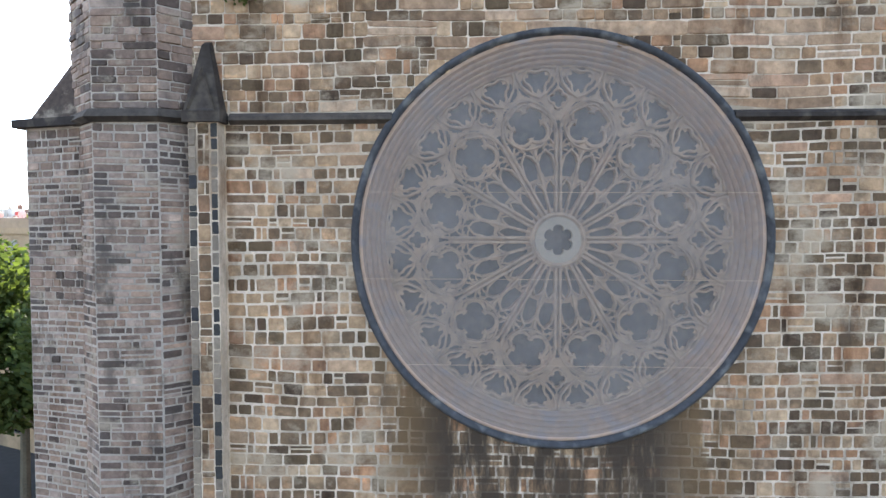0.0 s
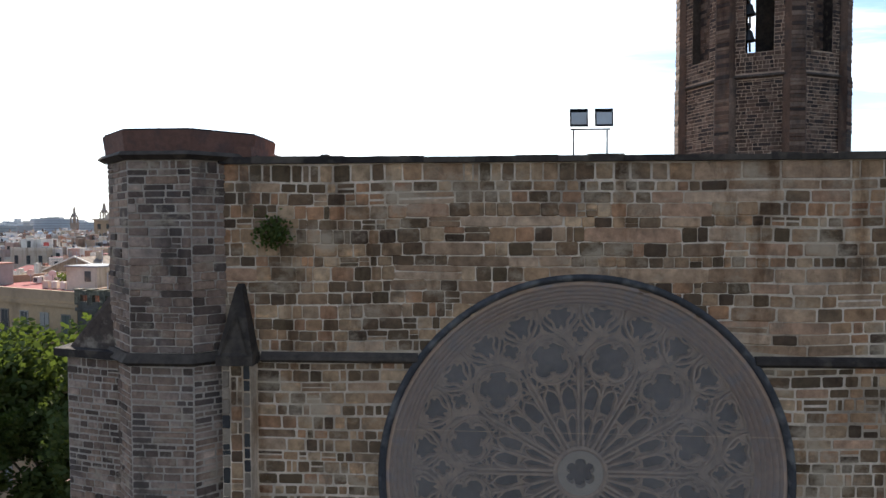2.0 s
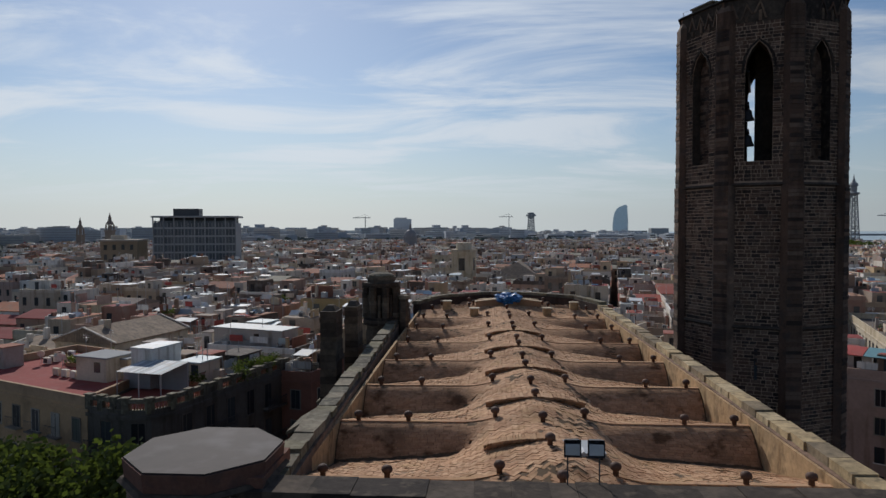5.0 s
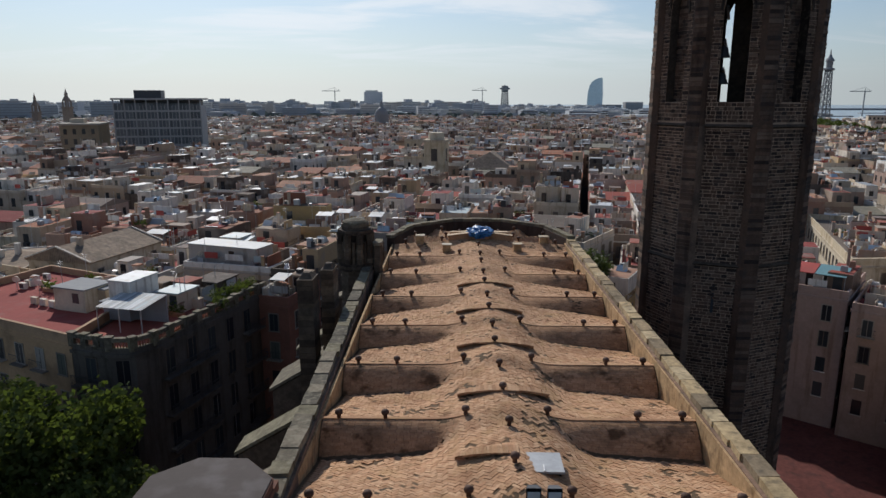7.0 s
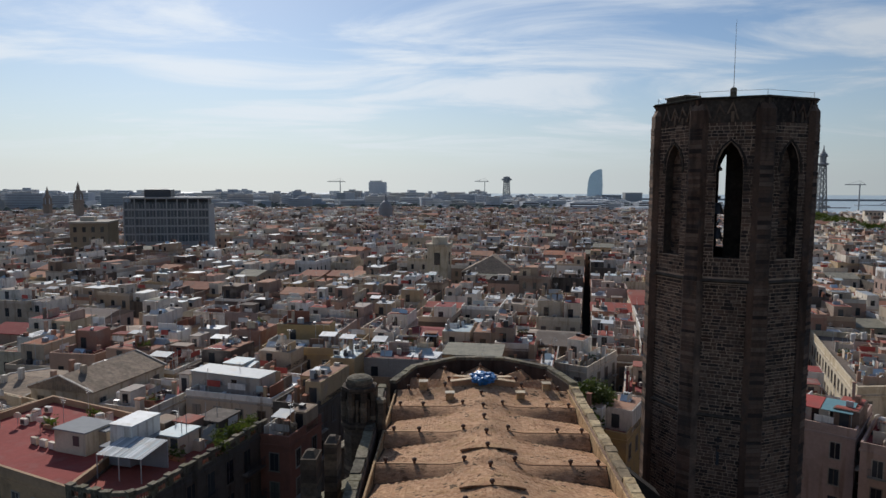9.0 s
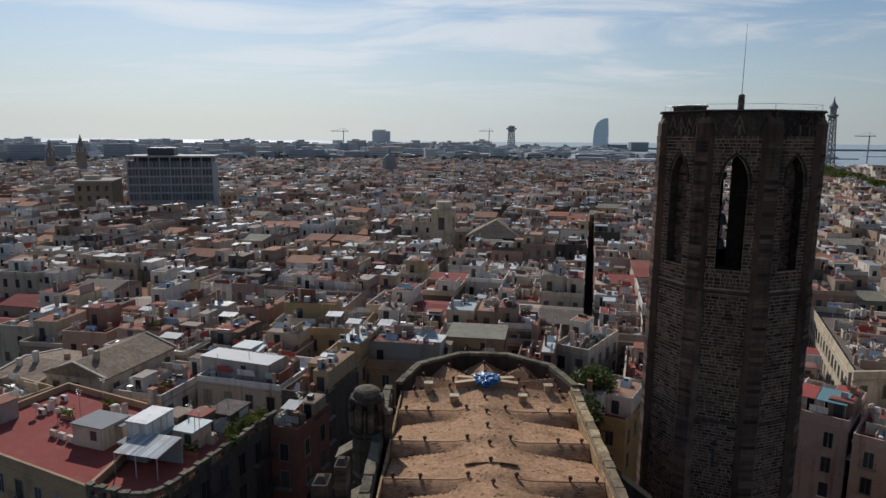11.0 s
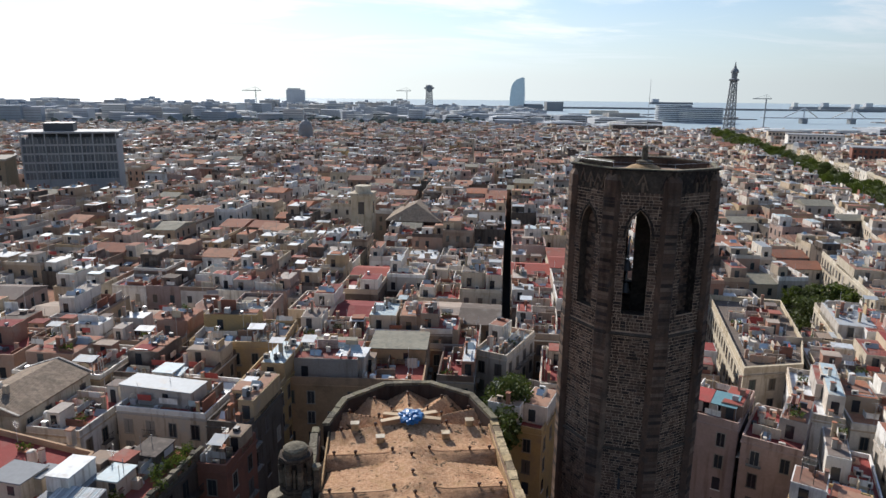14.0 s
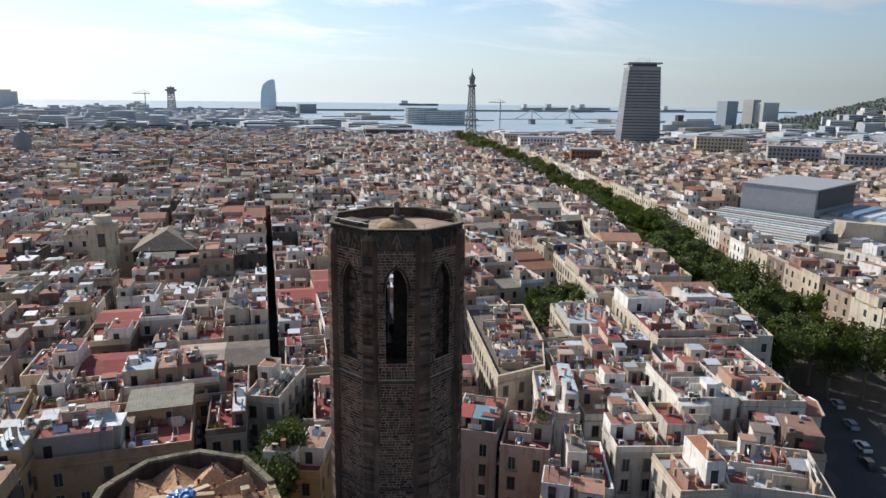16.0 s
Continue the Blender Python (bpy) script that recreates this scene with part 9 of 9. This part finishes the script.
for k, ang in enumerate((-90, -45, -135, 180)):
    fm = Matrix.Translation((TC[0], TC[1], 0)) @ Matrix.Rotation(radians(ang + 90), 4, "Z") @ Matrix.Translation((0, -r_t, 0))
    wall_stones(turret_body, fm, [(-hw, hw, 0.1, 21.38, (0.13, 0.23), (0.26, 0.62), None, 0.020), (-hw, hw, 21.7, 26.42, (0.15, 0.26), (0.28, 0.65), None, 0.018)],
                STONE_GREY, 50 + k, 75, lambda u, z: 21.7 < z < 24.5, proud=(0.006, 0.03), label="grey rubble stones", wave=0.10)
dx_, dy_ = -9.3 + 11.25, 16.3 - 16.9
bm_m = Matrix.Translation((-11.25, 16.9, 0)) @ Matrix.Rotation(math.atan2(dy_, dx_), 4, "Z")
wall_stones(buttress_body, bm_m, [(0, math.hypot(dx_, dy_), 0.1, 21.4, (0.14, 0.22), (0.25, 0.5), None, 0.028)], STONE_GREY, 61, 50, lambda u, z: z > 17, proud=(0.006, 0.03), label="grey rubble stones", wave=0.10)
wall_stones(buttress_body, Matrix.Translation((-11.25, 19.6, 0)) @ Matrix.Rotation(radians(-90), 4, "Z"), [(0, 2.7, 0.1, 21.4, (0.14, 0.22), (0.25, 0.5), None, 0.028)], STONE_GREY, 62, 0, lambda u, z: False, proud=(0.006, 0.03), label="grey rubble stones", wave=0.10)
wall_stones(pier_body, Matrix.Translation((0, FY - 0.42, 0)), [(-6.41, -6.1, 0.1, 21.38, (0.28, 0.42), (0.31, 0.32), None, 0.02)], STONE, 63, 30, lambda u, z: z > 12, label="quoins of the pier")
wall_stones(pier_body, Matrix.Translation((0, FY - 0.42, 0)), [(-6.62, -6.42, 0.1, 21.38, (0.28, 0.42), (0.2, 0.21), None, 0.012), (-6.09, -5.9, 0.1, 21.38, (0.28, 0.42), (0.19, 0.2), None, 0.012)], STONE_MIX, 64, 40, lambda u, z: z > 12, label="blackened quoins of the pier")


def tower_gap(z, h):
    if z < SILL - h / 2 or z > APEX + 0.1:
        return None
    if z < SPRING:
        return -OPEN, OPEN
    w = OPEN * math.sqrt(max(0.0, 1 - ((z - SPRING) / (APEX - SPRING + 0.1)) ** 1.5))
    return (-w, w) if w > 0.05 else None


tower_walls = [o for o in tower.children if o.name.startswith("tower_wall")]
for i in (0, 1, 7, 6):
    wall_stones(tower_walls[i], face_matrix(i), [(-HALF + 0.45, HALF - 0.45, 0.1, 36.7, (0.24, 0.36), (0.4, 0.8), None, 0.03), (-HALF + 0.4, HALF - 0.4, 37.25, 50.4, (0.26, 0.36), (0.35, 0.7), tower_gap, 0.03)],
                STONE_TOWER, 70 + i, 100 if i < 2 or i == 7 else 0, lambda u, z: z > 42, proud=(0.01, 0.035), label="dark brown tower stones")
for i in (0, 7, 6, 1):
    pm = TW @ Matrix.Rotation(i * math.pi / 4 + OCT, 4, "Z") @ Matrix.Translation((0, -TWA / math.cos(OCT) - 0.24, 0))
    rest, q = Mesh(), random.Random(80 + i)
    z = 0.1
    while z < 50.2:
        h = q.uniform(0.28, 0.42)
        rest.m = pm @ Matrix.Translation((0, 0.06 if z > 36.9 else 0, z + h / 2))
        v, f = stone_faces(0.62 if z < 36.9 else 0.56, h / 2 - 0.015, q.uniform(0.01, 0.07), 0.02, q)
        rest.add(v, f, STONE_TOWER)
        z += h
    tagged(part("quoin_stone", rest, tower), kind="stuff")


# ---- herringbone tiles of the vault roof ----
def tile(mesh, x, y, ux, uy, half_l, half_w, lift):
    """One flat tile laid on the roof along (ux, uy): top and edges."""
    v = []
    for a, b in ((-1, -1), (1, -1), (1, 1), (-1, 1)):
        px_, py_ = x + a * half_l * ux - b * half_w * uy, y + a * half_l * uy + b * half_w * ux
        z = roof_z(px_, py_)
        v += [(px_, py_, z + lift), (px_, py_, z - 0.02)]
    mesh.add(v, [(0, 2, 4, 6), (0, 1, 3, 2), (2, 3, 5, 4), (4, 5, 7, 6), (6, 7, 1, 0)], ROOF_TILE)


def course_end(s):
    return 1.65 + 1.5 * (1 - max(0.0, s - CUT) / (1 - CUT)) ** 1.5


tq = random.Random(17)
TILE = 0.155
field, singles = Mesh(), 0
c45 = math.sqrt(0.5)
span = int(75 / TILE)
for b in range(-span, span):
    for a in range(-span, span):
        k = (a - b) % 4
        if k not in (0, 3):
            continue
        p, q = ((a + 1.0) * TILE, (b + 0.5) * TILE) if k == 0 else ((a + 0.5) * TILE, (b + 1.0) * TILE)
        x, y = RX + (p - q) * c45, 40.0 + (p + q) * c45
        if not (ROOF_L + 0.12 < x < ROOF_R - 0.12 and FY + 1.2 < y < 69.8) or not in_apse(x, y, 0.75):
            continue
        s = ((y - ROWS_Y[0]) / PITCH) % 1.0
        if y < ROWS_Y[-1] and s > CUT - 0.02 and abs(x - RX) > course_end(s):
            continue
        if tq.random() < 0.01 + (0.32 if y < 34 else 0.03) * max(0.0, min(1.0, 4.0 * (noise.noise((x * 0.45, y * 0.55, 4.0)) - 0.22))):
            continue
        ux, uy = (c45, c45) if k == 0 else (-c45, c45)
        lift = tq.uniform(0.012, 0.034)
        if singles < 300 and 22.8 < y < 24.2 and x < 6:
            one = Mesh()
            tile(one, x, y, ux, uy, TILE - 0.008, TILE / 2 - 0.008, lift)
            part("roof_tile", one, vault_roof)
            singles += 1
        else:
            tile(field, x, y, ux, uy, TILE - 0.008, TILE / 2 - 0.008, lift)
# straight courses on the steep faces of the ridges; they end on a curve at the spine
for yk in ROWS_Y:
    for j in range(16):
        s0, s1 = CUT + (1 - CUT) * (j / 16) ** 1.2, CUT + (1 - CUT) * ((j + 1) / 16) ** 1.2
        y0, y1 = yk - PITCH * (1 - s0), yk - PITCH * (1 - s1) - 0.004
        if y0 < FY + 1.12:
            continue
        for xa, xb in ((ROOF_L + 0.05, RX - course_end(s1)), (RX + course_end(s1), ROOF_R - 0.05)):
            x = xa - tq.uniform(0, 0.25)
            while x < xb:
                e = min(x + 0.3, xb)
                l = max(x, xa)
                if e - l > 0.05:
                    up = tq.uniform(0.012, 0.028)
                    v = []
                    for px_, py_ in ((l, y0), (e - 0.012, y0), (e - 0.012, y1), (l, y1)):
                        z = roof_z(px_, py_)
                        v += [(px_, py_ - up * 0.8, z + up * 0.5), (px_, py_, z - 0.02)]
                    field.add(v, [(0, 2, 4, 6), (0, 1, 3, 2), (2, 3, 5, 4), (4, 5, 7, 6), (6, 7, 1, 0)], ROOF_COURSE)
                x = e
tagged(part("tile_field", field, vault_roof, "sunlit herringbone terracotta tiles"), kind="stuff")
